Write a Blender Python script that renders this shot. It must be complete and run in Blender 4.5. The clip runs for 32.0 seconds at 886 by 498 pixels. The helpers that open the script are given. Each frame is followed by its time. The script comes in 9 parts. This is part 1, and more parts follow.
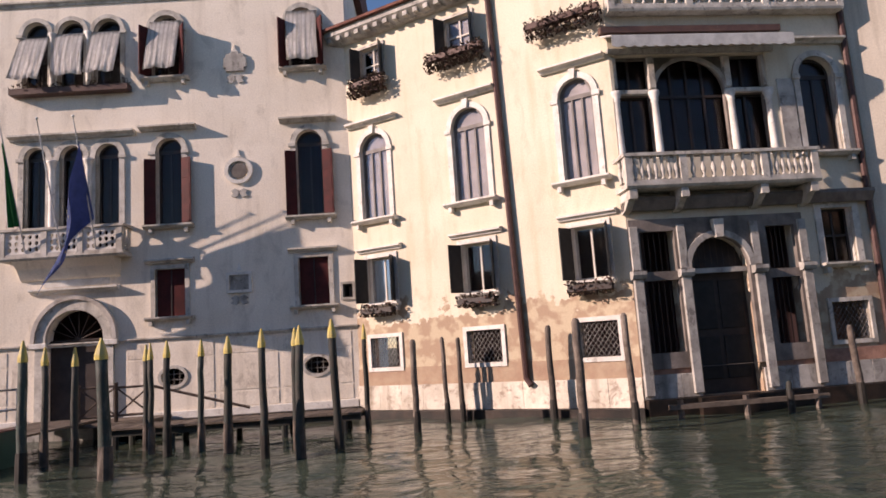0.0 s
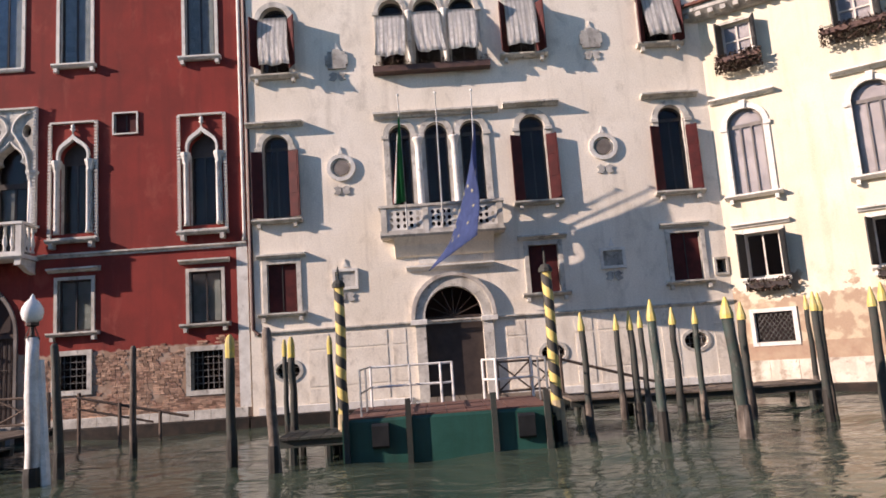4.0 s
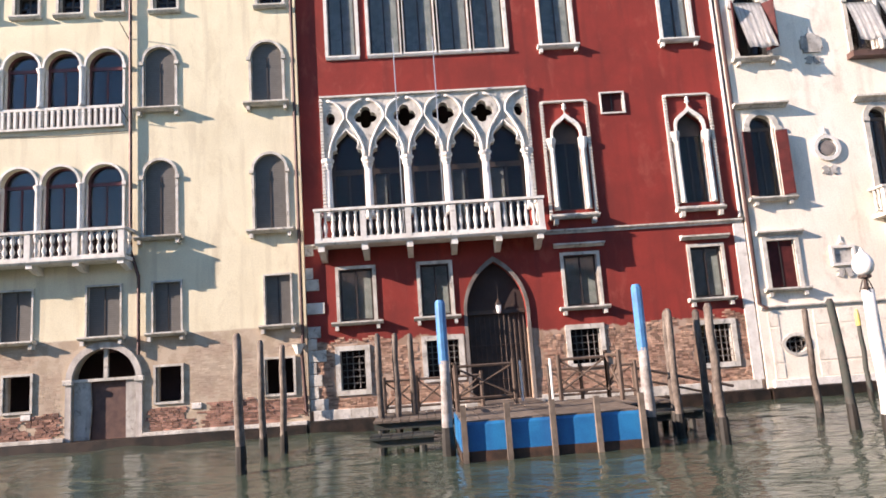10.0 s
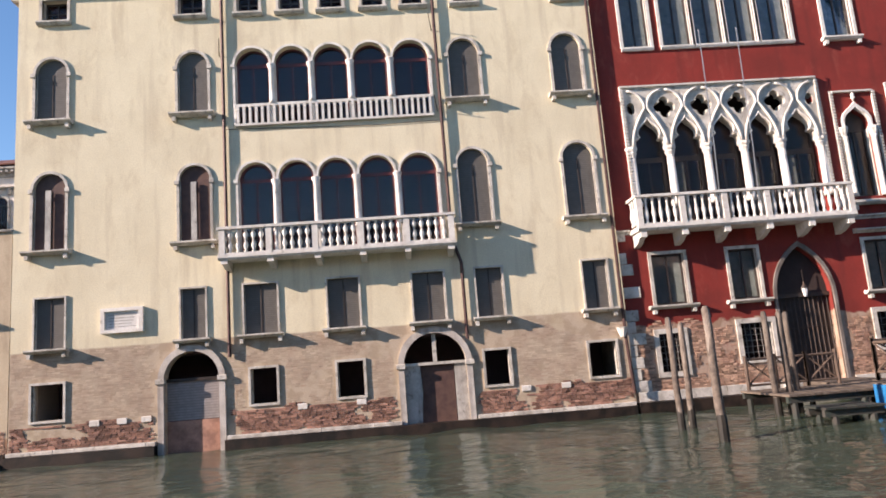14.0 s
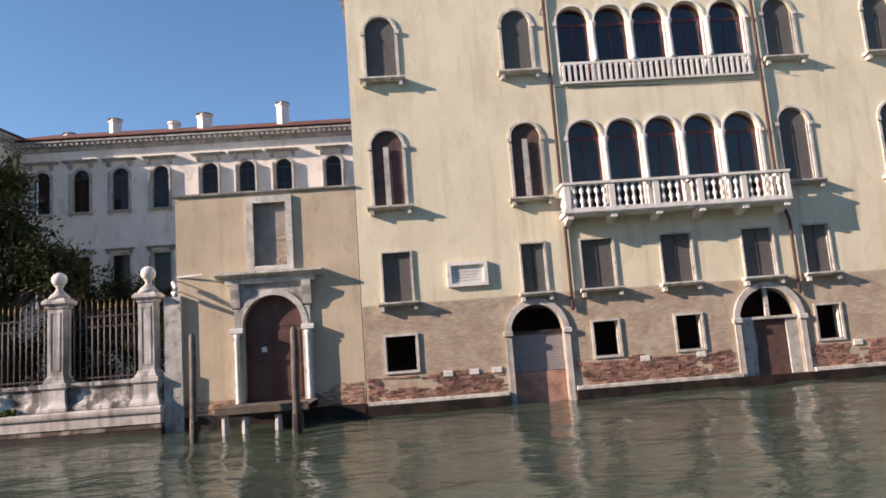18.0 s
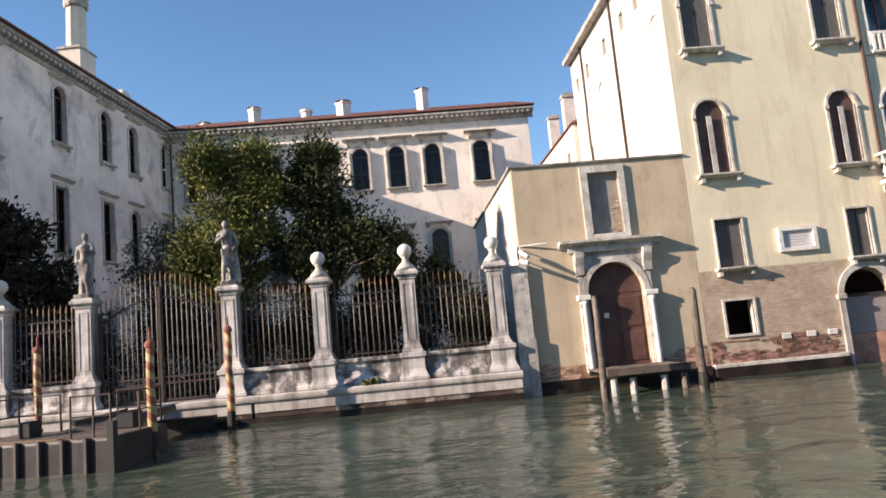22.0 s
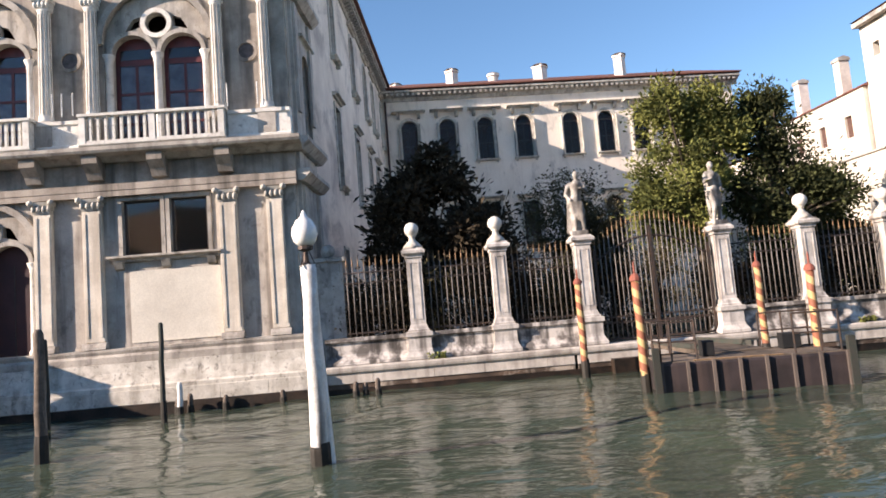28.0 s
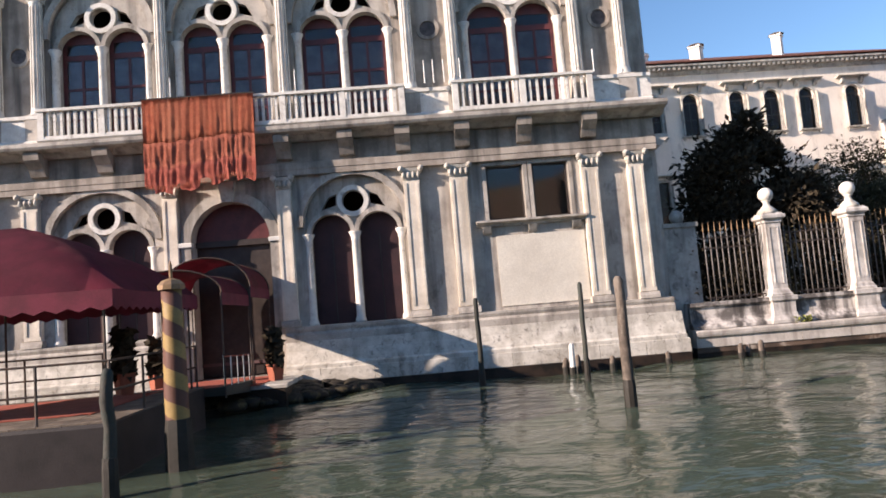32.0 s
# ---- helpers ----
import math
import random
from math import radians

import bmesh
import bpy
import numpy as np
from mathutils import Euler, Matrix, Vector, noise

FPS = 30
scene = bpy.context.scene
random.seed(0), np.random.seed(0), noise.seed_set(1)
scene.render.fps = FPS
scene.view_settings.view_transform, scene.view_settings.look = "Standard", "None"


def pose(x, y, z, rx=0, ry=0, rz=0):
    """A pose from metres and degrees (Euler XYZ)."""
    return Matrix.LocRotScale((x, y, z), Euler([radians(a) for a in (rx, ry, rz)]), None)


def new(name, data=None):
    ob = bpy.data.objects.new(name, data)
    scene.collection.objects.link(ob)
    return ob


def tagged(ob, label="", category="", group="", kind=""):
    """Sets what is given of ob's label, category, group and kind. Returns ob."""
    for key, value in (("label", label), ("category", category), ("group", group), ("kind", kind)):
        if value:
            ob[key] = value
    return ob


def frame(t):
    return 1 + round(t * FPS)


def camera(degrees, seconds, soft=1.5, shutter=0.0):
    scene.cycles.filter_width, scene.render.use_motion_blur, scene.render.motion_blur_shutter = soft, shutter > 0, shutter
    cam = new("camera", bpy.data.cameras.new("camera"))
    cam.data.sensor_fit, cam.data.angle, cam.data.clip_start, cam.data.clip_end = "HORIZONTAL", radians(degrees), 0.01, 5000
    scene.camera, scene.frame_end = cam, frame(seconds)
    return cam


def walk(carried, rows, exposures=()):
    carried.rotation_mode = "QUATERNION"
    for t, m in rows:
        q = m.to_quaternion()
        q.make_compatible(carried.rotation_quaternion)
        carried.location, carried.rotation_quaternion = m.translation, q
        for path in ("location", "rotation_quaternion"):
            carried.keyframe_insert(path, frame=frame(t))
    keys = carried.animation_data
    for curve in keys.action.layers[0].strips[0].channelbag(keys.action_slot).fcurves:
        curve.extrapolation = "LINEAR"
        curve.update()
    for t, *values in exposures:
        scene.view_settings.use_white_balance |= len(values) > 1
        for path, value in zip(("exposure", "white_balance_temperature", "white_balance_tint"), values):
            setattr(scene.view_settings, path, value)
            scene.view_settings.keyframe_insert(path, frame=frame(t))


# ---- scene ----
cam = camera(66.3, 32.0, soft=1.7)
# the boat glides along the quay; seconds, place, turn
PATH = [
    (0, (0.011, -0.169, 2.199), (97.96, 3.82, -0.71)),
    (0.5, (-1.666, -0.119, 2.201), (97.89, 3.65, -0.66)),
    (1, (-3.339, -0.071, 2.204), (97.79, 3.67, -0.69)),
    (1.5, (-5.006, -0.024, 2.206), (97.77, 3.76, -0.74)),
    (2, (-6.664, 0.019, 2.207), (97.87, 3.77, -0.72)),
    (2.5, (-8.313, 0.058, 2.208), (97.83, 3.87, -0.54)),
    (3, (-9.952, 0.093, 2.209), (97.95, 4.01, -0.36)),
    (3.5, (-11.585, 0.125, 2.209), (98.07, 4.10, -0.32)),
    (5.5, (-17.974, 0.172, 2.202), (97.87, 3.36, -0.91)),
    (6, (-19.537, 0.175, 2.202), (97.68, 3.24, -1.10)),
    (6.5, (-21.096, 0.177, 2.201), (97.58, 3.12, -1.50)),
    (7, (-22.648, 0.178, 2.201), (97.73, 3.42, -1.62)),
    (7.5, (-24.195, 0.178, 2.200), (97.98, 3.80, -1.46)),
    (8, (-25.735, 0.177, 2.200), (97.85, 3.59, -1.75)),
    (8.5, (-27.266, 0.177, 2.200), (97.87, 3.45, -2.65)),
    (9, (-28.790, 0.176, 2.200), (98.31, 4.16, -2.53)),
    (9.5, (-30.303, 0.176, 2.200), (98.75, 4.08, -1.72)),
    (10, (-31.804, 0.177, 2.201), (98.83, 3.94, -1.81)),
    (10.5, (-33.294, 0.179, 2.201), (99.05, 4.04, -1.67)),
    (11, (-34.771, 0.183, 2.202), (99.10, 3.90, -1.79)),
    (11.5, (-36.238, 0.188, 2.202), (99.09, 4.07, -1.81)),
    (12, (-37.696, 0.195, 2.202), (98.93, 4.28, -2.17)),
    (12.5, (-39.148, 0.204, 2.202), (98.93, 4.27, -2.33)),
    (13, (-40.597, 0.215, 2.201), (99.04, 4.17, -2.61)),
    (13.5, (-42.044, 0.228, 2.200), (99.25, 4.23, -2.69)),
    (14, (-43.488, 0.244, 2.198), (99.39, 4.43, -2.71)),
    (14.5, (-44.931, 0.262, 2.196), (99.67, 4.70, -2.47)),
    (16.5, (-50.724, 0.395, 2.193), (99.05, 4.21, -2.52)),
    (17, (-52.224, 0.422, 2.191), (98.60, 4.29, -2.60)),
    (17.5, (-53.733, 0.447, 2.189), (98.13, 4.46, -2.41)),
    (18, (-55.252, 0.470, 2.186), (97.69, 4.24, -2.48)),
    (18.5, (-56.778, 0.492, 2.184), (97.59, 4.00, -2.54)),
    (19, (-58.305, 0.513, 2.182), (97.58, 4.13, -2.49)),
    (19.5, (-59.831, 0.536, 2.181), (97.58, 4.09, -2.42)),
    (20, (-61.349, 0.562, 2.179), (97.80, 4.32, -2.37)),
    (20.5, (-62.857, 0.593, 2.179), (97.94, 4.27, -2.34)),
    (21, (-64.353, 0.627, 2.179), (97.95, 4.44, -2.41)),
    (21.5, (-65.837, 0.667, 2.179), (97.71, 4.76, -2.63)),
    (22, (-67.311, 0.711, 2.180), (97.26, 5.30, -2.83)),
    (22.5, (-68.780, 0.758, 2.181), (96.93, 5.47, -3.28)),
    (23, (-70.249, 0.810, 2.184), (96.67, 5.47, -3.70)),
    (23.5, (-71.722, 0.865, 2.187), (96.70, 5.67, -3.90)),
    (24, (-73.199, 0.923, 2.190), (96.98, 5.97, -3.99)),
    (24.5, (-74.681, 0.986, 2.193), (97.40, 6.05, -3.78)),
    (25, (-76.168, 1.053, 2.197), (97.71, 5.78, -3.67)),
    (25.5, (-77.659, 1.124, 2.200), (98.01, 5.68, -3.64)),
    (27.5, (-83.704, 1.516, 2.203), (96.01, 4.77, -4.94)),
    (28, (-85.192, 1.625, 2.204), (95.56, 4.70, -4.77)),
    (28.5, (-86.674, 1.734, 2.205), (95.37, 4.46, -4.95)),
    (29, (-88.154, 1.840, 2.205), (95.51, 4.74, -4.78)),
    (29.5, (-89.635, 1.943, 2.206), (95.83, 4.56, -4.55)),
    (30, (-91.119, 2.043, 2.207), (95.97, 4.72, -4.21)),
    (30.5, (-92.609, 2.138, 2.207), (95.82, 4.70, -3.92)),
    (31, (-94.102, 2.230, 2.208), (95.55, 4.62, -3.84)),
    (31.5, (-95.599, 2.320, 2.208), (95.25, 4.51, -3.71)),
    (32, (-97.097, 2.409, 2.208), (95.03, 4.68, -3.79)),
]
walk(cam, [(t, pose(*place, *turn)) for t, place, turn in PATH],
     exposures=[(0.0, 0.4, 7150, 34), (1.0, 0.38, 7100, 32), (2.0, 0.5, 7050, 31), (3.5, 0.62, 6950, 29), (5.5, 1.03, 6850, 25), (7.0, 1.22, 6850, 25), (9.0, 1.42, 6850, 25), (12.0, 1.22, 6900, 26),
                (16.5, 0.88, 6900, 25), (20.0, 0.82, 6900, 24), (22.0, 1.0, 6950, 21), (24.5, 1.18, 7050, 22), (28.0, 1.19, 7050, 22), (30.0, 0.95, 6900, 23), (32.0, 1.06, 6950, 23)])

# ---- daylight ----
SUN = Vector((1.0, 0.3, -0.42)).normalized()
world = bpy.data.worlds.new("world")
scene.world = world
world.use_nodes = True
sky = world.node_tree.nodes.new("ShaderNodeTexSky")
sky.sky_type, sky.sun_disc = "NISHITA", False
sky.sun_elevation, sky.sun_rotation = math.asin(-SUN.z), radians(255)
sky.air_density, sky.dust_density, sky.ozone_density = 1.0, 0.0, 3.5
deep = world.node_tree.nodes.new("ShaderNodeHueSaturation")
deep.inputs["Saturation"].default_value, deep.inputs["Hue"].default_value = 1.1, 0.494
world.node_tree.links.new(sky.outputs[0], deep.inputs["Color"])
world.node_tree.links.new(deep.outputs[0], world.node_tree.nodes["Background"].inputs[0])
world.node_tree.nodes["Background"].inputs[1].default_value = 0.104
sun = new("sun", bpy.data.lights.new("sun", "SUN"))
sun.data.energy, sun.data.angle, sun.data.color = 5.0, radians(0.5), (1.0, 0.9, 0.76)
sun.rotation_mode = "QUATERNION"
sun.rotation_quaternion = SUN.to_track_quat("-Z", "Y")


# ---- materials ----
def mat(name, c1, c2=None, rough=0.85, scale=1.2, fine=30.0, bump=0.25, metal=0.0, streak=None, spread=0.12, island=0.0, each=0.0, spec=0.3, runs=(0.52, 0.74, 0.75)):
    """Two tones in broad clouds, fine grain with relief, and if wanted runs of a third tone down the surface."""
    m = bpy.data.materials.new(name)
    m.use_nodes = True
    nt = m.node_tree
    nodes, links = nt.nodes, nt.links
    bsdf = nodes["Principled BSDF"]
    bsdf.inputs["Roughness"].default_value, bsdf.inputs["Metallic"].default_value = rough, metal
    bsdf.inputs["Specular IOR Level"].default_value = spec
    c2 = c2 or tuple(v * 0.75 for v in c1)
    tc = nodes.new("ShaderNodeTexCoord")
    n1 = nodes.new("ShaderNodeTexNoise")
    n1.inputs["Scale"].default_value, n1.inputs["Detail"].default_value, n1.inputs["Roughness"].default_value = scale, 6, 0.62
    links.new(tc.outputs["Object"], n1.inputs["Vector"])
    ramp = nodes.new("ShaderNodeMapRange")
    ramp.inputs[1].default_value, ramp.inputs[2].default_value = 0.5 - spread, 0.5 + spread
    links.new(n1.outputs["Fac"], ramp.inputs[0])
    mix = nodes.new("ShaderNodeMix")
    mix.data_type = "RGBA"
    mix.inputs[6].default_value, mix.inputs[7].default_value = (*c1, 1), (*c2, 1)
    links.new(ramp.outputs[0], mix.inputs[0])
    out = mix.outputs[2]
    if streak:
        mp = nodes.new("ShaderNodeMapping")
        mp.inputs["Scale"].default_value = (2.6, 2.6, 0.22)
        links.new(tc.outputs["Object"], mp.inputs["Vector"])
        ns = nodes.new("ShaderNodeTexNoise")
        ns.inputs["Scale"].default_value, ns.inputs["Detail"].default_value = 1.0, 7
        links.new(mp.outputs[0], ns.inputs["Vector"])
        rs = nodes.new("ShaderNodeMapRange")
        rs.inputs[1].default_value, rs.inputs[2].default_value, rs.inputs[4].default_value = runs
        links.new(ns.outputs["Fac"], rs.inputs[0])
        ms = nodes.new("ShaderNodeMix")
        ms.data_type = "RGBA"
        ms.inputs[7].default_value = (*streak, 1)
        links.new(rs.outputs[0], ms.inputs[0])
        links.new(out, ms.inputs[6])
        out = ms.outputs[2]
    n2 = nodes.new("ShaderNodeTexNoise")
    n2.inputs["Scale"].default_value, n2.inputs["Detail"].default_value = fine, 4
    links.new(tc.outputs["Object"], n2.inputs["Vector"])
    val = nodes.new("ShaderNodeMapRange")
    val.inputs[3].default_value, val.inputs[4].default_value = 0.78, 1.2
    links.new(n2.outputs["Fac"], val.inputs[0])
    fac = val.outputs[0]
    for amount, node, socket in ((island, "ShaderNodeNewGeometry", "Random Per Island"), (each, "ShaderNodeObjectInfo", "Random")):
        if amount:
            src = nodes.new(node)
            r = nodes.new("ShaderNodeMapRange")
            r.inputs[3].default_value, r.inputs[4].default_value = 1 - amount, 1 + amount
            links.new(src.outputs[socket], r.inputs[0])
            mul = nodes.new("ShaderNodeMath")
            mul.operation = "MULTIPLY"
            links.new(fac, mul.inputs[0])
            links.new(r.outputs[0], mul.inputs[1])
            fac = mul.outputs[0]
    hsv = nodes.new("ShaderNodeHueSaturation")
    links.new(out, hsv.inputs["Color"])
    links.new(fac, hsv.inputs["Value"])
    links.new(hsv.outputs[0], bsdf.inputs["Base Color"])
    if bump:
        b = nodes.new("ShaderNodeBump")
        b.inputs["Strength"].default_value, b.inputs["Distance"].default_value = bump, 0.02
        links.new(n2.outputs["Fac"], b.inputs["Height"])
        links.new(b.outputs[0], bsdf.inputs["Normal"])
    return m


def worn(name, coat, coat2, under, under2, level, reach, streak=None, noise_scale=0.9, rough=0.88):
    """Plaster that has come off up to a ragged line at a height, with the masonry showing below it."""
    m = mat(name, coat, coat2, rough, 0.5, 22, 0.3, streak=streak)
    nt = m.node_tree
    nodes, links = nt.nodes, nt.links
    hsv = next(n for n in nodes if n.type == "HUE_SAT")
    src = hsv.inputs["Color"].links[0].from_socket
    tc = next(n for n in nodes if n.type == "TEX_COORD")
    sep = nodes.new("ShaderNodeSeparateXYZ")
    links.new(tc.outputs["Object"], sep.inputs[0])
    nz = nodes.new("ShaderNodeTexNoise")
    nz.inputs["Scale"].default_value, nz.inputs["Detail"].default_value, nz.inputs["Roughness"].default_value = noise_scale, 7, 0.65
    links.new(tc.outputs["Object"], nz.inputs["Vector"])
    add = nodes.new("ShaderNodeMath")
    add.operation, add.inputs[1].default_value = "MULTIPLY_ADD", reach
    links.new(nz.outputs["Fac"], add.inputs[0])
    links.new(sep.outputs["Z"], add.inputs[2])
    step = nodes.new("ShaderNodeMapRange")
    step.inputs[1].default_value, step.inputs[2].default_value = level + reach * 0.5 - 0.03, level + reach * 0.5 + 0.03
    links.new(add.outputs[0], step.inputs[0])
    nu = nodes.new("ShaderNodeTexNoise")
    nu.inputs["Scale"].default_value, nu.inputs["Detail"].default_value = 2.2, 8
    links.new(tc.outputs["Object"], nu.inputs["Vector"])
    ru = nodes.new("ShaderNodeMapRange")
    ru.inputs[1].default_value, ru.inputs[2].default_value = 0.46, 0.56
    links.new(nu.outputs["Fac"], ru.inputs[0])
    mu = nodes.new("ShaderNodeMix")
    mu.data_type = "RGBA"
    mu.inputs[6].default_value, mu.inputs[7].default_value = (*under, 1), (*under2, 1)
    links.new(ru.outputs[0], mu.inputs[0])
    mm = nodes.new("ShaderNodeMix")
    mm.data_type = "RGBA"
    links.new(step.outputs[0], mm.inputs[0])
    links.new(mu.outputs[2], mm.inputs[6])
    links.new(src, mm.inputs[7])
    links.new(mm.outputs[2], hsv.inputs["Color"])
    return m


def blotched(m, tone, scale=1.6, lo=0.55, hi=0.7, amount=0.5, tall=1.0):
    """Ragged dirt of another tone over a material made by mat()."""
    nodes, links = m.node_tree.nodes, m.node_tree.links
    hsv = next(n for n in nodes if n.type == "HUE_SAT")
    tc = next(n for n in nodes if n.type == "TEX_COORD")
    src = hsv.inputs["Color"].links[0].from_socket
    mp = nodes.new("ShaderNodeMapping")
    mp.inputs["Location"].default_value, mp.inputs["Scale"].default_value = (3.7, 1.9, 5.3), (1.0, 1.0, tall)
    links.new(tc.outputs["Object"], mp.inputs["Vector"])
    nz = nodes.new("ShaderNodeTexNoise")
    nz.inputs["Scale"].default_value, nz.inputs["Detail"].default_value, nz.inputs["Roughness"].default_value, nz.inputs["Distortion"].default_value = scale, 10, 0.7, 0.5
    links.new(mp.outputs[0], nz.inputs["Vector"])
    cut = nodes.new("ShaderNodeMapRange")
    cut.inputs[1].default_value, cut.inputs[2].default_value, cut.inputs[4].default_value = lo, hi, amount
    links.new(nz.outputs["Fac"], cut.inputs[0])
    mm = nodes.new("ShaderNodeMix")
    mm.data_type = "RGBA"
    mm.inputs[7].default_value = (*tone, 1)
    links.new(cut.outputs[0], mm.inputs[0])
    links.new(src, mm.inputs[6])
    links.new(mm.outputs[2], hsv.inputs["Color"])
    return m


def banded(name, ca, cb, wide, axis, slant=0.0, rough=0.6, cut=0.5):
    """Two painted colours in bands along an axis; with a slant they wind round a post."""
    m = mat(name, ca, tuple(v * 0.8 for v in ca), rough, 6, 40, 0.2)
    nt = m.node_tree
    nodes, links = nt.nodes, nt.links
    hsv = next(n for n in nodes if n.type == "HUE_SAT")
    src = hsv.inputs["Color"].links[0].from_socket
    tc = next(n for n in nodes if n.type == "TEX_COORD")
    sep = nodes.new("ShaderNodeSeparateXYZ")
    links.new(tc.outputs["Object"], sep.inputs[0])
    at = nodes.new("ShaderNodeMath")
    at.operation = "ARCTAN2"
    links.new(sep.outputs["Y"], at.inputs[0])
    links.new(sep.outputs["X"], at.inputs[1])
    ma = nodes.new("ShaderNodeMath")
    ma.operation, ma.inputs[1].default_value = "MULTIPLY", slant / (2 * math.pi)
    links.new(at.outputs[0], ma.inputs[0])
    dv = nodes.new("ShaderNodeMath")
    dv.operation, dv.inputs[1].default_value = "DIVIDE", wide
    links.new(sep.outputs[axis], dv.inputs[0])
    ad = nodes.new("ShaderNodeMath")
    links.new(dv.outputs[0], ad.inputs[0])
    links.new(ma.outputs[0], ad.inputs[1])
    fr = nodes.new("ShaderNodeMath")
    fr.operation = "FRACT"
    links.new(ad.outputs[0], fr.inputs[0])
    gt = nodes.new("ShaderNodeMath")
    gt.operation, gt.inputs[1].default_value = "GREATER_THAN", cut
    links.new(fr.outputs[0], gt.inputs[0])
    mm = nodes.new("ShaderNodeMix")
    mm.data_type = "RGBA"
    links.new(gt.outputs[0], mm.inputs[0])
    links.new(src, mm.inputs[6])
    mm.inputs[7].default_value = (*cb, 1)
    links.new(mm.outputs[2], hsv.inputs["Color"])
    return m


def glass_mat(name, tint=(0.66, 0.62, 0.63), ior=1.34):
    m = bpy.data.materials.new(name)
    m.use_nodes = True
    nodes, links = m.node_tree.nodes, m.node_tree.links
    nodes.remove(nodes["Principled BSDF"])
    gl, tr, mx, fr = (nodes.new("ShaderNode" + k) for k in ("BsdfGlossy", "BsdfTransparent", "MixShader", "Fresnel"))
    gl.inputs["Roughness"].default_value = 0.03
    tr.inputs["Color"].default_value = (*tint, 1)
    fr.inputs["IOR"].default_value = ior
    nz = nodes.new("ShaderNodeTexNoise")
    nz.inputs["Scale"].default_value = 1.6
    b = nodes.new("ShaderNodeBump")
    b.inputs["Strength"].default_value, b.inputs["Distance"].default_value = 0.1, 0.02
    links.new(nz.outputs["Fac"], b.inputs["Height"])
    links.new(b.outputs[0], gl.inputs["Normal"])
    links.new(fr.outputs[0], mx.inputs[0])
    links.new(tr.outputs[0], mx.inputs[1])
    links.new(gl.outputs[0], mx.inputs[2])
    links.new(mx.outputs[0], nodes["Material Output"].inputs["Surface"])
    return m


STONE = mat("istrian_stone", (0.62, 0.59, 0.53), (0.42, 0.39, 0.34), 0.7, 2.2, 34, 0.35, streak=(0.22, 0.2, 0.17))
STONE_CLEAN = mat("pale_stone", (0.72, 0.7, 0.65), (0.58, 0.55, 0.5), 0.7, 2.5, 34, 0.25, each=0.06)
STONE_GREY = mat("weathered_stone", (0.5, 0.48, 0.44), (0.3, 0.285, 0.26), 0.8, 1.6, 30, 0.4, streak=(0.13, 0.12, 0.11))
CASINO = mat("palace_stone", (0.49, 0.45, 0.4), (0.31, 0.28, 0.245), 0.75, 1.1, 26, 0.35, streak=(0.14, 0.125, 0.11), runs=(0.5, 0.7, 0.75))
CASINO_DARK = mat("soot_and_shade_stone", (0.235, 0.205, 0.185), (0.13, 0.113, 0.1), 0.85, 1.4, 26, 0.35, streak=(0.075, 0.066, 0.06))
ALGAE = mat("tide_algae", (0.034, 0.022, 0.016), (0.011, 0.009, 0.007), 0.5, 2.2, 40, 0.6, spread=0.09)
GREY_SOCLE = mat("grey_socle_plaster", (0.82, 0.75, 0.645), (0.73, 0.655, 0.55), 0.9, 0.8, 18, 0.3, streak=(0.42, 0.36, 0.29), runs=(0.54, 0.76, 0.6))
GREY_PLASTER = mat("grey_white_plaster", (0.83, 0.76, 0.655), (0.74, 0.665, 0.555), 0.9, 0.35, 18, 0.25, streak=(0.52, 0.455, 0.37), runs=(0.55, 0.8, 0.6))
YELLOW_PLASTER = worn("yellow_plaster", (0.69, 0.63, 0.505), (0.62, 0.555, 0.43), (0.37, 0.265, 0.185), (0.5, 0.41, 0.29), 3.35, 4.6, streak=(0.55, 0.455, 0.31), noise_scale=0.85)
RED_PLASTER = worn("red_plaster", (0.25, 0.033, 0.025), (0.18, 0.027, 0.021), (0.4, 0.29, 0.22), (0.3, 0.2, 0.14), 2.85, 0.9, streak=(0.14, 0.025, 0.021))
CREAM_PLASTER = worn("cream_plaster", (0.7, 0.638, 0.465), (0.63, 0.565, 0.405), (0.45, 0.365, 0.275), (0.37, 0.29, 0.21), 3.55, 0.12, streak=(0.49, 0.42, 0.3))
WHITE_SIDE = mat("white_side_plaster", (0.72, 0.67, 0.59), (0.58, 0.53, 0.45), 0.9, 0.5, 20, 0.25, streak=(0.42, 0.36, 0.29), runs=(0.54, 0.74, 0.6))
TAN_PLASTER = worn("tan_plaster", (0.54, 0.445, 0.315), (0.45, 0.365, 0.255), (0.36, 0.21, 0.13), (0.22, 0.13, 0.09), 0.75, 0.8, streak=(0.42, 0.33, 0.23))
WING_PLASTER = mat("wing_plaster", (0.82, 0.745, 0.66), (0.71, 0.635, 0.55), 0.9, 0.35, 16, 0.25, streak=(0.6, 0.52, 0.44), runs=(0.54, 0.8, 0.6))
BRICK_TAN = mat("faded_brick", (0.47, 0.38, 0.285), (0.37, 0.275, 0.205), 0.9, 1.5, 30, 0.4, island=0.16)
BRICK_RED = mat("red_brick", (0.33, 0.185, 0.135), (0.19, 0.105, 0.08), 0.9, 2.2, 30, 0.4, island=0.5)
BRICK_MIX = mat("old_brick", (0.46, 0.3, 0.21), (0.3, 0.17, 0.12), 0.9, 1.2, 30, 0.45, island=0.5)
# dim room shade put into the colour of the unseen inner walls
DARK = mat("room_shade_tone", (0.13, 0.08, 0.082), rough=0.9)
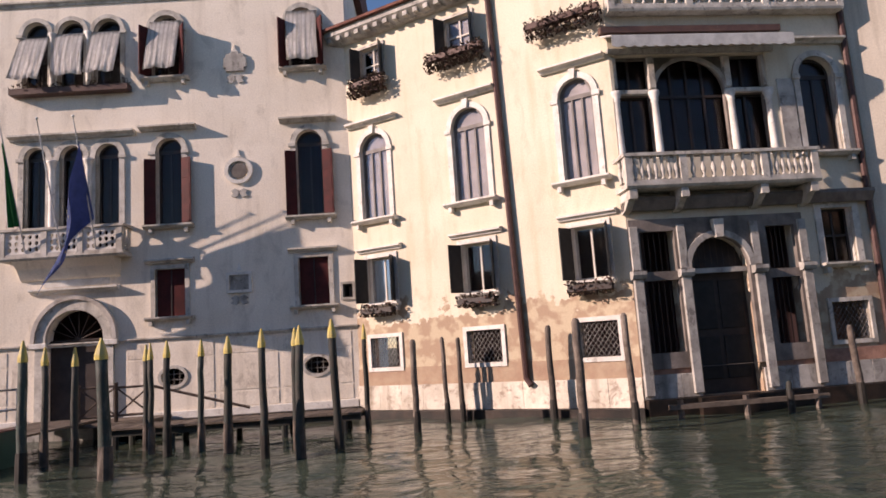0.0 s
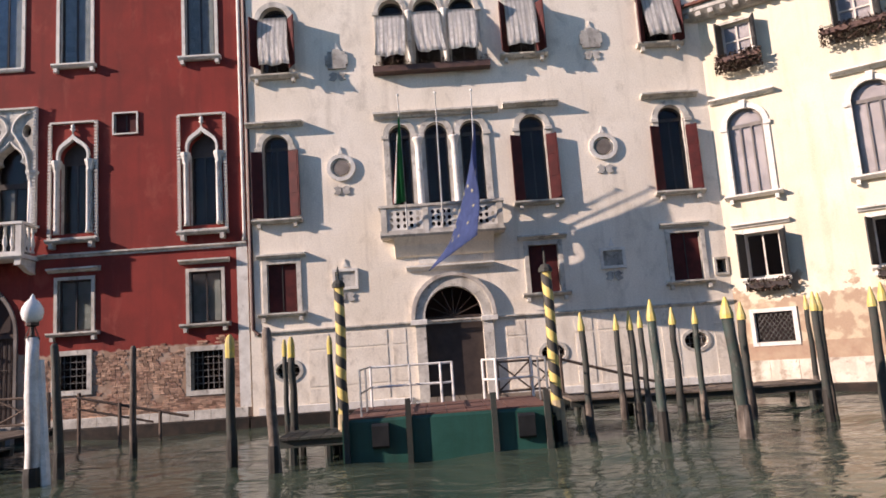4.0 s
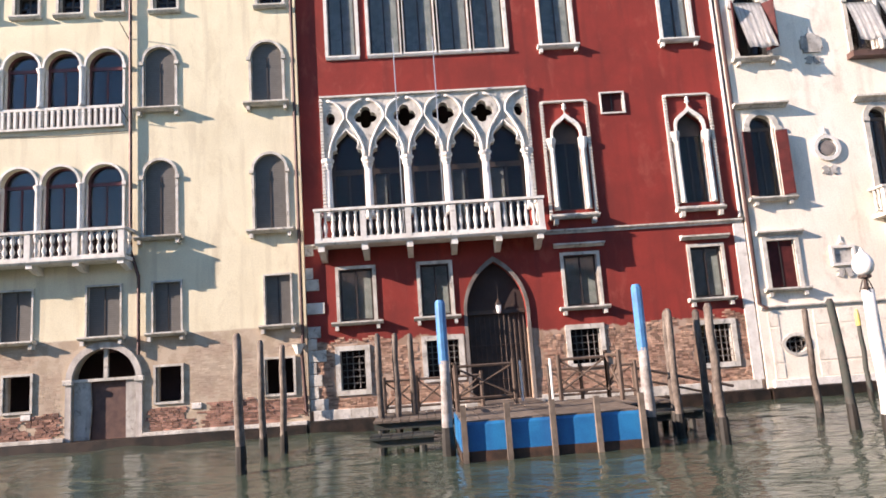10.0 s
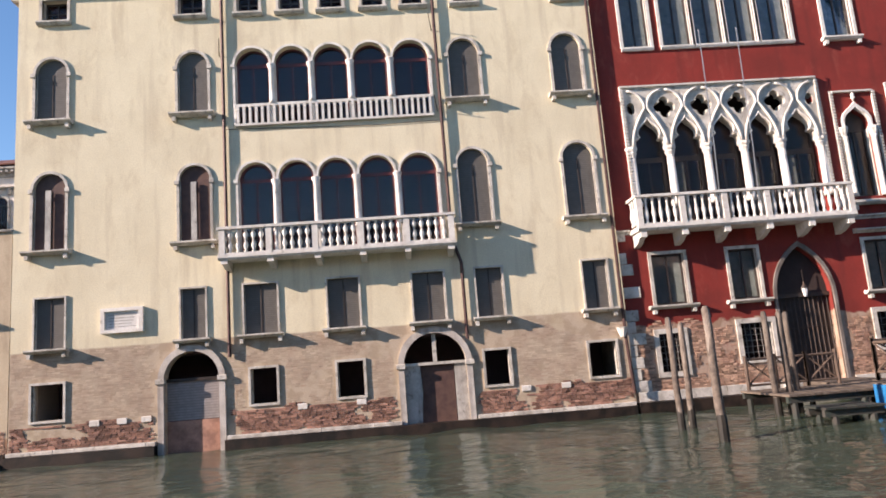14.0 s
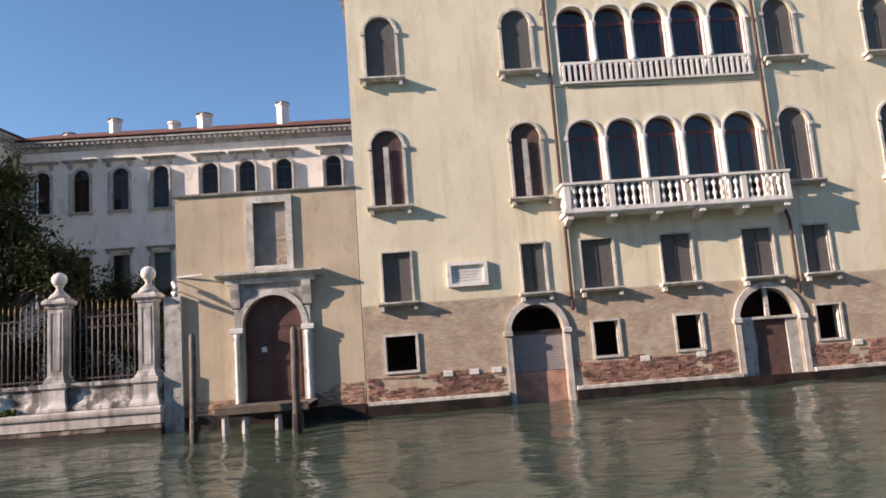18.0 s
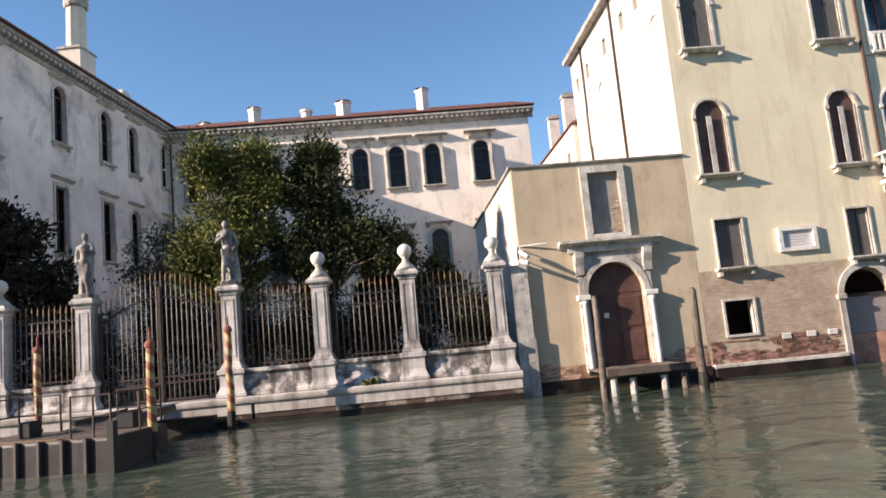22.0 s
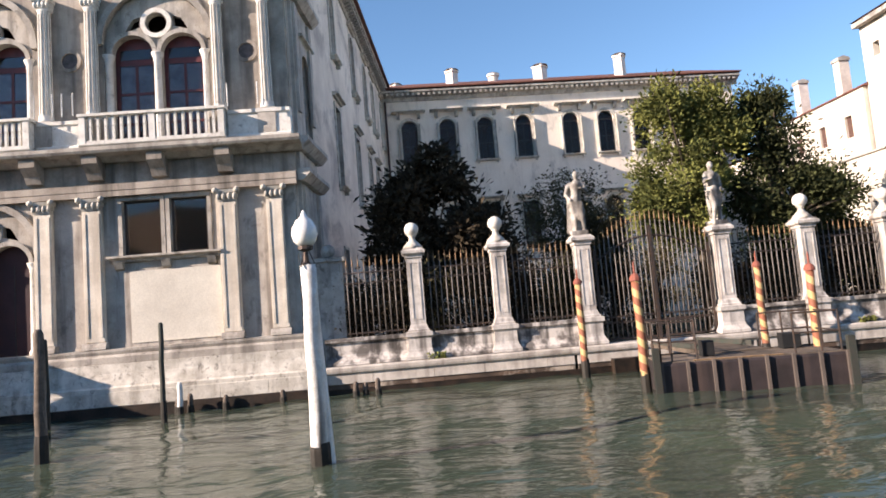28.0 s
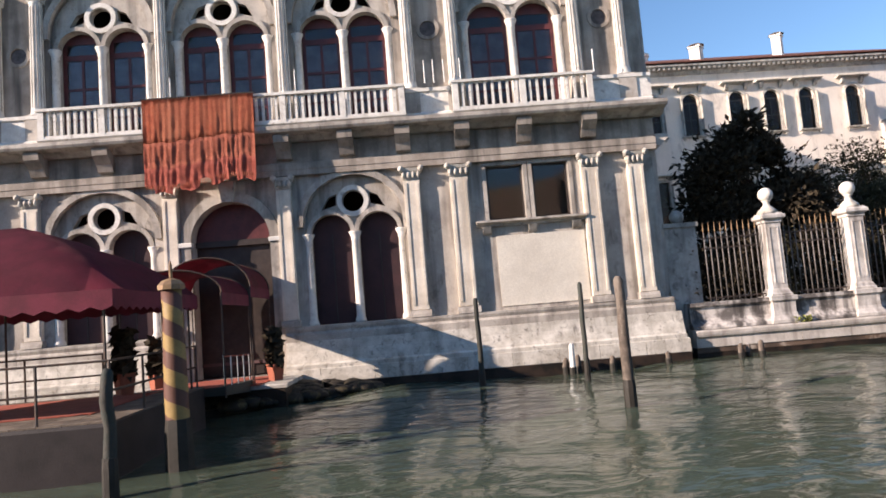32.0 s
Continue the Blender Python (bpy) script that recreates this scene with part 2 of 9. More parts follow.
WOOD_DARK = mat("dark_wood", (0.05, 0.038, 0.034), (0.032, 0.025, 0.023), 0.5, 3, 30, 0.2)
WOOD_WINE = mat("wine_red_wood", (0.12, 0.034, 0.036), (0.08, 0.024, 0.027), 0.45, 3, 30, 0.2)
SHUT_RED = mat("dark_red_shutter", (0.085, 0.019, 0.018), (0.055, 0.014, 0.014), 0.65, 3, 24, 0.3, streak=(0.05, 0.013, 0.013), spec=0.15)
SHUT_BROWN = mat("brown_shutter", (0.12, 0.07, 0.055), (0.08, 0.045, 0.04), 0.6, 3, 24, 0.3)
SHUT_GREY = banded("grey_slatted_shutter", (0.125, 0.118, 0.108), (0.088, 0.083, 0.076), 0.07, "Z", cut=0.7)
SHUT_GREEN = mat("dark_green_curtain", (0.42, 0.5, 0.45), (0.28, 0.35, 0.31), 0.8, 4, 20, 0.3)
SHUT_BLACK = mat("black_green_shutter", (0.02, 0.021, 0.022), (0.012, 0.013, 0.014), 0.5, 4, 30, 0.2)
DOOR_WOOD = mat("brown_door_wood", (0.12, 0.062, 0.05), (0.08, 0.042, 0.035), 0.6, 2, 30, 0.3, streak=(0.06, 0.035, 0.03))
GLASS = glass_mat("window_glass")
GLASS_CLEAR = glass_mat("clean_window_glass", (0.8, 0.78, 0.8), 1.5)
IRON = mat("old_iron", (0.05, 0.045, 0.045), (0.09, 0.06, 0.045), 0.55, 8, 60, 0.2, metal=0.4)
IRON_PALE = mat("greyed_iron", (0.22, 0.205, 0.195), (0.11, 0.1, 0.095), 0.6, 6, 60, 0.2, metal=0.3)
GOLD_TIP = mat("worn_gilt", (0.3, 0.19, 0.1), (0.2, 0.13, 0.08), 0.5, 8, 60, 0.1, metal=0.2)
STEEL = mat("galvanised_rail", (0.42, 0.43, 0.44), (0.32, 0.33, 0.34), 0.4, 8, 60, 0.1, metal=0.8)
COPPER = mat("brown_downpipe", (0.09, 0.05, 0.045), (0.06, 0.035, 0.032), 0.5, 6, 40, 0.15, metal=0.3)
PILE = mat("weathered_pile", (0.15, 0.12, 0.098), (0.075, 0.06, 0.05), 0.85, 4, 24, 0.6, streak=(0.05, 0.042, 0.035), each=0.3)
PILE_DARK = mat("dark_green_pile", (0.032, 0.042, 0.036), (0.05, 0.046, 0.04), 0.75, 4, 24, 0.5, each=0.3)
PILE_TEAL = mat("green_painted_pile", (0.032, 0.058, 0.05), (0.05, 0.055, 0.048), 0.65, 4, 24, 0.4, each=0.2)
YELLOW_TIP = mat("yellow_paint", (0.6, 0.47, 0.1), (0.46, 0.38, 0.16), 0.5, 6, 40, 0.2)
BLUE_POLE = mat("blue_pole_paint", (0.07, 0.24, 0.46), (0.06, 0.17, 0.35), 0.45, 5, 40, 0.2)
BLUE_HULL = mat("bright_blue_paint", (0.016, 0.185, 0.41), (0.014, 0.13, 0.32), 0.4, 1.5, 30, 0.15, streak=(0.02, 0.1, 0.28))
GREEN_HULL = mat("dark_green_paint", (0.02, 0.088, 0.072), (0.015, 0.07, 0.055), 0.45, 1.5, 30, 0.15, streak=(0.02, 0.05, 0.04))
BLACK_HULL = mat("black_hull_paint", (0.04, 0.032, 0.034), (0.024, 0.02, 0.021), 0.5, 1.5, 30, 0.2, streak=(0.07, 0.05, 0.045))
WOOD_GREY = mat("greyed_deck_wood", (0.17, 0.135, 0.105), (0.1, 0.08, 0.064), 0.85, 3, 24, 0.5, each=0.25)
WOOD_RAIL = mat("brown_rail_wood", (0.12, 0.085, 0.065), (0.075, 0.054, 0.042), 0.8, 3, 24, 0.4, each=0.2)
POST_PAINT = mat("worn_white_post_paint", (0.68, 0.68, 0.66), (0.5, 0.49, 0.46), 0.6, 4, 30, 0.4, streak=(0.16, 0.14, 0.12), runs=(0.56, 0.66, 0.9))
WHITE_PAINT = mat("white_paint", (0.76, 0.76, 0.74), (0.6, 0.6, 0.57), 0.5, 4, 30, 0.15, streak=(0.42, 0.4, 0.36))
MILK = mat("milk_glass", (0.82, 0.82, 0.8), (0.74, 0.74, 0.72), 0.2, 4, 40, 0.0, spec=0.6)
CANVAS = mat("burgundy_canvas", (0.16, 0.022, 0.042), (0.11, 0.016, 0.03), 0.8, 2, 40, 0.25)
RED_CARPET = mat("red_carpet", (0.36, 0.09, 0.06), (0.26, 0.065, 0.045), 0.95, 4, 60, 0.3)
BANNER = mat("orange_red_drape", (0.56, 0.18, 0.1), (0.46, 0.13, 0.075), 0.9, 5, 30, 0.3, streak=(0.6, 0.25, 0.15))
BANNER_MID = mat("faded_brown_cloth", (0.53, 0.175, 0.11), (0.42, 0.13, 0.085), 0.9, 9, 40, 0.3)
BANNER_FOOT = mat("rose_red_cloth", (0.5, 0.14, 0.1), (0.38, 0.1, 0.075), 0.9, 6, 40, 0.3)
TARP = banded("white_striped_canvas", (0.84, 0.82, 0.79), (0.6, 0.58, 0.55), 0.16, "X", rough=0.9, cut=0.62)
AWNING = mat("grey_white_canvas", (0.6, 0.6, 0.57), (0.46, 0.46, 0.44), 0.9, 3, 30, 0.2)
ROOF = mat("clay_roof_tile", (0.2, 0.085, 0.062), (0.12, 0.055, 0.043), 0.9, 5, 18, 0.8)
CHIMNEY = mat("chimney_plaster", (0.74, 0.69, 0.64), (0.58, 0.53, 0.49), 0.9, 2, 24, 0.3)
LEAF_DARK = mat("magnolia_leaf", (0.062, 0.05, 0.034), (0.03, 0.024, 0.018), 0.9, 3, 10, 0, island=0.4, spec=0.05)
LEAF = mat("evergreen_leaf", (0.2, 0.21, 0.062), (0.07, 0.08, 0.027), 0.85, 0.7, 10, 0, spread=0.1, island=0.35, spec=0.08)
LEAF_DRY = mat("thin_twig_leaf", (0.1, 0.088, 0.05), (0.055, 0.05, 0.03), 0.85, 1.2, 10, 0, island=0.4, spec=0.08)
FLOWER = mat("potted_greenery", (0.06, 0.05, 0.028), (0.075, 0.035, 0.03), 0.8, 8, 20, 0, island=0.6)
BARK = mat("tree_bark", (0.1, 0.08, 0.06), rough=0.9, scale=6, bump=0.7)
TERRACOTTA = mat("terracotta", (0.32, 0.1, 0.06), rough=0.85)
FLAG_BLUE = mat("blue_flag_cloth", (0.07, 0.105, 0.26), (0.052, 0.08, 0.205), 0.85, 4, 40, 0.15)
FLAG_GREEN = mat("green_flag_cloth", (0.01, 0.2, 0.06), rough=0.85)
FLAG_WHITE = mat("white_flag_cloth", (0.75, 0.75, 0.72), rough=0.85)
FLAG_RED = mat("red_flag_cloth", (0.4, 0.02, 0.025), rough=0.85)
STAR = mat("yellow_star_cloth", (0.42, 0.4, 0.27), rough=0.85)
GARDEN_SOIL = mat("garden_ground", (0.09, 0.075, 0.05), (0.05, 0.06, 0.03), 0.95, 1.5, 20, 0.5)
SLATE_SIGN = mat("white_marble_plaque", (0.66, 0.65, 0.62), (0.58, 0.57, 0.54), 0.5, 3, 30, 0.1)
WALL_STONE = mat("blackened_garden_stone", (0.6, 0.56, 0.52), (0.15, 0.135, 0.125), 0.85, 1.7, 30, 0.5, streak=(0.05, 0.045, 0.042), runs=(0.48, 0.6, 0.85), spread=0.07)
# black streaks, plus the statues' backlit shade put into the darker tone
STATUE_STONE = mat("streaked_backlit_statue_stone", (0.52, 0.49, 0.45), (0.16, 0.148, 0.135), 0.85, 2.2, 30, 0.4, streak=(0.08, 0.072, 0.065), runs=(0.45, 0.62, 0.8))
SHUT_PLUM = mat("dark_plum_shutter", (0.05, 0.022, 0.025), (0.035, 0.017, 0.02), 0.6, 2, 30, 0.2)
GARDEN_STONE = mat("greyed_plinth_stone", (0.56, 0.52, 0.47), (0.38, 0.345, 0.31), 0.8, 1.6, 30, 0.45, streak=(0.16, 0.13, 0.11), runs=(0.5, 0.7, 0.75))
CASINO_WALL = mat("grimy_palace_stone", (0.5, 0.46, 0.41), (0.34, 0.305, 0.27), 0.85, 0.9, 26, 0.4, streak=(0.12, 0.105, 0.095), runs=(0.5, 0.7, 0.75))
CASINO_CREAM = mat("cream_pilaster_stone", (0.7, 0.64, 0.55), (0.56, 0.5, 0.42), 0.75, 1.6, 26, 0.3, streak=(0.34, 0.3, 0.25))
CREAM_STONE = mat("cream_plinth_stone", (0.72, 0.66, 0.56), (0.56, 0.5, 0.41), 0.8, 1.5, 30, 0.4, streak=(0.3, 0.24, 0.18), each=0.1)
POLE_STAIN = mat("black_tide_stain", (0.03, 0.026, 0.022), (0.016, 0.015, 0.012), 0.6, 4, 40, 0.4)
# dark paint, lowered further so the hull's shade sits in the colour
DARK_HULL = mat("shade_darkened_hull_paint", (0.016, 0.013, 0.014), (0.03, 0.024, 0.025), 0.6, 1.5, 30, 0.2)
for m_, tone, scale, lo, hi, amount, tall in (
        (GREY_PLASTER, (0.5, 0.44, 0.36), 1.5, 0.53, 0.66, 0.5, 0.5), (GREY_SOCLE, (0.36, 0.3, 0.24), 2.2, 0.52, 0.66, 0.6, 0.6),
        (YELLOW_PLASTER, (0.48, 0.4, 0.28), 1.6, 0.54, 0.68, 0.5, 0.4), (CREAM_PLASTER, (0.48, 0.4, 0.27), 1.3, 0.53, 0.68, 0.5, 0.4),
        (WING_PLASTER, (0.42, 0.375, 0.33), 1.2, 0.54, 0.66, 0.55, 0.45), (WHITE_SIDE, (0.42, 0.37, 0.31), 1.3, 0.54, 0.68, 0.5, 0.5),
        (TAN_PLASTER, (0.33, 0.25, 0.17), 1.6, 0.53, 0.67, 0.55, 0.5), (RED_PLASTER, (0.31, 0.075, 0.055), 1.4, 0.55, 0.68, 0.5, 0.5),
        (STONE, (0.1, 0.09, 0.08), 5.0, 0.55, 0.66, 0.7, 0.8), (STONE_CLEAN, (0.2, 0.18, 0.155), 5.5, 0.57, 0.67, 0.6, 0.8),
        (STONE_GREY, (0.08, 0.07, 0.062), 4.0, 0.54, 0.66, 0.7, 0.8), (CASINO_WALL, (0.12, 0.105, 0.09), 2.4, 0.54, 0.66, 0.6, 0.5),
        (CASINO, (0.1, 0.09, 0.08), 3.5, 0.55, 0.66, 0.6, 0.7), (CREAM_STONE, (0.2, 0.13, 0.09), 2.6, 0.52, 0.64, 0.7, 1.0),
        (PILE, (0.3, 0.26, 0.22), 5.0, 0.52, 0.66, 0.6, 0.2), (PILE_TEAL, (0.2, 0.19, 0.16), 6.0, 0.55, 0.64, 0.7, 0.25)):
    blotched(m_, tone, scale, lo, hi, amount, tall)
STRIPE_YB = banded("yellow_black_bands", (0.62, 0.49, 0.16), (0.05, 0.048, 0.042), 0.5, "Z", 1.0)
STRIPE_OY = banded("orange_yellow_bands", (0.5, 0.36, 0.17), (0.25, 0.095, 0.055), 0.42, "Z", 1.0)
STRIPE_BROWN = banded("brown_yellow_bands", (0.3, 0.2, 0.075), (0.11, 0.05, 0.038), 0.56, "Z", 1.0)


# ---- shapes ----
def bm_new():
    return bmesh.new()


def part(name, bm, material, parent=None, label="", smooth=False):
    me = bpy.data.meshes.new(name)
    bmesh.ops.recalc_face_normals(bm, faces=bm.faces)
    if smooth:
        for f in bm.faces:
            f.smooth = True
    bm.to_mesh(me)
    bm.free()
    me.materials.append(material)
    ob = new(name, me)
    ob.parent = parent
    if label:
        ob["label"] = label
    return ob


def thing(name, label, category, at=(0, 0, 0), turn=0.0, group="", kind=""):
    ob = new(name)
    ob.matrix_basis = pose(*at, 0, 0, turn)
    return tagged(ob, label, category, group, kind)


def again(name, me, parent, m=None):
    """One more piece on a mesh that is already there."""
    ob = new(name, me)
    ob.parent = parent
    if m is not None:
        ob.matrix_basis = m
    return ob


def box(bm, x0, x1, y0, y1, z0, z1):
    v = [bm.verts.new((x, y, z)) for x in (x0, x1) for y in (y0, y1) for z in (z0, z1)]
    for a, b, c, d in ((0, 1, 3, 2), (4, 6, 7, 5), (0, 4, 5, 1), (2, 3, 7, 6), (0, 2, 6, 4), (1, 5, 7, 3)):
        bm.faces.new((v[a], v[b], v[c], v[d]))
    return bm


def soft_box(bm, x0, x1, y0, y1, z0, z1, r=0.02):
    """A box whose long front edges are taken off."""
    return strip(bm, x0, x1, [(y0 + r, z0), (y0, z0 + r), (y0, z1 - r), (y0 + r, z1), (y1, z1), (y1, z0)])


def strip(bm, x0, x1, prof):
    """A profile of (y, z) drawn along x."""
    a = [bm.verts.new((x0, y, z)) for y, z in prof]
    b = [bm.verts.new((x1, y, z)) for y, z in prof]
    n = len(prof)
    for i in range(n):
        bm.faces.new((a[i], a[(i + 1) % n], b[(i + 1) % n], b[i]))
    bm.faces.new(a)
    bm.faces.new(b[::-1])
    return bm


def plate(bm, outer, holes, y0, y1):
    """A flat shape of (x, z) points with holes, from depth y0 to y1."""
    from mathutils.geometry import tessellate_polygon
    loops = [outer, *holes]
    tris = tessellate_polygon([[Vector((x, z, 0)) for x, z in lp] for lp in loops])
    flat = [p for lp in loops for p in lp]
    f = [bm.verts.new((x, y0, z)) for x, z in flat]
    b = [bm.verts.new((x, y1, z)) for x, z in flat]
    for t in tris:
        try:
            bm.faces.new([f[i] for i in t])
            bm.faces.new([b[i] for i in reversed(t)])
        except ValueError:
            pass
    k = 0
    for lp in loops:
        n = len(lp)
        for i in range(n):
            i0, i1 = k + i, k + (i + 1) % n
            bm.faces.new((f[i0], f[i1], b[i1], b[i0]))
        k += n
    return bm


def horseshoe(outer, inner):
    """The band between two openings of one kind that stand on the same foot."""
    foot = outer[0][1]
    return outer[1:] + [outer[0], (inner[0][0], foot)] + inner[1:][:0] + inner[2:][::-1] + [(inner[1][0], foot)]


def lathe(bm, prof, n=10, cx=0.0, cy=0.0):
    rings = []
    for r, z in prof:
        rings.append([bm.verts.new((cx + r * math.cos(2 * math.pi * i / n), cy + r * math.sin(2 * math.pi * i / n), z)) for i in range(n)])
    for a, b in zip(rings, rings[1:]):
        for i in range(n):
            bm.faces.new((a[i], a[(i + 1) % n], b[(i + 1) % n], b[i]))
    bm.faces.new(rings[0][::-1])
    bm.faces.new(rings[-1])
    return bm


def tube(bm, p, q, r0, r1=None, n=8):
    p, q = Vector(p), Vector(q)
    r1 = r0 if r1 is None else r1
    d = (q - p).normalized()
    u = d.orthogonal().normalized()
    w = d.cross(u)
    a = [bm.verts.new(p + r0 * (math.cos(2 * math.pi * i / n) * u + math.sin(2 * math.pi * i / n) * w)) for i in range(n)]
    b = [bm.verts.new(q + r1 * (math.cos(2 * math.pi * i / n) * u + math.sin(2 * math.pi * i / n) * w)) for i in range(n)]
    for i in range(n):
        bm.faces.new((a[i], a[(i + 1) % n], b[(i + 1) % n], b[i]))
    bm.faces.new(a[::-1])
    bm.faces.new(b)
    return bm


def chain(bm, pts, r, n=6):
    """One continuous round bar along a line of points."""
    pts = [Vector(p) for p in pts]
    u = (pts[1] - pts[0]).orthogonal().normalized()
    rings = []
    for i, p in enumerate(pts):
        d = (pts[min(i + 1, len(pts) - 1)] - pts[max(i - 1, 0)]).normalized()
        u = (u - d * u.dot(d)).normalized()
        w = d.cross(u)
        rings.append([bm.verts.new(p + r * (math.cos(2 * math.pi * k / n) * u + math.sin(2 * math.pi * k / n) * w)) for k in range(n)])
    for a, b in zip(rings, rings[1:]):
        for k in range(n):
            bm.faces.new((a[k], a[(k + 1) % n], b[(k + 1) % n], b[k]))
    bm.faces.new(rings[0][::-1])
    bm.faces.new(rings[-1])
    return bm


def ball(bm, c, r, sx=1, sy=1, sz=1, sub=2):
    bmesh.ops.create_icosphere(bm, subdivisions=sub, radius=r, matrix=Matrix.Translation(c) @ Matrix.Diagonal((sx, sy, sz, 1)))
    return bm


KEEL = [(1.0, 0.0), (1.02, 0.2), (0.98, 0.38), (0.84, 0.55), (0.6, 0.69), (0.34, 0.8), (0.16, 0.89), (0.06, 0.95), (0.0, 1.0)]
OGEE = [(1.0, 0.0), (1.0, 0.16), (0.93, 0.3), (0.64, 0.34), (0.76, 0.46), (0.72, 0.6), (0.5, 0.74), (0.22, 0.86), (0.08, 0.94), (0.0, 1.0)]


def shape(kind, x0, x1, z0, z1, spring=None):
    """The outline of an opening: rect, round, point, ogee or oval."""
    c, h = (x0 + x1) / 2, (x1 - x0) / 2
    if kind == "rect":
        return [(x0, z0), (x1, z0), (x1, z1), (x0, z1)]
    if kind == "oval":
        zc, zh = (z0 + z1) / 2, (z1 - z0) / 2
        return [(c + h * math.cos(a * math.pi / 10), zc + zh * math.sin(a * math.pi / 10)) for a in range(20)]
    if kind == "round":
        s = z1 - h if spring is None else spring
        arc = [(c + h * math.cos(a * math.pi / 14), s + (z1 - s) * math.sin(a * math.pi / 14)) for a in range(15)]
        return [(x0, z0), (x1, z0), *arc]
    s = z1 - 1.5 * h if spring is None else spring
    if kind == "point":
        half = [(math.cos(a), math.sin(a)) for a in (i * math.pi / 3 / 8 for i in range(9))]
        half = [((x - 0.5) * 2, z / 0.866) for x, z in half]
    else:
        half = KEEL if kind == "keel" else OGEE
    right = [(c + h * x, s + (z1 - s) * z) for x, z in half]
    left = [(c - h * x, s + (z1 - s) * z) for x, z in half[-2::-1]]
    return [(x0, z0), (x1, z0), *right, *left]


def wall(name, parent, width, holes, material, thick=0.4, label=""):
    """width: x0, x1, z0, z1; holes: outlines."""
    x0, x1, z0, z1 = width
    bm = plate(bm_new(), shape("rect", x0, x1, z0, z1), holes, 0.0, thick)
    return part(name, bm, material, parent, label)


def cornice(name, parent, x0, x1, z, h, out, material, y=0.0):
    return part(name, strip(bm_new(), x0, x1, [(y + 0.003, z), (y - out * 0.35, z), (y - out * 0.45, z + h * 0.35), (y - out * 0.9, z + h * 0.6), (y - out, z + h * 0.65), (y - out, z + h), (y + 0.003, z + h)]), material, parent)


def sash_holes(x0, x1, z0, z1, cols, rows, bar):
    w, h = (x1 - x0 - bar * (cols + 1)) / cols, (z1 - z0 - bar * (rows + 1)) / rows
    return [shape("rect", x0 + bar + i * (w + bar), x0 + bar + i * (w + bar) + w, z0 + bar + j * (h + bar), z0 + bar + j * (h + bar) + h)
            for i in range(cols) for j in range(rows)]


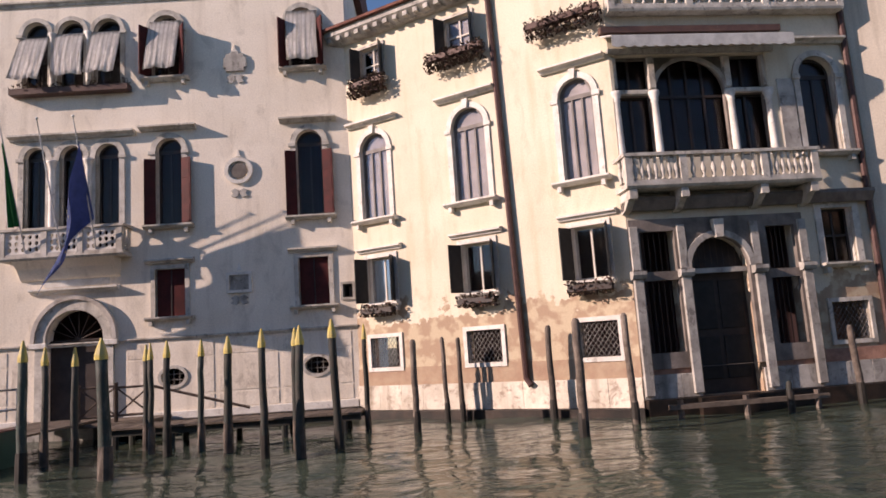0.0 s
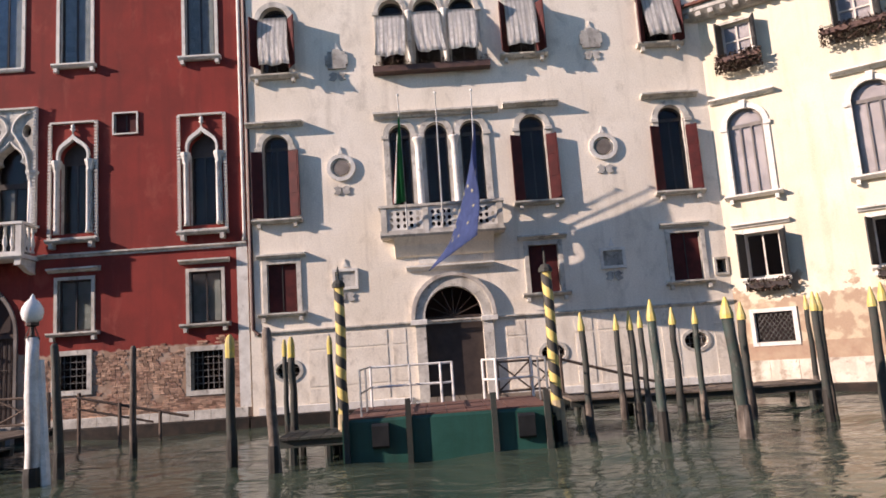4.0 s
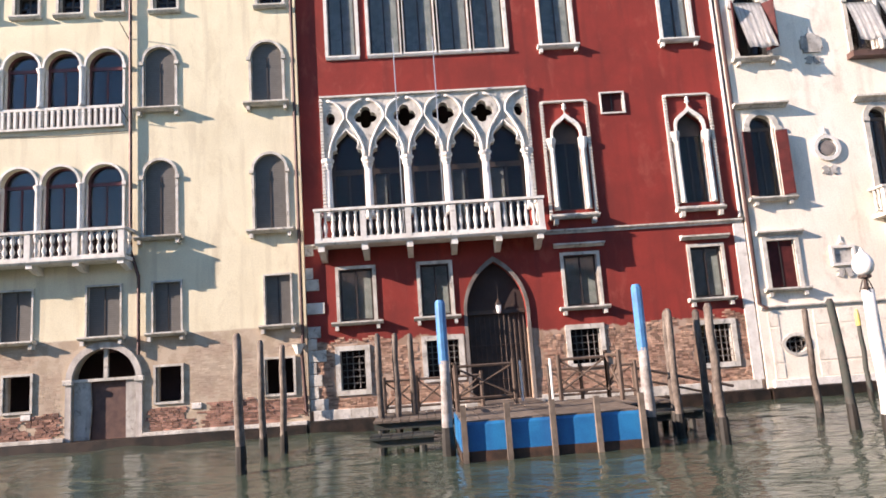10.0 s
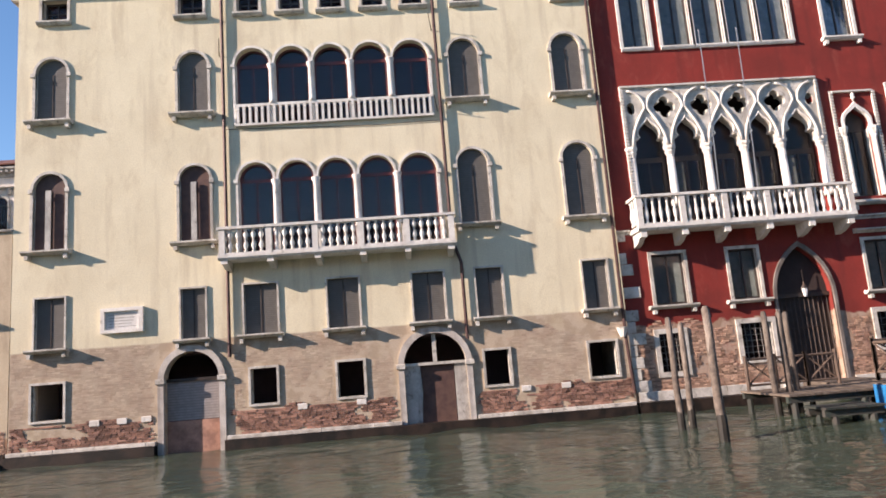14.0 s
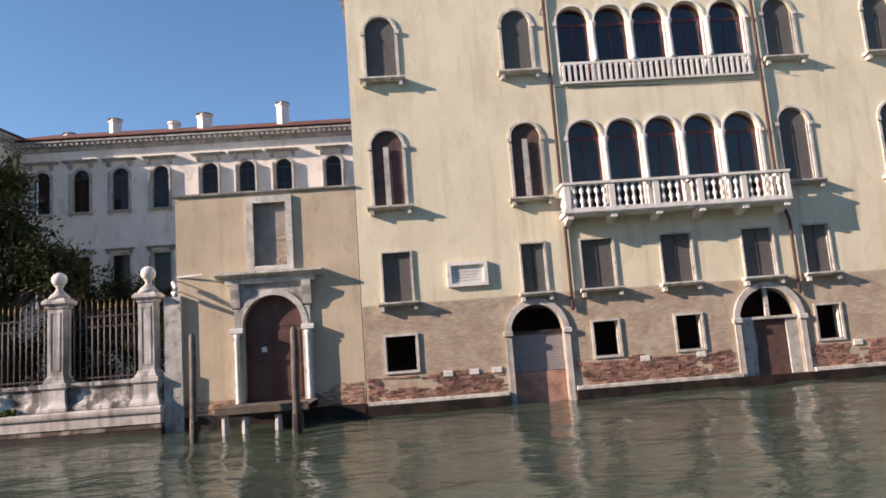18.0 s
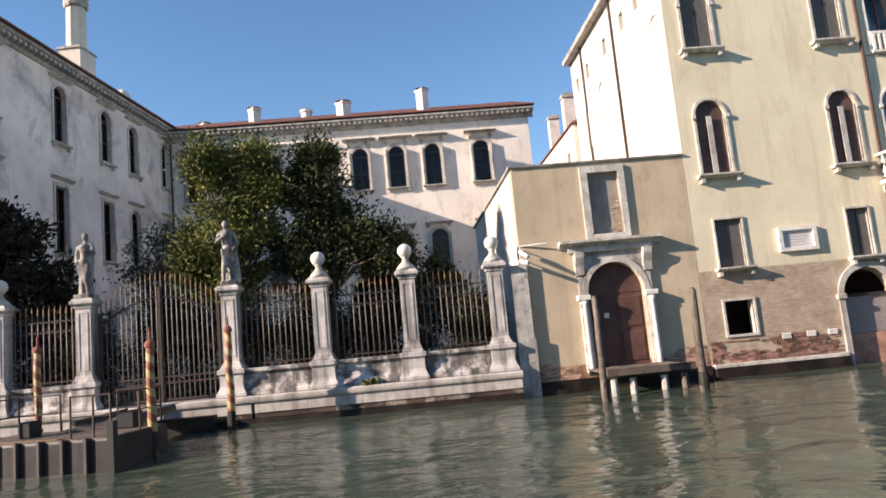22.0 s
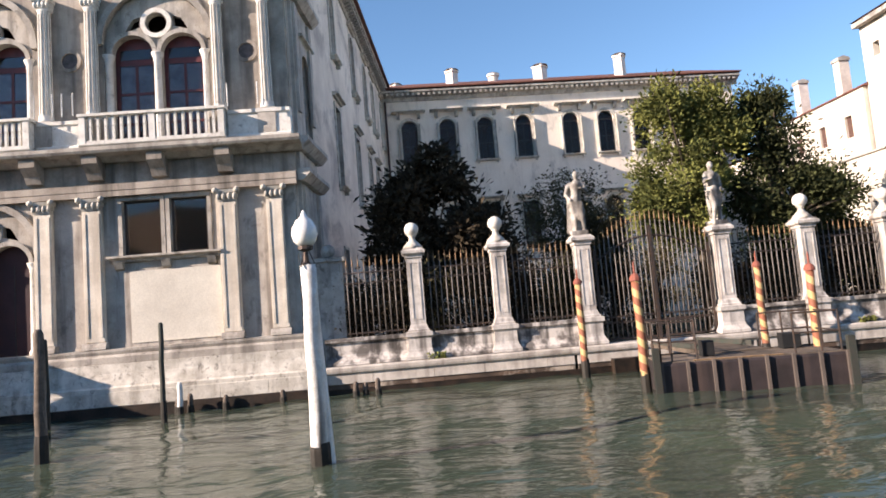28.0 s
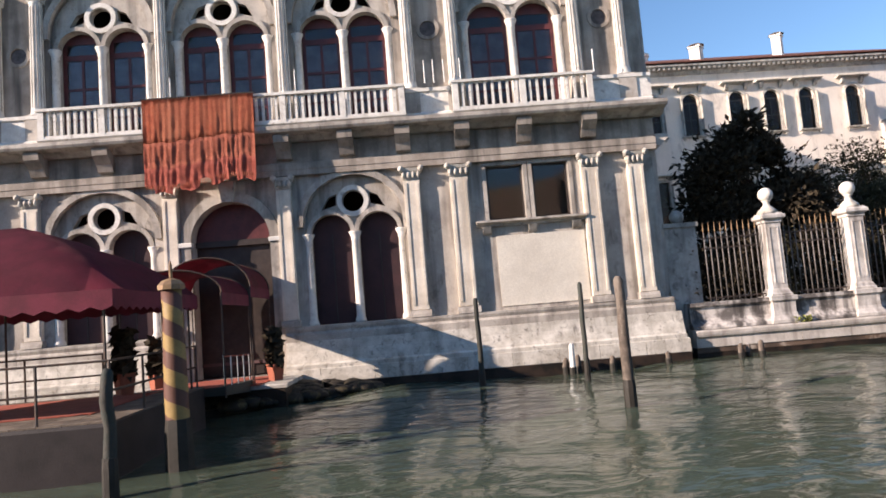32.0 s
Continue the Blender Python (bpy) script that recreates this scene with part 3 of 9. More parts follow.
def window(parent, kind, x0, x1, z0, z1, spring=None, rim=0.16, rim_out=0.06, stone=None, sill=0.22, sill_over=0.22, hood=0.0, hood_up=0.12, hood_over=0.2,
           fill="sash", fill_mat=None, cols=2, rows=2, deep=0.22, imposts=False, brackets=True, curtain=None, keystone=False, glass=None):
    """A window part with its surround, sill, hood, sash and panes. The hole itself belongs to the wall."""
    stone = stone or STONE
    if kind in ("round", "point", "ogee"):
        sp = spring if spring is not None else (z1 - (x1 - x0) / 2 if kind == "round" else z1 - 0.75 * (x1 - x0))
        outer = shape("round" if kind == "round" else "point", x0 - rim, x1 + rim, z0, z1 + rim * (1.0 if kind == "round" else 2.2), sp)
    else:
        sp = z1
        outer = shape(kind, x0 - rim, x1 + rim, z0 - (rim if kind == "oval" or not sill else 0), z1 + rim)
    w = part("window", plate(bm_new(), outer, [shape(kind, x0, x1, z0 + (0.001 if kind == "rect" and not (kind == "oval" or not sill) else 0), z1, spring)] if kind == "oval" or not sill
             else [shape(kind, x0, x1, z0 + 0.002, z1, spring)], -rim_out, 0.05), stone, parent)
    if imposts:
        for s, xa in ((-1, x0), (1, x1)):
            part("impost", soft_box(bm_new(), min(xa, xa + s * (rim + 0.06)), max(xa, xa + s * (rim + 0.06)), -rim_out - 0.05, -rim_out + 0.003, sp - 0.16, sp), stone, w)
    if keystone:
        part("keystone", plate(bm_new(), [((x0 + x1) / 2 - 0.07, z1 - 0.04), ((x0 + x1) / 2 + 0.07, z1 - 0.04), ((x0 + x1) / 2 + 0.11, z1 + rim + 0.1), ((x0 + x1) / 2 - 0.11, z1 + rim + 0.1)], [], -rim_out - 0.08, -rim_out + 0.003), stone, w)
    if sill:
        bm = strip(bm_new(), x0 - sill_over, x1 + sill_over, [(0.003, z0 - 0.14), (-sill * 0.6, z0 - 0.14), (-sill, z0 - 0.06), (-sill, z0 - 0.002), (0.003, z0 - 0.002)])
        if brackets:
            for xb in (x0 - sill_over * 0.4, x1 + sill_over * 0.4):
                box(bm, xb - 0.06, xb + 0.06, -sill * 0.7, 0.003, z0 - 0.3, z0 - 0.143)
        part("sill", bm, stone, w)
    if hood:
        zt = z1 + rim + hood_up
        part("hood", strip(bm_new(), x0 - rim - hood_over, x1 + rim + hood_over, [(0.003, zt), (-hood * 0.4, zt), (-hood * 0.55, zt + 0.06), (-hood, zt + 0.09), (-hood, zt + 0.15), (0.003, zt + 0.19)]), stone, w)
    if kind != "oval":
        back = deep * 0.45 - 0.003 if fill == "shutter" else deep - 0.003
        for xa, xb in ((x0 + 0.001, x0 + 0.022), (x1 - 0.022, x1 - 0.001)):
            part("reveal", box(bm_new(), xa, xb, 0.052, back, z0 + 0.005, sp - 0.005), stone, w)
    if fill == "shutter":
        part("closed_shutter", plate(bm_new(), shape(kind, x0 + 0.004, x1 - 0.004, z0 + 0.004, z1 - 0.004, spring), [], deep * 0.45, deep * 0.45 + 0.05), fill_mat or SHUT_GREY, w)
        bm = box(bm_new(), (x0 + x1) / 2 - 0.02, (x0 + x1) / 2 + 0.02, deep * 0.45 - 0.02, deep * 0.45, z0 + 0.01, sp - 0.02)
        part("shutter_joint", bm, WOOD_DARK, w)
    elif fill == "sash":
        holes = sash_holes(x0 + 0.03, x1 - 0.03, z0 + 0.03, sp - 0.02, cols, rows, 0.055)
        if kind == "round" and z1 - sp > 0.2:
            holes.append([((x0 + x1) / 2 + ((x1 - x0) / 2 - 0.09) * math.cos(a * math.pi / 10), sp + 0.05 + (z1 - sp - 0.13) * math.sin(a * math.pi / 10)) for a in range(11)])
        part("sash", plate(bm_new(), shape(kind, x0 + 0.003, x1 - 0.003, z0 + 0.003, z1 - 0.003, spring), holes, deep, deep + 0.06), fill_mat or WOOD_DARK, w)
        p = part("pane", plate(bm_new(), shape(kind, x0 + 0.02, x1 - 0.02, z0 + 0.02, z1 - 0.02, spring), [], deep + 0.025, deep + 0.035), glass or GLASS, w)
        p.visible_shadow = False
        if curtain:
            part("curtain", plate(bm_new(), shape("rect", x0 - 0.05, x1 + 0.05, z0, z1), [], deep + 0.07, deep + 0.085), curtain, w)
    elif fill == "grille":
        bm = bm_new()
        nx, nz = max(2, round((x1 - x0) / 0.2)), max(2, round((z1 - z0) / 0.22))
        for i in range(1, nx):
            tube(bm, (x0 + (x1 - x0) * i / nx, 0.08, z0), (x0 + (x1 - x0) * i / nx, 0.08, z1), 0.014, None, 5)
        for j in range(1, nz):
            tube(bm, (x0, 0.08, z0 + (z1 - z0) * j / nz), (x1, 0.08, z0 + (z1 - z0) * j / nz), 0.014, None, 5)
        part("grille", bm, IRON_PALE, w)
        p = part("pane", plate(bm_new(), shape(kind, x0 + 0.004, x1 - 0.004, z0 + 0.004, z1 - 0.004), [], deep + 0.03, deep + 0.04), GLASS, w)
        p.visible_shadow = False
    elif fill == "lattice":
        bm = bm_new()
        n = 8
        for i in range(-n, n + 1):
            for s in (1, -1):
                a, b = [], None
                xa = (x0 + x1) / 2 + i * (x1 - x0) / n
                pts = [(xa + s * k * (z1 - z0) / 12 * 0.75, z0 + k * (z1 - z0) / 12) for k in range(13)]
                pts = [q for q in pts if x0 < q[0] < x1]
                if len(pts) > 1:
                    tube(bm, (pts[0][0], 0.07, pts[0][1]), (pts[-1][0], 0.07, pts[-1][1]), 0.009, None, 4)
        part("lattice_grille", bm, IRON_PALE, w)
    return w


def leaf_shutters(w, x0, x1, z0, z1, wide, material, ang=62):
    """Two open shutters hinged at the jambs."""
    for s, xa in ((-1, x0), (1, x1)):
        bm = bm_new()
        box(bm, 0, wide, -0.02, 0.02, z0, z1)
        for k in range(3):
            za = z0 + (z1 - z0) * (k + 0.06) / 3
            box(bm, 0.05, wide - 0.05, -0.032, -0.02, za, za + (z1 - z0) / 3 * 0.8)
        ob = part("shutter", bm, material, w)
        ob.matrix_basis = Matrix.Translation((xa, -0.07, 0)) @ Matrix.Rotation(radians(-ang if s > 0 else 180 + ang), 4, "Z")


BALUSTER = [(0.055, 0.0), (0.055, 0.05), (0.03, 0.08), (0.062, 0.2), (0.07, 0.28), (0.035, 0.45), (0.03, 0.52), (0.05, 0.56), (0.035, 0.6), (0.055, 0.64), (0.055, 0.7)]
DOUBLE_BALUSTER = [(0.055, 0.0), (0.055, 0.04), (0.03, 0.07), (0.07, 0.16), (0.075, 0.21), (0.035, 0.31), (0.03, 0.35), (0.035, 0.39), (0.075, 0.49), (0.07, 0.54), (0.03, 0.63), (0.055, 0.66), (0.055, 0.7)]


def lathe_mesh(name, prof, n, material, sz=1.0, sr=1.0):
    bm = lathe(bm_new(), [(r * sr, z * sz) for r, z in prof], n)
    me = bpy.data.meshes.new(name)
    for f in bm.faces:
        f.smooth = len(f.verts) == 4
    bm.to_mesh(me)
    bm.free()
    me.materials.append(material)
    return me


def balcony(parent, name, x0, x1, zf, zr, out, posts, per, prof, stone, brackets=(), square=False, bracket_h=0.35, back=0.0, slab=0.14, ends=True):
    """Floor slab, brackets, handrail, posts and balusters, each a part. zf: floor; zr: top of the rail."""
    b = part(name, strip(bm_new(), x0, x1, [(back + 0.003, zf - slab), (-out * 0.93, zf - slab), (-out, zf - slab * 0.5), (-out, zf), (back + 0.003, zf)]), stone, parent)
    rail = strip(bm_new(), x0 - 0.02, x1 + 0.02, [(-out - 0.03, zr - 0.09), (-out - 0.03, zr), (-out + 0.22, zr), (-out + 0.22, zr - 0.09)])
    if ends:
        for xe in (x0 - 0.02, x1 - 0.2):
            box(rail, xe, xe + 0.22, -out + 0.223, back + 0.003, zr - 0.09, zr)
    part("handrail", rail, stone, b)
    part("base_rail", box(bm_new(), x0 + 0.01, x1 - 0.01, -out + 0.02, -out + 0.18, zf + 0.002, zf + 0.09), stone, b)
    for xp in posts:
        part("post", box(bm_new(), xp - 0.1, xp + 0.1, -out + 0.005, -out + 0.195, zf + 0.002, zr - 0.092), stone, b)
    h = zr - 0.09 - zf - 0.09
    if square:
        bm = box(bm_new(), -0.04, 0.04, -0.05, 0.05, 0, h)
        me = bpy.data.meshes.new("baluster")
        bm.to_mesh(me)
        bm.free()
        me.materials.append(stone)
    else:
        me = lathe_mesh("baluster", prof, 8, stone, h / 0.7, 1.12)
    for xa, xb in zip(posts, posts[1:]):
        for i in range(per):
            again("baluster", me, b, Matrix.Translation((xa + (xb - xa) * (i + 1) / (per + 1), -out + 0.1, zf + 0.09)))
    if ends:
        n = max(1, int((out - 0.3) / 0.2))
        for xe in (x0 + 0.1, x1 - 0.1):
            for i in range(n):
                again("baluster", me, b, Matrix.Translation((xe, -out + 0.35 + i * (out - 0.3) / n, zf + 0.09)))
    for xb in brackets:
        part("bracket", plate(bm_new(), shape("rect", xb - 0.11, xb + 0.11, zf - slab - bracket_h * 0.45, zf - slab - 0.002), [], -out * 0.9, 0.003), stone, b)
        part("bracket_foot", strip(bm_new(), xb - 0.1, xb + 0.1, [(0.003, zf - slab - bracket_h), (-out * 0.35, zf - slab - bracket_h * 0.85), (-out * 0.7, zf - slab - bracket_h * 0.46), (0.003, zf - slab - bracket_h * 0.46)]), stone, b)
    return b


def bricks(name, parent, x0, x1, z0, z1, lb, hb, material, skip, keep, seed, proud=0.012, rough_cut=0.35):
    """A band of single bricks, joined: skip holds openings (x0, x1, z0, z1), keep(x, z) says whether a brick is bare."""
    rnd = random.Random(seed)
    verts, faces = [], []
    z, row = z0, 0
    while z < z1:
        h = hb * rnd.uniform(0.85, 1.15)
        x = x0 - rnd.random() * lb
        while x < x1:
            l = lb * rnd.uniform(1 - rough_cut, 1 + rough_cut)
            xa, xb, za, zb = max(x, x0), min(x + l - 0.014, x1), z, min(z + h - 0.014, z1)
            x += l
            xc, zc = (xa + xb) / 2, (za + zb) / 2
            if xb - xa < 0.05 or not keep(xc, zc) or any(a - 0.02 < xb and xa < b + 0.02 and c - 0.02 < zb and za < d + 0.02 for a, b, c, d in skip):
                continue
            y = -proud * rnd.uniform(0.4, 1.5)
            k = len(verts)
            j = [rnd.uniform(-0.006, 0.006) for _ in range(4)]
            verts += [(xa + j[0], y, za + j[1]), (xb + j[2], y, za + j[1]), (xb + j[2], y, zb + j[3]), (xa + j[0], y, zb + j[3]),
                      (xa + j[0], 0.02, za + j[1]), (xb + j[2], 0.02, za + j[1]), (xb + j[2], 0.02, zb + j[3]), (xa + j[0], 0.02, zb + j[3])]
            faces += [(k, k + 1, k + 2, k + 3), (k, k + 4, k + 5, k + 1), (k + 1, k + 5, k + 6, k + 2), (k + 2, k + 6, k + 7, k + 3), (k + 3, k + 7, k + 4, k)]
        z += h
        row += 1
    me = bpy.data.meshes.new(name)
    me.from_pydata(verts, [], faces)
    me.materials.append(material)
    ob = new(name, me)
    ob.parent = parent
    ob["kind"] = "stuff"
    return ob


def blocks(parent, x0, x1, z0, z1, wide, material, y0=-0.06, name="stone_block", seed=1):
    """A course of dressed stones, one object each."""
    rnd = random.Random(seed)
    x = x0
    while x < x1 - 0.1:
        l = min(wide * rnd.uniform(0.75, 1.25), x1 - x)
        if x1 - x - l < 0.25:
            l = x1 - x
        bm = bm_new()
        strip(bm, x + 0.006, x + l - 0.006, [(y0 + 0.015, z0), (y0, z0 + 0.015), (y0 + rnd.uniform(0, 0.012), z1 - 0.015), (y0 + 0.015, z1), (0.003, z1), (0.003, z0)])
        part(name, bm, material, parent)
        x += l


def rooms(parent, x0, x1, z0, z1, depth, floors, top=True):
    """Plain walls behind the openings, floors and the roof that close the house; room shade is in their dark colour."""
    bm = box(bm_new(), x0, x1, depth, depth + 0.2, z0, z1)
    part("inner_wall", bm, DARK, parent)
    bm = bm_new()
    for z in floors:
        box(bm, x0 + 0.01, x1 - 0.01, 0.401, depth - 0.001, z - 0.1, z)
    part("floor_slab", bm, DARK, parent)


def shell(parent, x0, x1, depth, z1, material, roof=True, y0=0.4):
    """Side walls, rear wall and a low tiled roof of a house whose front stands at y = 0."""
    part("side_wall", box(bm_new(), x0, x0 + 0.35, y0 + 0.001, depth, -1, z1), material, parent)
    part("side_wall", box(bm_new(), x1 - 0.35, x1, y0 + 0.001, depth, -1, z1), material, parent)
    part("rear_wall", box(bm_new(), x0, x1, depth + 0.001, depth + 0.4, -1, z1), material, parent)
    if roof:
        part("roof", strip(bm_new(), x0 - 0.3, x1 + 0.3, [(-0.5, z1 + 0.002), (-0.5, z1 + 0.15), (depth / 2, z1 + 2.2), (depth + 0.8, z1 + 0.15), (depth + 0.8, z1 + 0.002)]), ROOF, parent)


# ---- water and ground ----
WATER = -0.15
m = bpy.data.materials.new("canal_water")
m.use_nodes = True
nt = m.node_tree
bs = nt.nodes["Principled BSDF"]
bs.inputs["Base Color"].default_value = (0.052, 0.07, 0.05, 1)
bs.inputs["Roughness"].default_value, bs.inputs["IOR"].default_value = 0.1, 1.33
tc = nt.nodes.new("ShaderNodeTexCoord")
mp = nt.nodes.new("ShaderNodeMapping")
mp.inputs["Scale"].default_value = (0.75, 1.25, 1.0)
nt.links.new(tc.outputs["Object"], mp.inputs["Vector"])
height = None
for sc, am in ((0.35, 1.0), (0.95, 0.62), (2.4, 0.2), (6.0, 0.035)):
    n = nt.nodes.new("ShaderNodeTexNoise")
    n.inputs["Scale"].default_value, n.inputs["Detail"].default_value, n.inputs["Distortion"].default_value = sc, 3, 0.6
    nt.links.new(mp.outputs[0], n.inputs["Vector"])
    q = nt.nodes.new("ShaderNodeMath")
    q.operation, q.inputs[1].default_value = "MULTIPLY_ADD", am
    nt.links.new(n.outputs["Fac"], q.inputs[0])
    if height is not None:
        nt.links.new(height, q.inputs[2])
    else:
        q.inputs[2].default_value = 0
    height = q.outputs[0]
b = nt.nodes.new("ShaderNodeBump")
b.inputs["Strength"].default_value, b.inputs["Distance"].default_value = 1.0, 0.12
nt.links.new(height, b.inputs["Height"])
nt.links.new(b.outputs[0], bs.inputs["Normal"])
CANAL = m
xs = np.concatenate([[-900, -300, -150], np.arange(-118, 30.1, 0.4), [60, 150, 300, 900]])
ys = np.concatenate([[-900, -200, -60, -20], np.arange(-4, 26.1, 0.4), [40, 900]])
gx, gy = np.meshgrid(xs, ys)
gz = np.full(gx.shape, WATER)
inner = (gx > -117) & (gx < 30) & (gy > -3.9) & (gy < 26)
rs = np.random.RandomState(4)
for k in range(26):
    a, f = rs.uniform(0, 2 * math.pi), rs.uniform(0.7, 3.6)
    gz += np.where(inner, 0.012 / f ** 0.6 * np.sin(f * (gx * math.cos(a) * 0.8 + gy * math.sin(a)) + rs.uniform(0, 6.3)), 0)
nx, ny = len(xs), len(ys)
me = bpy.data.meshes.new("water")
me.from_pydata(np.stack([gx, gy, gz], -1).reshape(-1, 3).tolist(), [], [(j * nx + i, j * nx + i + 1, (j + 1) * nx + i + 1, (j + 1) * nx + i) for j in range(ny - 1) for i in range(nx - 1)])
me.materials.append(CANAL)
for p in me.polygons:
    p.use_smooth = True
tagged(new("water", me), "green-grey rippled canal water with glints", "water", kind="structure")
bm = box(bm_new(), -89, -56.9, 25.2, 52, -1.5, 0.75)
tagged(part("ground", bm, GARDEN_SOIL), "brown garden soil behind the stone wall", "ground", kind="structure")
bm = box(bm_new(), -700, 700, 75, 1500, -2, 0.3)
tagged(part("ground_far", bm, GARDEN_SOIL), "plain ground behind the row of palaces", "ground", kind="structure")
# unseen houses behind the camera: window reflections, and warm fill for the shaded fronts
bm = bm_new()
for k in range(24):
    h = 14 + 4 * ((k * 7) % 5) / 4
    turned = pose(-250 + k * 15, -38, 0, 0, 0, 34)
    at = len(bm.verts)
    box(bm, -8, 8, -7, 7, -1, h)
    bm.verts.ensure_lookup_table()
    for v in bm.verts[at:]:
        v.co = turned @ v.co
tagged(part("backdrop_bank", bm, mat("far_bank_plaster", (0.72, 0.52, 0.37), (0.6, 0.44, 0.33), 0.9, 0.08, 3, 0.2)), "unseen plain row of plastered houses on the far bank", "backdrop", kind="structure")

# ---- grey-white palace with flags ----
G = thing("palace", "grey-white plastered palace with flags, stone medallions and red shutters", "palace", (0, 24.1, 0))
g_win = []
for kind, a, b_, c, d in (("round", -19.1, -18.15, 7.05, 10.2), ("round", -9.72, -8.78, 7.1, 10.35), ("round", -4.62, -3.65, 7.12, 10.35)):
    g_win.append((kind, a, b_, c, d, dict(rim=0.2, imposts=True, sill=0.3, sill_over=0.42, hood=0.34, hood_up=0.08, hood_over=0.35, fill="sash", cols=2, rows=1)))
for a, b_ in ((-14.5, -13.7), (-13.2, -12.35), (-11.9, -11.05)):
    g_win.append(("round", a, b_, 6.2, 10.28, dict(rim=0.2, imposts=True, sill=0, fill="sash", cols=2, rows=1)))
for a, b_, c, d in ((-19.08, -18.04, 3.72, 5.45), (-9.78, -8.72, 3.8, 5.5), (-4.68, -3.6, 3.88, 5.6)):
    g_win.append(("rect", a, b_, c, d, dict(rim=0.16, sill=0.26, sill_over=0.32, hood=0.22, hood_up=0.04, hood_over=0.18, fill="shutter", fill_mat=SHUT_RED)))
g_win.append(("rect", -3.13, -2.98 + 0.2, 4.07, 4.55, dict(rim=0.08, sill=0, fill="sash", cols=1, rows=1)))
for c, z in ((-18.47, 1.7), (-9.2, 1.68), (-4.16, 1.76)):
    g_win.append(("oval", c - 0.42, c + 0.42, z - 0.3, z + 0.3, dict(rim=0.11, rim_out=0.035, sill=0, fill="grille")))
for a, b_, sl in ((-19.05, -18.0, 12.45), (-9.85, -8.8, 12.66), (-4.75, -3.7, 12.75)):
    g_win.append(("round", a, b_, sl, 15.15, dict(rim=0.2, imposts=True, sill=0.3, sill_over=0.35, fill="sash", cols=2, rows=2)))
for a, b_ in ((-14.62, -13.68), (-13.32, -12.36), (-11.98, -11.0)):
    g_win.append(("round", a, b_, 12.55, 15.15, dict(rim=0.16, imposts=True, sill=0, fill="sash", cols=2, rows=2)))
g_door = shape("round", -13.6, -11.58, 0.35, 4.25)
wall("wall", G, (-19.72, -2.62, -1, 17.6), [shape(k, a, b_, c, d) for k, a, b_, c, d, _ in g_win] + [g_door], GREY_PLASTER)
made = [window(G, k, a, b_, c, d, **kw) for k, a, b_, c, d, kw in g_win]
for w in made[0:3]:
    bb = [v.co for v in w.data.vertices]
    xa, xb = min(v.x for v in bb) + 0.2, max(v.x for v in bb) - 0.2
    leaf_shutters(w, xa, xb, 7.12, 9.55, 0.4, SHUT_RED, 22)
shell(G, -19.72, -2.62, 14, 17.6, GREY_PLASTER)
rooms(G, -19.3, -3, -1, 17.4, 2.2, (3.2, 6.15, 11.7))
cornice("string_course", G, -19.6, -2.7, 2.96, 0.14, 0.1, STONE)
cornice("string_course", G, -19.6, -2.7, 15.75, 0.2, 0.14, STONE)
cornice("eaves_cornice", G, -19.9, -2.6, 17.2, 0.4, 0.5, STONE)
cornice("hood_moulding", G, -15.0, -10.45, 10.52, 0.19, 0.3, STONE)
for x0, x1, w_ in ((-19.5, -14.2, 0), (-10.9, -2.75, 1)):
    blocks(G, x0, x1, 0.242, 0.5, 1.3, STONE_CLEAN, -0.1, seed=5 + w_)
part("tide_band", box(bm_new(), -19.72, -2.65, -0.32, 0.003, -0.6, 0.24), ALGAE, G, "black-green algae at the tide line")
# incised panels of the ground floor
for a, b_ in ((-19.4, -19.0), (-17.75, -17.0), (-16.85, -14.95), (-14.8, -14.3), (-10.8, -10.1), (-8.4, -7.75), (-7.6, -5.5), (-5.35, -4.75), (-3.5, -2.9)):
    for za, zb in ((0.55, 1.02), (1.1, 2.3), (2.38, 2.88)):
        part("rusticated_panel", plate(bm_new(), shape("rect", a + 0.02, b_ - 0.02, za, zb), [], -0.016, 0.003), GREY_SOCLE, G)
# doorway
dr = part("door", plate(bm_new(), shape("round", -13.95, -11.23, 0.3, 4.62, 3.2), [shape("round", -13.6, -11.58, 0.3 + 0.002, 4.25)], -0.12, 0.05), STONE, G)
part("outer_moulding", plate(bm_new(), horseshoe(shape("round", -14.08, -11.1, 3.15, 4.75, 3.26), shape("round", -13.95, -11.23, 3.15, 4.62, 3.2)), [], -0.2, 0.003), GARDEN_STONE, dr)
for xa in (-14.12, -11.64):
    part("impost", soft_box(bm_new(), xa, xa + 0.58, -0.2, 0.003, 2.95, 3.14), STONE_CLEAN, dr)
part("door_leaf", plate(bm_new(), shape("rect", -13.59, -11.59, 0.36, 3.1), [], 0.25, 0.32), WOOD_DARK, dr)
bm = bm_new()
for i in range(9):
    a = math.pi * i / 8
    tube(bm, (-12.59, 0.2, 3.2), (-12.59 + 0.98 * math.cos(a), 0.2, 3.2 + 0.98 * math.sin(a)), 0.018, None, 5)
tube(bm, (-13.6, 0.2, 3.15), (-11.58, 0.2, 3.15), 0.04, None, 6)
part("fanlight_grille", bm, IRON, dr)
cornice("door_cornice", G, -14.15, -11.05, 4.86, 0.18, 0.26, STONE_CLEAN)
part("door_panel", plate(bm_new(), shape("rect", -13.7, -11.4, 5.1, 5.35), [], -0.03, 0.003), STONE_CLEAN, G)
part("door_step", box(bm_new(), -14.1, -11.1, -0.5, 0.003, -0.5, 0.34), STONE_GREY, G)
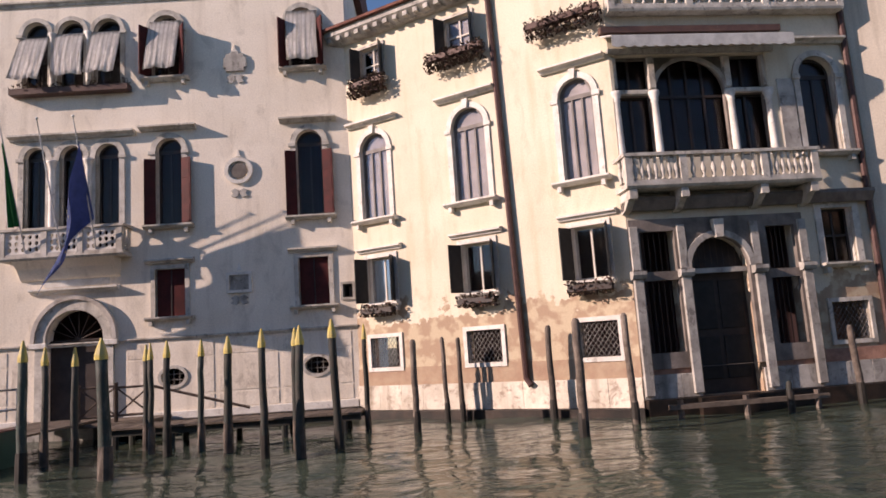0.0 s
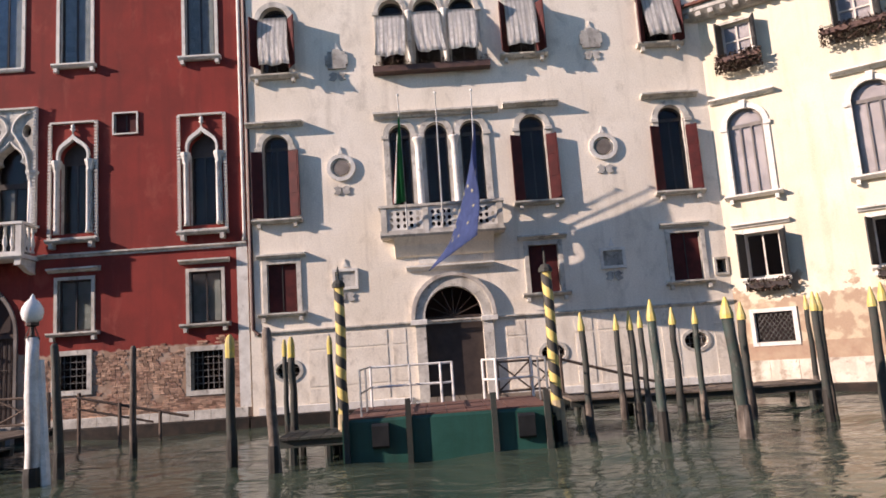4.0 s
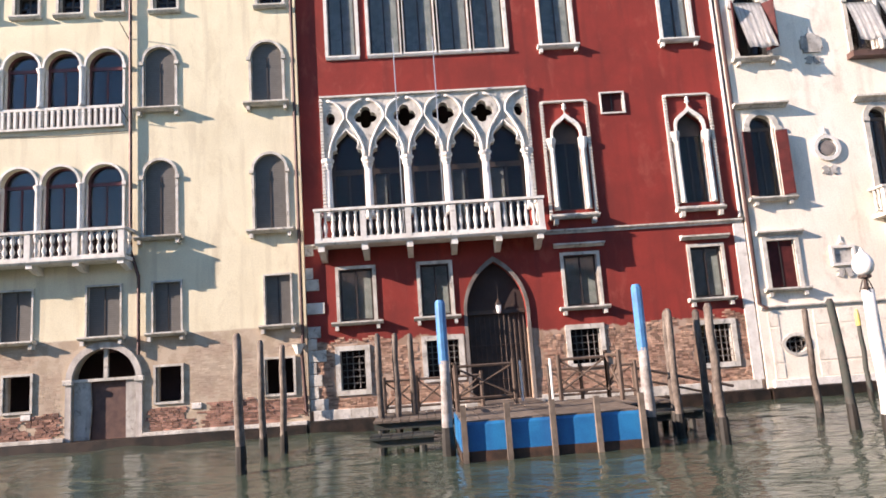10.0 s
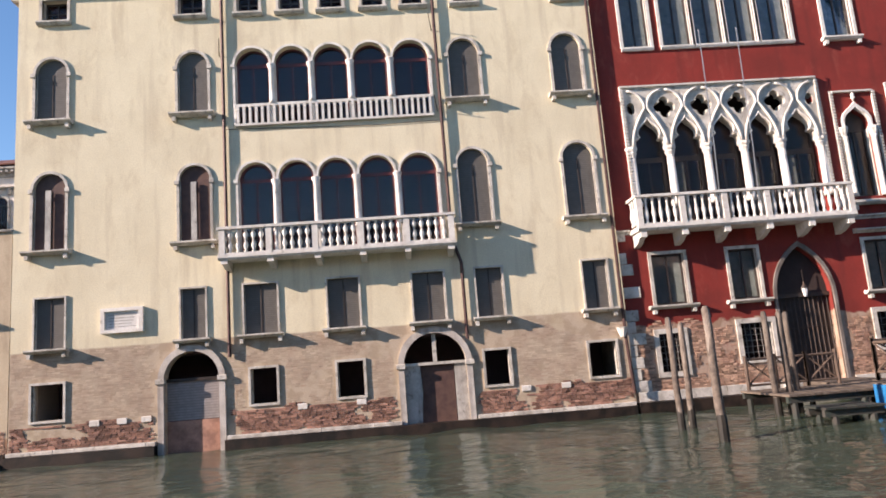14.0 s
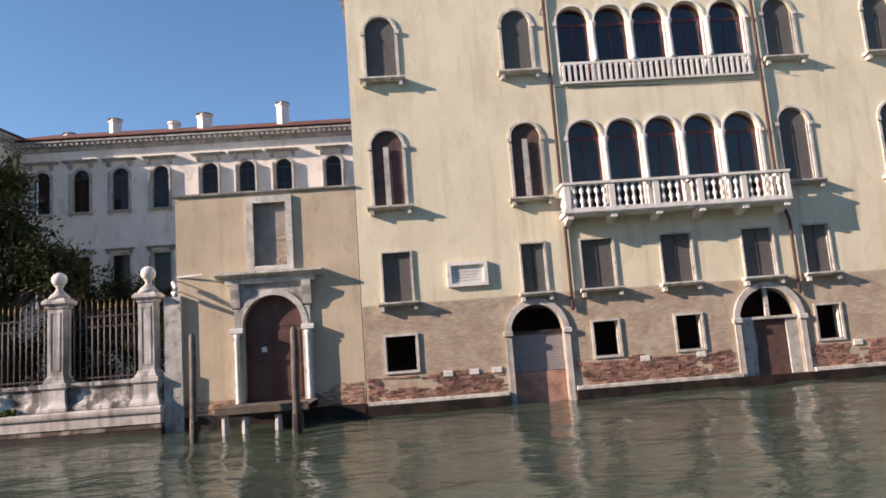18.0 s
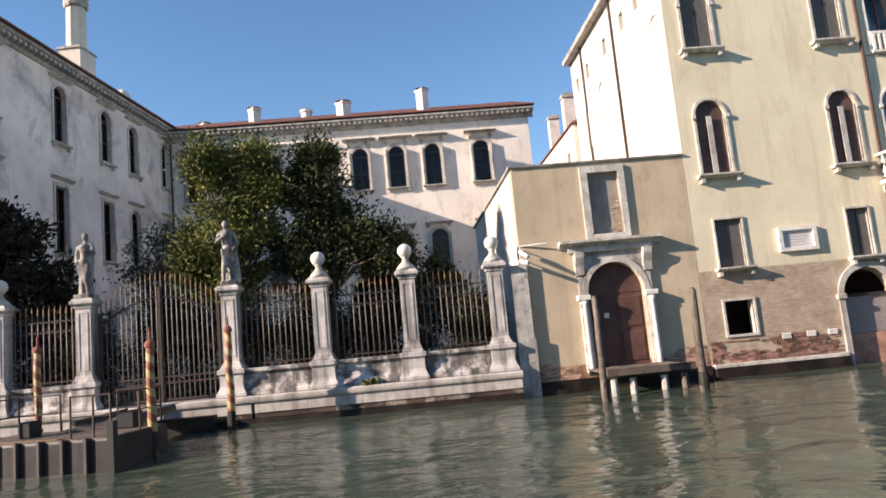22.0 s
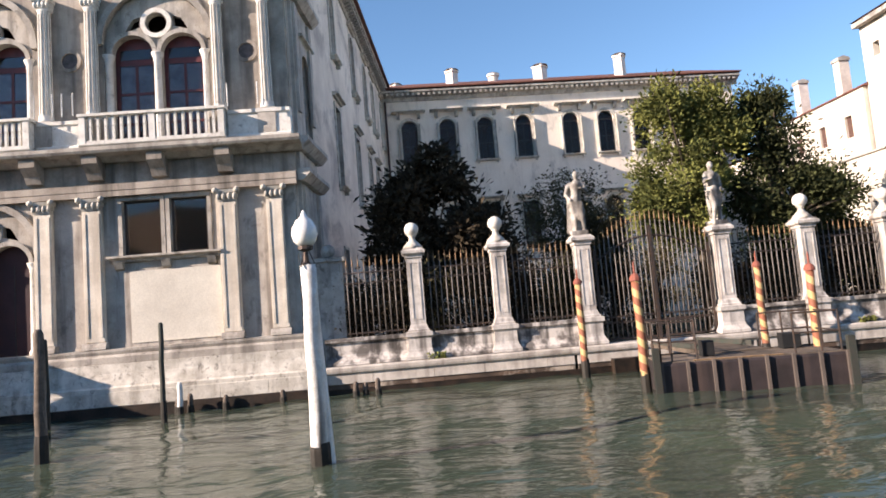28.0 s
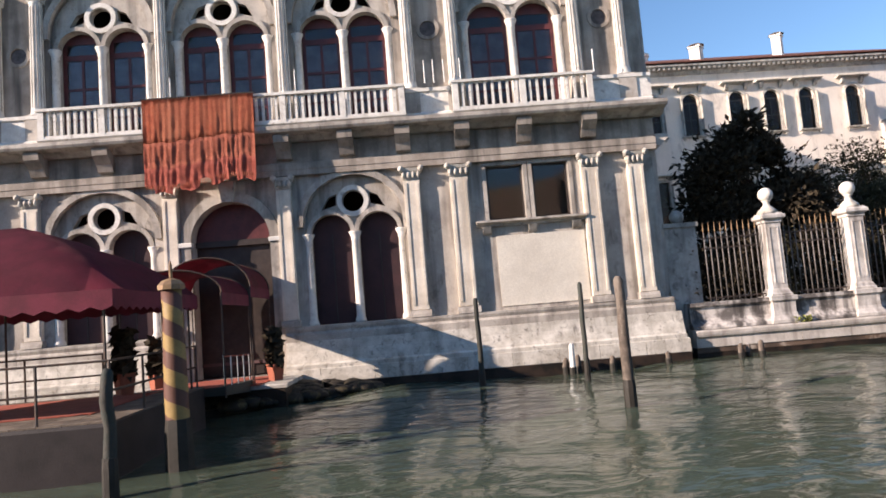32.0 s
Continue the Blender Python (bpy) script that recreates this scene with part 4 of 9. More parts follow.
# balcony: pierced panels
gb = balcony(G, "balcony", -14.95, -10.6, 6.16, 7.14, 0.75, [-14.8, -13.35, -12.1, -10.75], 0, BALUSTER, STONE, ends=True)
for xa, xb in ((-14.7, -13.45), (-13.25, -12.2), (-12.0, -10.85)):
    holes = [shape("oval", xa + 0.1 + i * (xb - xa - 0.1) / 5, xa + 0.1 + i * (xb - xa - 0.1) / 5 + 0.13, z, z + 0.16) for i in range(5) for z in (6.32, 6.54, 6.76)]
    part("pierced_panel", plate(bm_new(), shape("rect", xa, xb, 6.256, 7.046), holes, -0.7, -0.62), STONE_CLEAN, gb)
part("balcony_corbel", strip(bm_new(), -14.5, -11.0, [(0.003, 5.35), (-0.12, 5.4), (-0.35, 5.75), (-0.66, 6.018), (0.003, 6.018)]), GREY_PLASTER, gb)
# columns of the three-light window
for x in (-13.45, -12.13):
    part("column", lathe(bm_new(), [(0.16, 7.1), (0.16, 7.2), (0.12, 7.26), (0.11, 9.4), (0.12, 9.45), (0.17, 9.62), (0.2, 9.66), (0.2, 9.72)], 12, x, -0.07), STONE_CLEAN, G, smooth=True)
for x in (-13.5, -12.17):
    part("column", lathe(bm_new(), [(0.12, 12.55), (0.09, 12.65), (0.085, 14.4), (0.14, 14.58), (0.14, 14.64)], 10, x, -0.07), STONE_CLEAN, G, smooth=True)
# medallions, crosses, plaques
for x, z in ((-16.28, 8.8), (-6.72, 8.95)):
    md = part("medallion", plate(bm_new(), shape("oval", x - 0.52, x + 0.52, z - 0.5, z + 0.5), [shape("oval", x - 0.38, x + 0.38, z - 0.36, z + 0.36)], -0.1, 0.003), STONE_CLEAN, G)
    part("disc", plate(bm_new(), shape("oval", x - 0.3, x + 0.3, z - 0.28, z + 0.28), [], -0.06, 0.003), CASINO_DARK, md, "mottled grey marble disc")
    part("finial", plate(bm_new(), [(x - 0.09, z + 0.52), (x + 0.09, z + 0.52), (x + 0.05, z + 0.62), (x, z + 0.8), (x - 0.05, z + 0.62)], [], -0.06, 0.003), STONE_CLEAN, md)
    for s in (-1, 1):
        part("scroll", plate(bm_new(), [(x + s * 0.02, z - 0.75), (x + s * 0.16, z - 0.66), (x + s * 0.3, z - 0.74), (x + s * 0.22, z - 0.84), (x + s * 0.3, z - 0.95), (x + s * 0.12, z - 1.0), (x + s * 0.03, z - 0.9)][::s], [], -0.05, 0.003), STONE_GREY, md)
for x, z, r in ((-16.25, 12.9, 0.42), (-6.76, 13.1, 0.42), (-16.32, 4.75, 0.45), (-6.8, 4.85, 0.45)):
    if z > 10:
        o = [(r * a, r * b_) for a, b_ in ((-1, -.45), (-1, .45), (-.8, .45), (-.8, .8), (-.35, .8), (-.35, 1), (.35, 1), (.35, .8), (.8, .8), (.8, .45), (1, .45), (1, -.45), (.8, -.45), (.8, -.8), (-.8, -.8), (-.8, -.45))]
        q = part("plaque", plate(bm_new(), [(x + a, z + b_) for a, b_ in o][::-1], [], -0.09, 0.003), STONE_GREY, G)
    else:
        q = part("plaque", plate(bm_new(), shape("rect", x - r, x + r, z - 0.37, z + 0.37), [shape("rect", x - r + 0.1, x + r - 0.1, z - 0.27, z + 0.27)], -0.11, 0.003), STONE_CLEAN, G)
        part("tablet", plate(bm_new(), shape("rect", x - r + 0.1, x + r - 0.1, z - 0.27, z + 0.27), [], -0.03, 0.003), STONE_GREY, q)
    part("finial", plate(bm_new(), [(x - 0.1, z + 0.44), (x + 0.1, z + 0.44), (x + 0.04, z + 0.55), (x, z + 0.72), (x - 0.04, z + 0.55)], [], -0.05, 0.003), STONE_CLEAN, q)
    for s in (-1, 1):
        part("scroll", plate(bm_new(), [(x + s * 0.02, z - 0.5), (x + s * 0.16, z - 0.45), (x + s * 0.32, z - 0.55), (x + s * 0.22, z - 0.62), (x + s * 0.32, z - 0.74), (x + s * 0.12, z - 0.8), (x + s * 0.03, z - 0.68)][::s], [], -0.05, 0.003), STONE_GREY, q)


def tarp(x0, x1, z0, z1, out, mat_, seed):
    """A sun blind: a sheet that hangs out from the window head and sags."""
    rnd = random.Random(seed)
    bm = bm_new()
    nu, nv = 14, 8
    sw = rnd.uniform(-0.12, 0.2)
    g = [[bm.verts.new((x0 + (x1 - x0) * i / nu + sw * (j / nv) ** 2, -0.08 - out * (j / nv) ** 0.85 - 0.035 * math.sin(i * 1.9 + seed) * j / nv, z1 + (z0 - z1) * j / nv + 0.04 * math.sin(i * 0.7 + seed) * j / nv)) for i in range(nu + 1)] for j in range(nv + 1)]
    for j in range(nv):
        for i in range(nu):
            bm.faces.new((g[j][i], g[j][i + 1], g[j + 1][i + 1], g[j + 1][i]))
    bmesh.ops.solidify(bm, geom=bm.faces[:], thickness=0.015)
    return tagged(part("sun_blind", bm, mat_, None, smooth=True), "white striped canvas sun blind hanging from an upper window", "sun blind", "sun blinds of the grey palace")


for i, (a, b_, z0, z1, o) in enumerate(((-19.1, -18.0, 12.6, 14.7, 0.6), (-14.7, -13.6, 12.65, 14.5, 0.65), (-13.4, -12.3, 12.75, 14.6, 0.6), (-12.05, -10.95, 12.8, 14.6, 0.6), (-9.9, -8.75, 12.8, 14.9, 0.6), (-4.8, -3.65, 12.85, 15.0, 0.55))):
    t_ = tarp(a, b_, z0, z1, o, TARP, i)
    t_.location.y = 24.1
for w in (made[13], made[14], made[15]):
    bb = [v.co.x for v in w.data.vertices]
    leaf_shutters(w, min(bb) + 0.2, max(bb) - 0.2, 12.7, 14.6, 0.5, SHUT_RED, 55)
fb = thing("flower_box", "long red-brown flower box under the upper windows", "flower box", (0, 24.1, 0))
part("trough", box(bm_new(), -14.9, -10.6, -0.4, -0.005, 12.2, 12.42), SHUT_BROWN, fb)


def greenery(name, parent, x0, x1, y0, y1, z0, z1, n, material, seed, s=0.09):
    rnd = random.Random(seed)
    v, f = [], []
    for i in range(n):
        c = Vector((rnd.uniform(x0, x1), rnd.uniform(y0, y1), z0 + (z1 - z0) * rnd.random() ** 1.3))
        u = Vector((rnd.gauss(0, 1), rnd.gauss(0, 1), rnd.gauss(0, 1))).normalized()
        w = u.orthogonal().normalized()
        k = len(v)
        v += [c - u * s, c + w * s * 0.45, c + u * s, c - w * s * 0.45]
        f.append((k, k + 1, k + 2, k + 3))
    me = bpy.data.meshes.new(name)
    me.from_pydata([tuple(p) for p in v], [], f)
    me.materials.append(material)
    ob = new(name, me)
    ob.parent = parent
    ob["kind"] = "stuff"
    return ob


greenery("foliage", fb, -14.9, -10.6, -0.42, -0.02, 12.35, 12.65, 500, FLOWER, 3, 0.06)

# ---- yellow palace ----
Y = thing("palace", "yellow plastered palace with peeling lower wall and green shutters", "palace", (-2.75, 24.15, 0), -32.7)
PALE_SASH = mat("cream_sash_paint", (0.6, 0.56, 0.5), (0.48, 0.44, 0.39), 0.6, 4, 30, 0.2)
GREY_SASH = mat("grey_sash_wood", (0.2, 0.18, 0.165), (0.13, 0.12, 0.11), 0.6, 4, 30, 0.2)
BLIND = mat("white_linen_blind", (0.58, 0.57, 0.54), (0.42, 0.41, 0.39), 0.9, 1.2, 30, 0.15)
y_win = []
for a, b_ in ((0.62, 1.82), (4.5, 5.75), (8.32, 9.4)):
    y_win.append(("round", a, b_, 6.72, 9.86, dict(rim=0.18, sill=0.34, sill_over=0.34, hood=0.3, hood_up=0.16, hood_over=0.3, imposts=True, keystone=True, fill="sash", cols=3, rows=1, fill_mat=GREY_SASH, curtain=BLIND, glass=GLASS_CLEAR, deep=0.12, stone=STONE_CLEAN)))
for a, b_ in ((0.7, 1.85), (4.56, 5.72), (8.35, 9.4)):
    y_win.append(("rect", a, b_, 3.74, 5.34, dict(rim=0.14, sill=0.26, sill_over=0.2, hood=0.22, hood_up=0.08, hood_over=0.22, fill="sash", cols=2, rows=1, fill_mat=PALE_SASH, glass=GLASS_CLEAR, stone=STONE_CLEAN)))
for a, b_ in ((0.68, 1.9), (4.55, 5.78), (8.3, 9.48)):
    y_win.append(("rect", a, b_, 1.53, 2.55, dict(rim=0.13, sill=0, fill="lattice", stone=STONE_CLEAN)))
for a, b_ in ((0.85, 1.85), (4.5, 5.55)):
    y_win.append(("rect", a, b_, 11.8, 13.1, dict(rim=0.1, sill=0.2, fill="sash", fill_mat=PALE_SASH, glass=GLASS_CLEAR, deep=0.14, curtain=BLIND)))
wall("wall", Y, (-0.02, 10.0, -1, 13.75), [shape(k, a, b_, c, d) for k, a, b_, c, d, _ in y_win], YELLOW_PLASTER)
ym = [window(Y, k, a, b_, c, d, **kw) for k, a, b_, c, d, kw in y_win]
for w, (k, a, b_, c, d, _) in zip(ym[3:6] + ym[9:], y_win[3:6] + y_win[9:]):
    leaf_shutters(w, a, b_, c + 0.03, d - 0.02, 0.5 if c < 10 else 0.42, SHUT_BLACK, 68)
rooms(Y, 0.3, 9.9, -1, 13.5, 2.0, (3.0, 6.1, 11.3))
blocks(Y, 0.05, 10.0, 0.1, 0.92, 1.1, CREAM_STONE, -0.09, seed=8)
part("tide_band", box(bm_new(), 0.0, 10.05, -0.3, 0.003, -0.6, 0.098), ALGAE, Y, "black-green algae at the tide line")
part("brick_band", box(bm_new(), 0.02, 10.0, -0.02, 0.003, 0.925, 1.5), mat("pink_brick_band", (0.4, 0.3, 0.21), (0.33, 0.22, 0.155), 0.9, 2, 16, 0.5), Y)
yc = part("eaves_cornice", strip(bm_new(), -0.4, 10.3, [(0.003, 13.5), (-0.2, 13.5), (-0.55, 13.75), (-0.55, 13.95), (0.003, 13.95)]), STONE_GREY, Y)
for i in range(24):
    part("modillion", box(bm_new(), -0.3 + i * 0.43, -0.12 + i * 0.43, -0.5, -0.2, 13.55, 13.748), STONE_GREY, yc)
part("roof", strip(bm_new(), -0.5, 10.4, [(-0.7, 13.952), (-0.7, 14.05), (6, 15.8), (6, 13.952)]), ROOF, Y)
part("downpipe", chain(bm_new(), [(6.25, -0.1, 13.6), (6.42, -0.1, 6.0), (6.55, -0.1, 1.0), (6.72, -0.16, 0.8)], 0.1, 8), COPPER, Y, "dark brown metal downpipe")
for i, (a, b_, z) in enumerate(((0.55, 2.1, 11.55), (3.9, 6.1, 11.6), (7.6, 10.0, 11.6), (0.6, 2.0, 3.38), (4.5, 5.9, 3.38), (8.2, 9.6, 3.42))):
    fb = thing("flower_box", "trailing plants in a narrow trough below a window", "flower box", (-2.75, 24.15, 0), -32.7, "flower boxes of the yellow palace")
    part("trough", box(bm_new(), a + 0.05, b_ - 0.05, -0.48, -0.25, z, z + 0.18), SHUT_BROWN if z > 5 else WOOD_DARK, fb)
    greenery("foliage", fb, a, b_, -0.55, -0.2, z - (0.35 if z > 5 else 0.1), z + 0.32, 900 if z > 5 else 260, FLOWER, i, 0.07)
part("rear_wall", box(bm_new(), 0, 10, 6.0, 6.3, -1, 13.7), YELLOW_PLASTER, Y)

# the wing with the three-part window turns away from the corner
S = thing("palace_wing", "yellow palace wing with a stone three-part window and dark water gate", "palace wing", (5.66, 18.75, 0), 5.2)
s_holes = [shape("rect", 0.1, 4.87, 7.1, 10.25), shape("round", 5.85, 7.0, 7.1, 10.1), shape("rect", 0.3, 1.35, 1.52, 5.0), shape("round", 1.7, 3.5, 0.3, 4.75, 3.85), shape("rect", 4.08, 5.0, 1.55, 5.0), shape("rect", 5.92, 6.9, 3.78, 5.4), shape("rect", 5.85, 7.0, 1.55, 2.64)]
wall("wall", S, (0.0, 7.6, -1, 13.0), s_holes, YELLOW_PLASTER)
rooms(S, 0.02, 7.5, -1, 12.9, 2.2, (6.0, 11.5))
part("roof", strip(bm_new(), -0.2, 7.8, [(-0.5, 13.002), (-0.5, 13.15), (6, 15.0), (6, 13.002)]), ROOF, S)
part("side_wall", box(bm_new(), 7.25, 7.6, 0.401, 7, -1, 13), YELLOW_PLASTER, S)
tw = part("window", plate(bm_new(), shape("rect", 0.1, 4.87, 7.1, 10.25), [shape("rect", 0.16, 1.2, 7.14, 9.07), shape("rect", 0.16, 1.2, 9.23, 10.2), shape("round", 1.38, 3.57, 7.14, 10.2, 9.15), shape("rect", 3.76, 4.8, 7.14, 9.07), shape("rect", 3.76, 4.8, 9.23, 10.2)], 0.2, 0.34), CASINO_DARK, S, "stained stone three-part window frame")
for x in (1.29, 3.66, 0.12, 4.86):
    part("column", lathe(bm_new(), [(0.15, 7.1), (0.15, 7.2), (0.11, 7.26), (0.095, 8.82), (0.12, 8.86), (0.1, 8.9), (0.16, 9.05), (0.16, 9.15)], 12, x, 0.06), STONE_CLEAN, tw, smooth=True)
    part("upper_pilaster", soft_box(bm_new(), x - 0.09, x + 0.09, 0.04, 0.199, 9.25, 10.22), STONE, tw)
part("arch_moulding", plate(bm_new(), horseshoe(shape("round", 1.26, 3.69, 9.1, 10.24, 9.15), shape("round", 1.4, 3.55, 9.1, 10.14, 9.15)), [], 0.1, 0.199), STONE_GREY, tw)
for a, b_ in ((0.1, 1.32), (3.63, 4.87)):
    part("transom", soft_box(bm_new(), a, b_, 0.08, 0.199, 9.08, 9.22), STONE, tw)
part("lintel", strip(bm_new(), -0.06, 5.1, [(0.003, 10.27), (-0.1, 10.27), (-0.16, 10.4), (0.003, 10.42)]), STONE_GREY, tw)
p = part("pane", box(bm_new(), 0.12, 4.86, 0.42, 0.43, 7.12, 10.22), GLASS, tw)
p.visible_shadow = False
bm = bm_new()
for x in (0.68, 1.98, 2.48, 2.98, 4.28):
    box(bm, x - 0.035, x + 0.035, 0.36, 0.419, 7.12, 10.2)
for z in (7.16, 9.02):
    box(bm, 0.12, 4.86, 0.36, 0.419, z, z + 0.08)
part("sash", bm, WOOD_DARK, tw)
part("plain_pier", soft_box(bm_new(), 5.12, 5.62, -0.07, 0.003, 7.1, 9.4), STONE_GREY, S)
window(S, "round", 5.85, 7.0, 7.1, 10.1, rim=0.18, sill=0.3, sill_over=0.3, imposts=True, hood=0.3, hood_up=0.2, fill="sash", cols=2, rows=1)
window(S, "rect", 5.92, 6.9, 3.78, 5.4, rim=0.2, sill=0.28, hood=0.0, fill="sash")
window(S, "rect", 5.85, 7.0, 1.55, 2.64, rim=0.12, sill=0, fill="lattice")
# soot, with the shade below the balcony added to the stone's dark tone
gate = part("water_gate", plate(bm_new(), shape("rect", 0.02, 5.25, 1.1, 5.3), [shape("rect", 0.32, 1.33, 1.54, 3.55), shape("rect", 0.32, 1.33, 3.8, 4.95), [(1.72, 1.102), (3.48, 1.102)] + shape("round", 1.72, 3.48, 0.4, 4.72, 3.85)[2:], shape("rect", 4.1, 4.98, 1.57, 3.45), shape("rect", 4.1, 4.98, 3.7, 4.95)], -0.1, 0.05), CASINO_DARK, S, "sooty stone water gate frame, darkened for the balcony's shade")
for x in (1.52, 3.72, 0.12, 5.18):
    part("pilaster", soft_box(bm_new(), x - 0.12, x + 0.12, -0.22, -0.098, 0.4, 3.6), STONE_GREY, gate)
    part("capital", strip(bm_new(), x - 0.2, x + 0.2, [(-0.098, 3.602), (-0.28, 3.62), (-0.34, 3.72), (-0.34, 3.82), (-0.098, 3.84)]), STONE_GREY, gate)
    part("upper_pilaster", soft_box(bm_new(), x - 0.11, x + 0.11, -0.18, -0.098, 3.85, 5.1), STONE_GREY, gate)
part("arch_moulding", plate(bm_new(), horseshoe(shape("round", 1.56, 3.64, 3.84, 4.9, 3.9), shape("round", 1.72, 3.48, 3.84, 4.72, 3.85)), [], -0.18, -0.098), STONE_GREY, gate)
part("keystone", plate(bm_new(), [(2.5, 4.68), (2.7, 4.68), (2.76, 5.2), (2.44, 5.2)], [], -0.3, -0.098), STONE, gate)
part("transom", box(bm_new(), 1.72, 3.48, 0.06, 0.16, 3.7, 3.84), STONE_GREY, gate)
part("door_leaf", box(bm_new(), 1.7, 3.5, 0.33, 0.39, 0.32, 4.74), WOOD_DARK, gate)
for x in (1.85, 2.68):
    part("door_panel", soft_box(bm_new(), x, x + 0.68, 0.3, 0.328, 0.7, 1.9), SHUT_BLACK, gate)
    part("door_panel", soft_box(bm_new(), x, x + 0.68, 0.3, 0.328, 2.1, 3.5), SHUT_BLACK, gate)
bm = bm_new()
for i in range(10):
    tube(bm, (1.78 + i * 0.183, 0.2, 3.84), (1.78 + i * 0.183, 0.2, 4.7 - 0.35 * abs(i - 4.5) / 4.5), 0.015, None, 4)
part("fanlight_grille", bm, IRON, gate)
for a, b_ in ((0.32, 1.33), (4.1, 4.98)):
    bm = bm_new()
    for i in range(1, 6):
        tube(bm, (a + (b_ - a) * i / 6, 0.15, 1.55), (a + (b_ - a) * i / 6, 0.15, 4.95), 0.014, None, 4)
    part("window_grille", bm, IRON, gate)
balcony(S, "balcony", -0.2, 5.55, 6.2, 7.05, 0.85, [-0.08, 1.5, 3.9, 5.42], 7, BALUSTER, STONE, brackets=(0.0, 1.5, 3.85, 5.35), bracket_h=0.6)
# same dark tone: balcony shade is partly in the colour here
part("cornice_under", strip(bm_new(), -0.1, 7.5, [(0.003, 5.55), (-0.2, 5.55), (-0.35, 5.8), (-0.35, 5.9), (0.003, 5.9)]), CASINO_DARK, S)
aw = thing("awning", "grey-white scalloped canvas awning over the balcony", "awning", (5.66, 18.75, 0), 5.2)
part("canvas", strip(bm_new(), -0.2, 5.3, [(-0.02, 10.85), (-0.85, 10.5), (-0.85, 10.47), (-0.02, 10.8)]), AWNING, aw)
va = [(-0.2, 10.48)] + [(-0.2 + 5.5 * i / 68, 10.48 - 0.3 - 0.06 * abs(math.sin(i * math.pi / 4))) for i in range(69)] + [(5.3, 10.48)]
part("valance", plate(bm_new(), va, [], -0.865, -0.852), AWNING, aw)
part("roller_box", box(bm_new(), -0.25, 5.35, -0.25, -0.005, 10.86, 11.05), SHUT_BROWN, aw)
blocks(S, 0.0, 1.65, 0.3, 0.95, 0.9, STONE_GREY, -0.08, seed=2)
blocks(S, 3.55, 7.6, 0.3, 0.95, 0.9, STONE_GREY, -0.08, seed=3)
part("tide_band", box(bm_new(), 0.0, 1.65, -0.28, 0.003, -0.6, 0.298), ALGAE, S)
part("tide_band", box(bm_new(), 3.55, 7.6, -0.28, 0.003, -0.6, 0.298), ALGAE, S)
part("door_step", box(bm_new(), 1.4, 3.8, -0.5, 0.003, -0.6, 0.3), ALGAE, S)
part("brick_panel", box(bm_new(), 0.3, 1.4, -0.03, 0.003, 0.96, 1.32), BRICK_RED, S)
part("brick_panel", box(bm_new(), 3.95, 7.5, -0.03, 0.003, 0.96, 1.32), BRICK_RED, S)
part("mooring_beam", box(bm_new(), 0.2, 4.6, -1.2, -1.05, 0.12, 0.24), WOOD_GREY, S, "low timber beam on posts at the gate")
for x in (0.5, 2.3, 4.3):
    part("beam_post", tube(bm_new(), (x, -1.12, -1.0), (x, -1.12, 0.35), 0.08, None, 7), PILE, S)
balcony(S, "upper_balcony", 0.0, 7.4, 11.6, 12.5, 0.4, [0.1, 2.5, 4.9, 7.3], 6, BALUSTER, STONE)
part("downpipe", chain(bm_new(), [(7.45, -0.1, 12.8), (7.45, -0.1, 0.6)], 0.09, 8), COPPER, S)
far = thing("house", "plain grey-beige house wall beyond the yellow wing", "house", (13.3, 19.45, 0), -12)
wall("wall", far, (0.0, 14, -1, 16), [shape("rect", 1.2, 2.1, 12.0, 13.6), shape("rect", 3.2, 4.1, 7.0, 8.8)], mat("beige_plaster", (0.64, 0.57, 0.47), (0.55, 0.49, 0.4), 0.9, 0.5, 18, 0.25, streak=(0.33, 0.29, 0.23)))
rooms(far, 0.2, 13, -1, 15.8, 2, (5, 10))
part("side_wall", box(bm_new(), 0, 0.4, 0.401, 8, -1, 16), bpy.data.materials["beige_plaster"], far)

# ---- red gothic palace ----
R = thing("palace", "deep red plastered gothic palace with white stone tracery and balcony", "palace", (0, 24.2, 0))
r_win = []
for a, b_ in ((-34.55, -33.35), (-31.68, -30.62), (-26.5, -25.3), (-21.86, -20.72)):
    r_win.append(("rect", a, b_, 3.56, 5.4, dict(rim=0.115, sill=0.26, sill_over=0.3, hood=0.26 if a > -28 else 0.0, hood_up=0.16, hood_over=0.2, fill="sash", cols=2, rows=1, curtain=SHUT_GREEN, glass=GLASS_CLEAR, deep=0.1, stone=STONE)))
for a, b_, c, d in ((-34.62, -33.75, 1.2, 2.55), (-31.6, -30.45, 1.45, 2.7), (-26.5, -25.45, 1.55, 2.75), (-21.85, -20.72, 1.25, 2.6)):
    r_win.append(("rect", a, b_, c, d, dict(rim=0.17, sill=0, fill="grille", stone=STONE)))
r_win.append(("rect", -24.5, -23.68, 10.68, 11.42, dict(rim=0.055, sill=0, fill="shutter", fill_mat=SHUT_RED, stone=STONE_CLEAN)))
r_top = [(-34.55, -33.5), (-33.0, -31.85), (-31.7, -30.55), (-30.4, -29.25), (-29.1, -27.9), (-26.5, -25.35), (-21.85, -20.75)]
r_goth = [(-26.45, -25.45), (-21.8, -20.8)]
r_door = shape("point", -30.1, -27.98, 0.5, 5.35, 3.6)
holes = [shape(k, a, b_, c, d) for k, a, b_, c, d, _ in r_win] + [shape("point", a, b_, 13.42, 17.3, 16.4) for a, b_ in r_top]
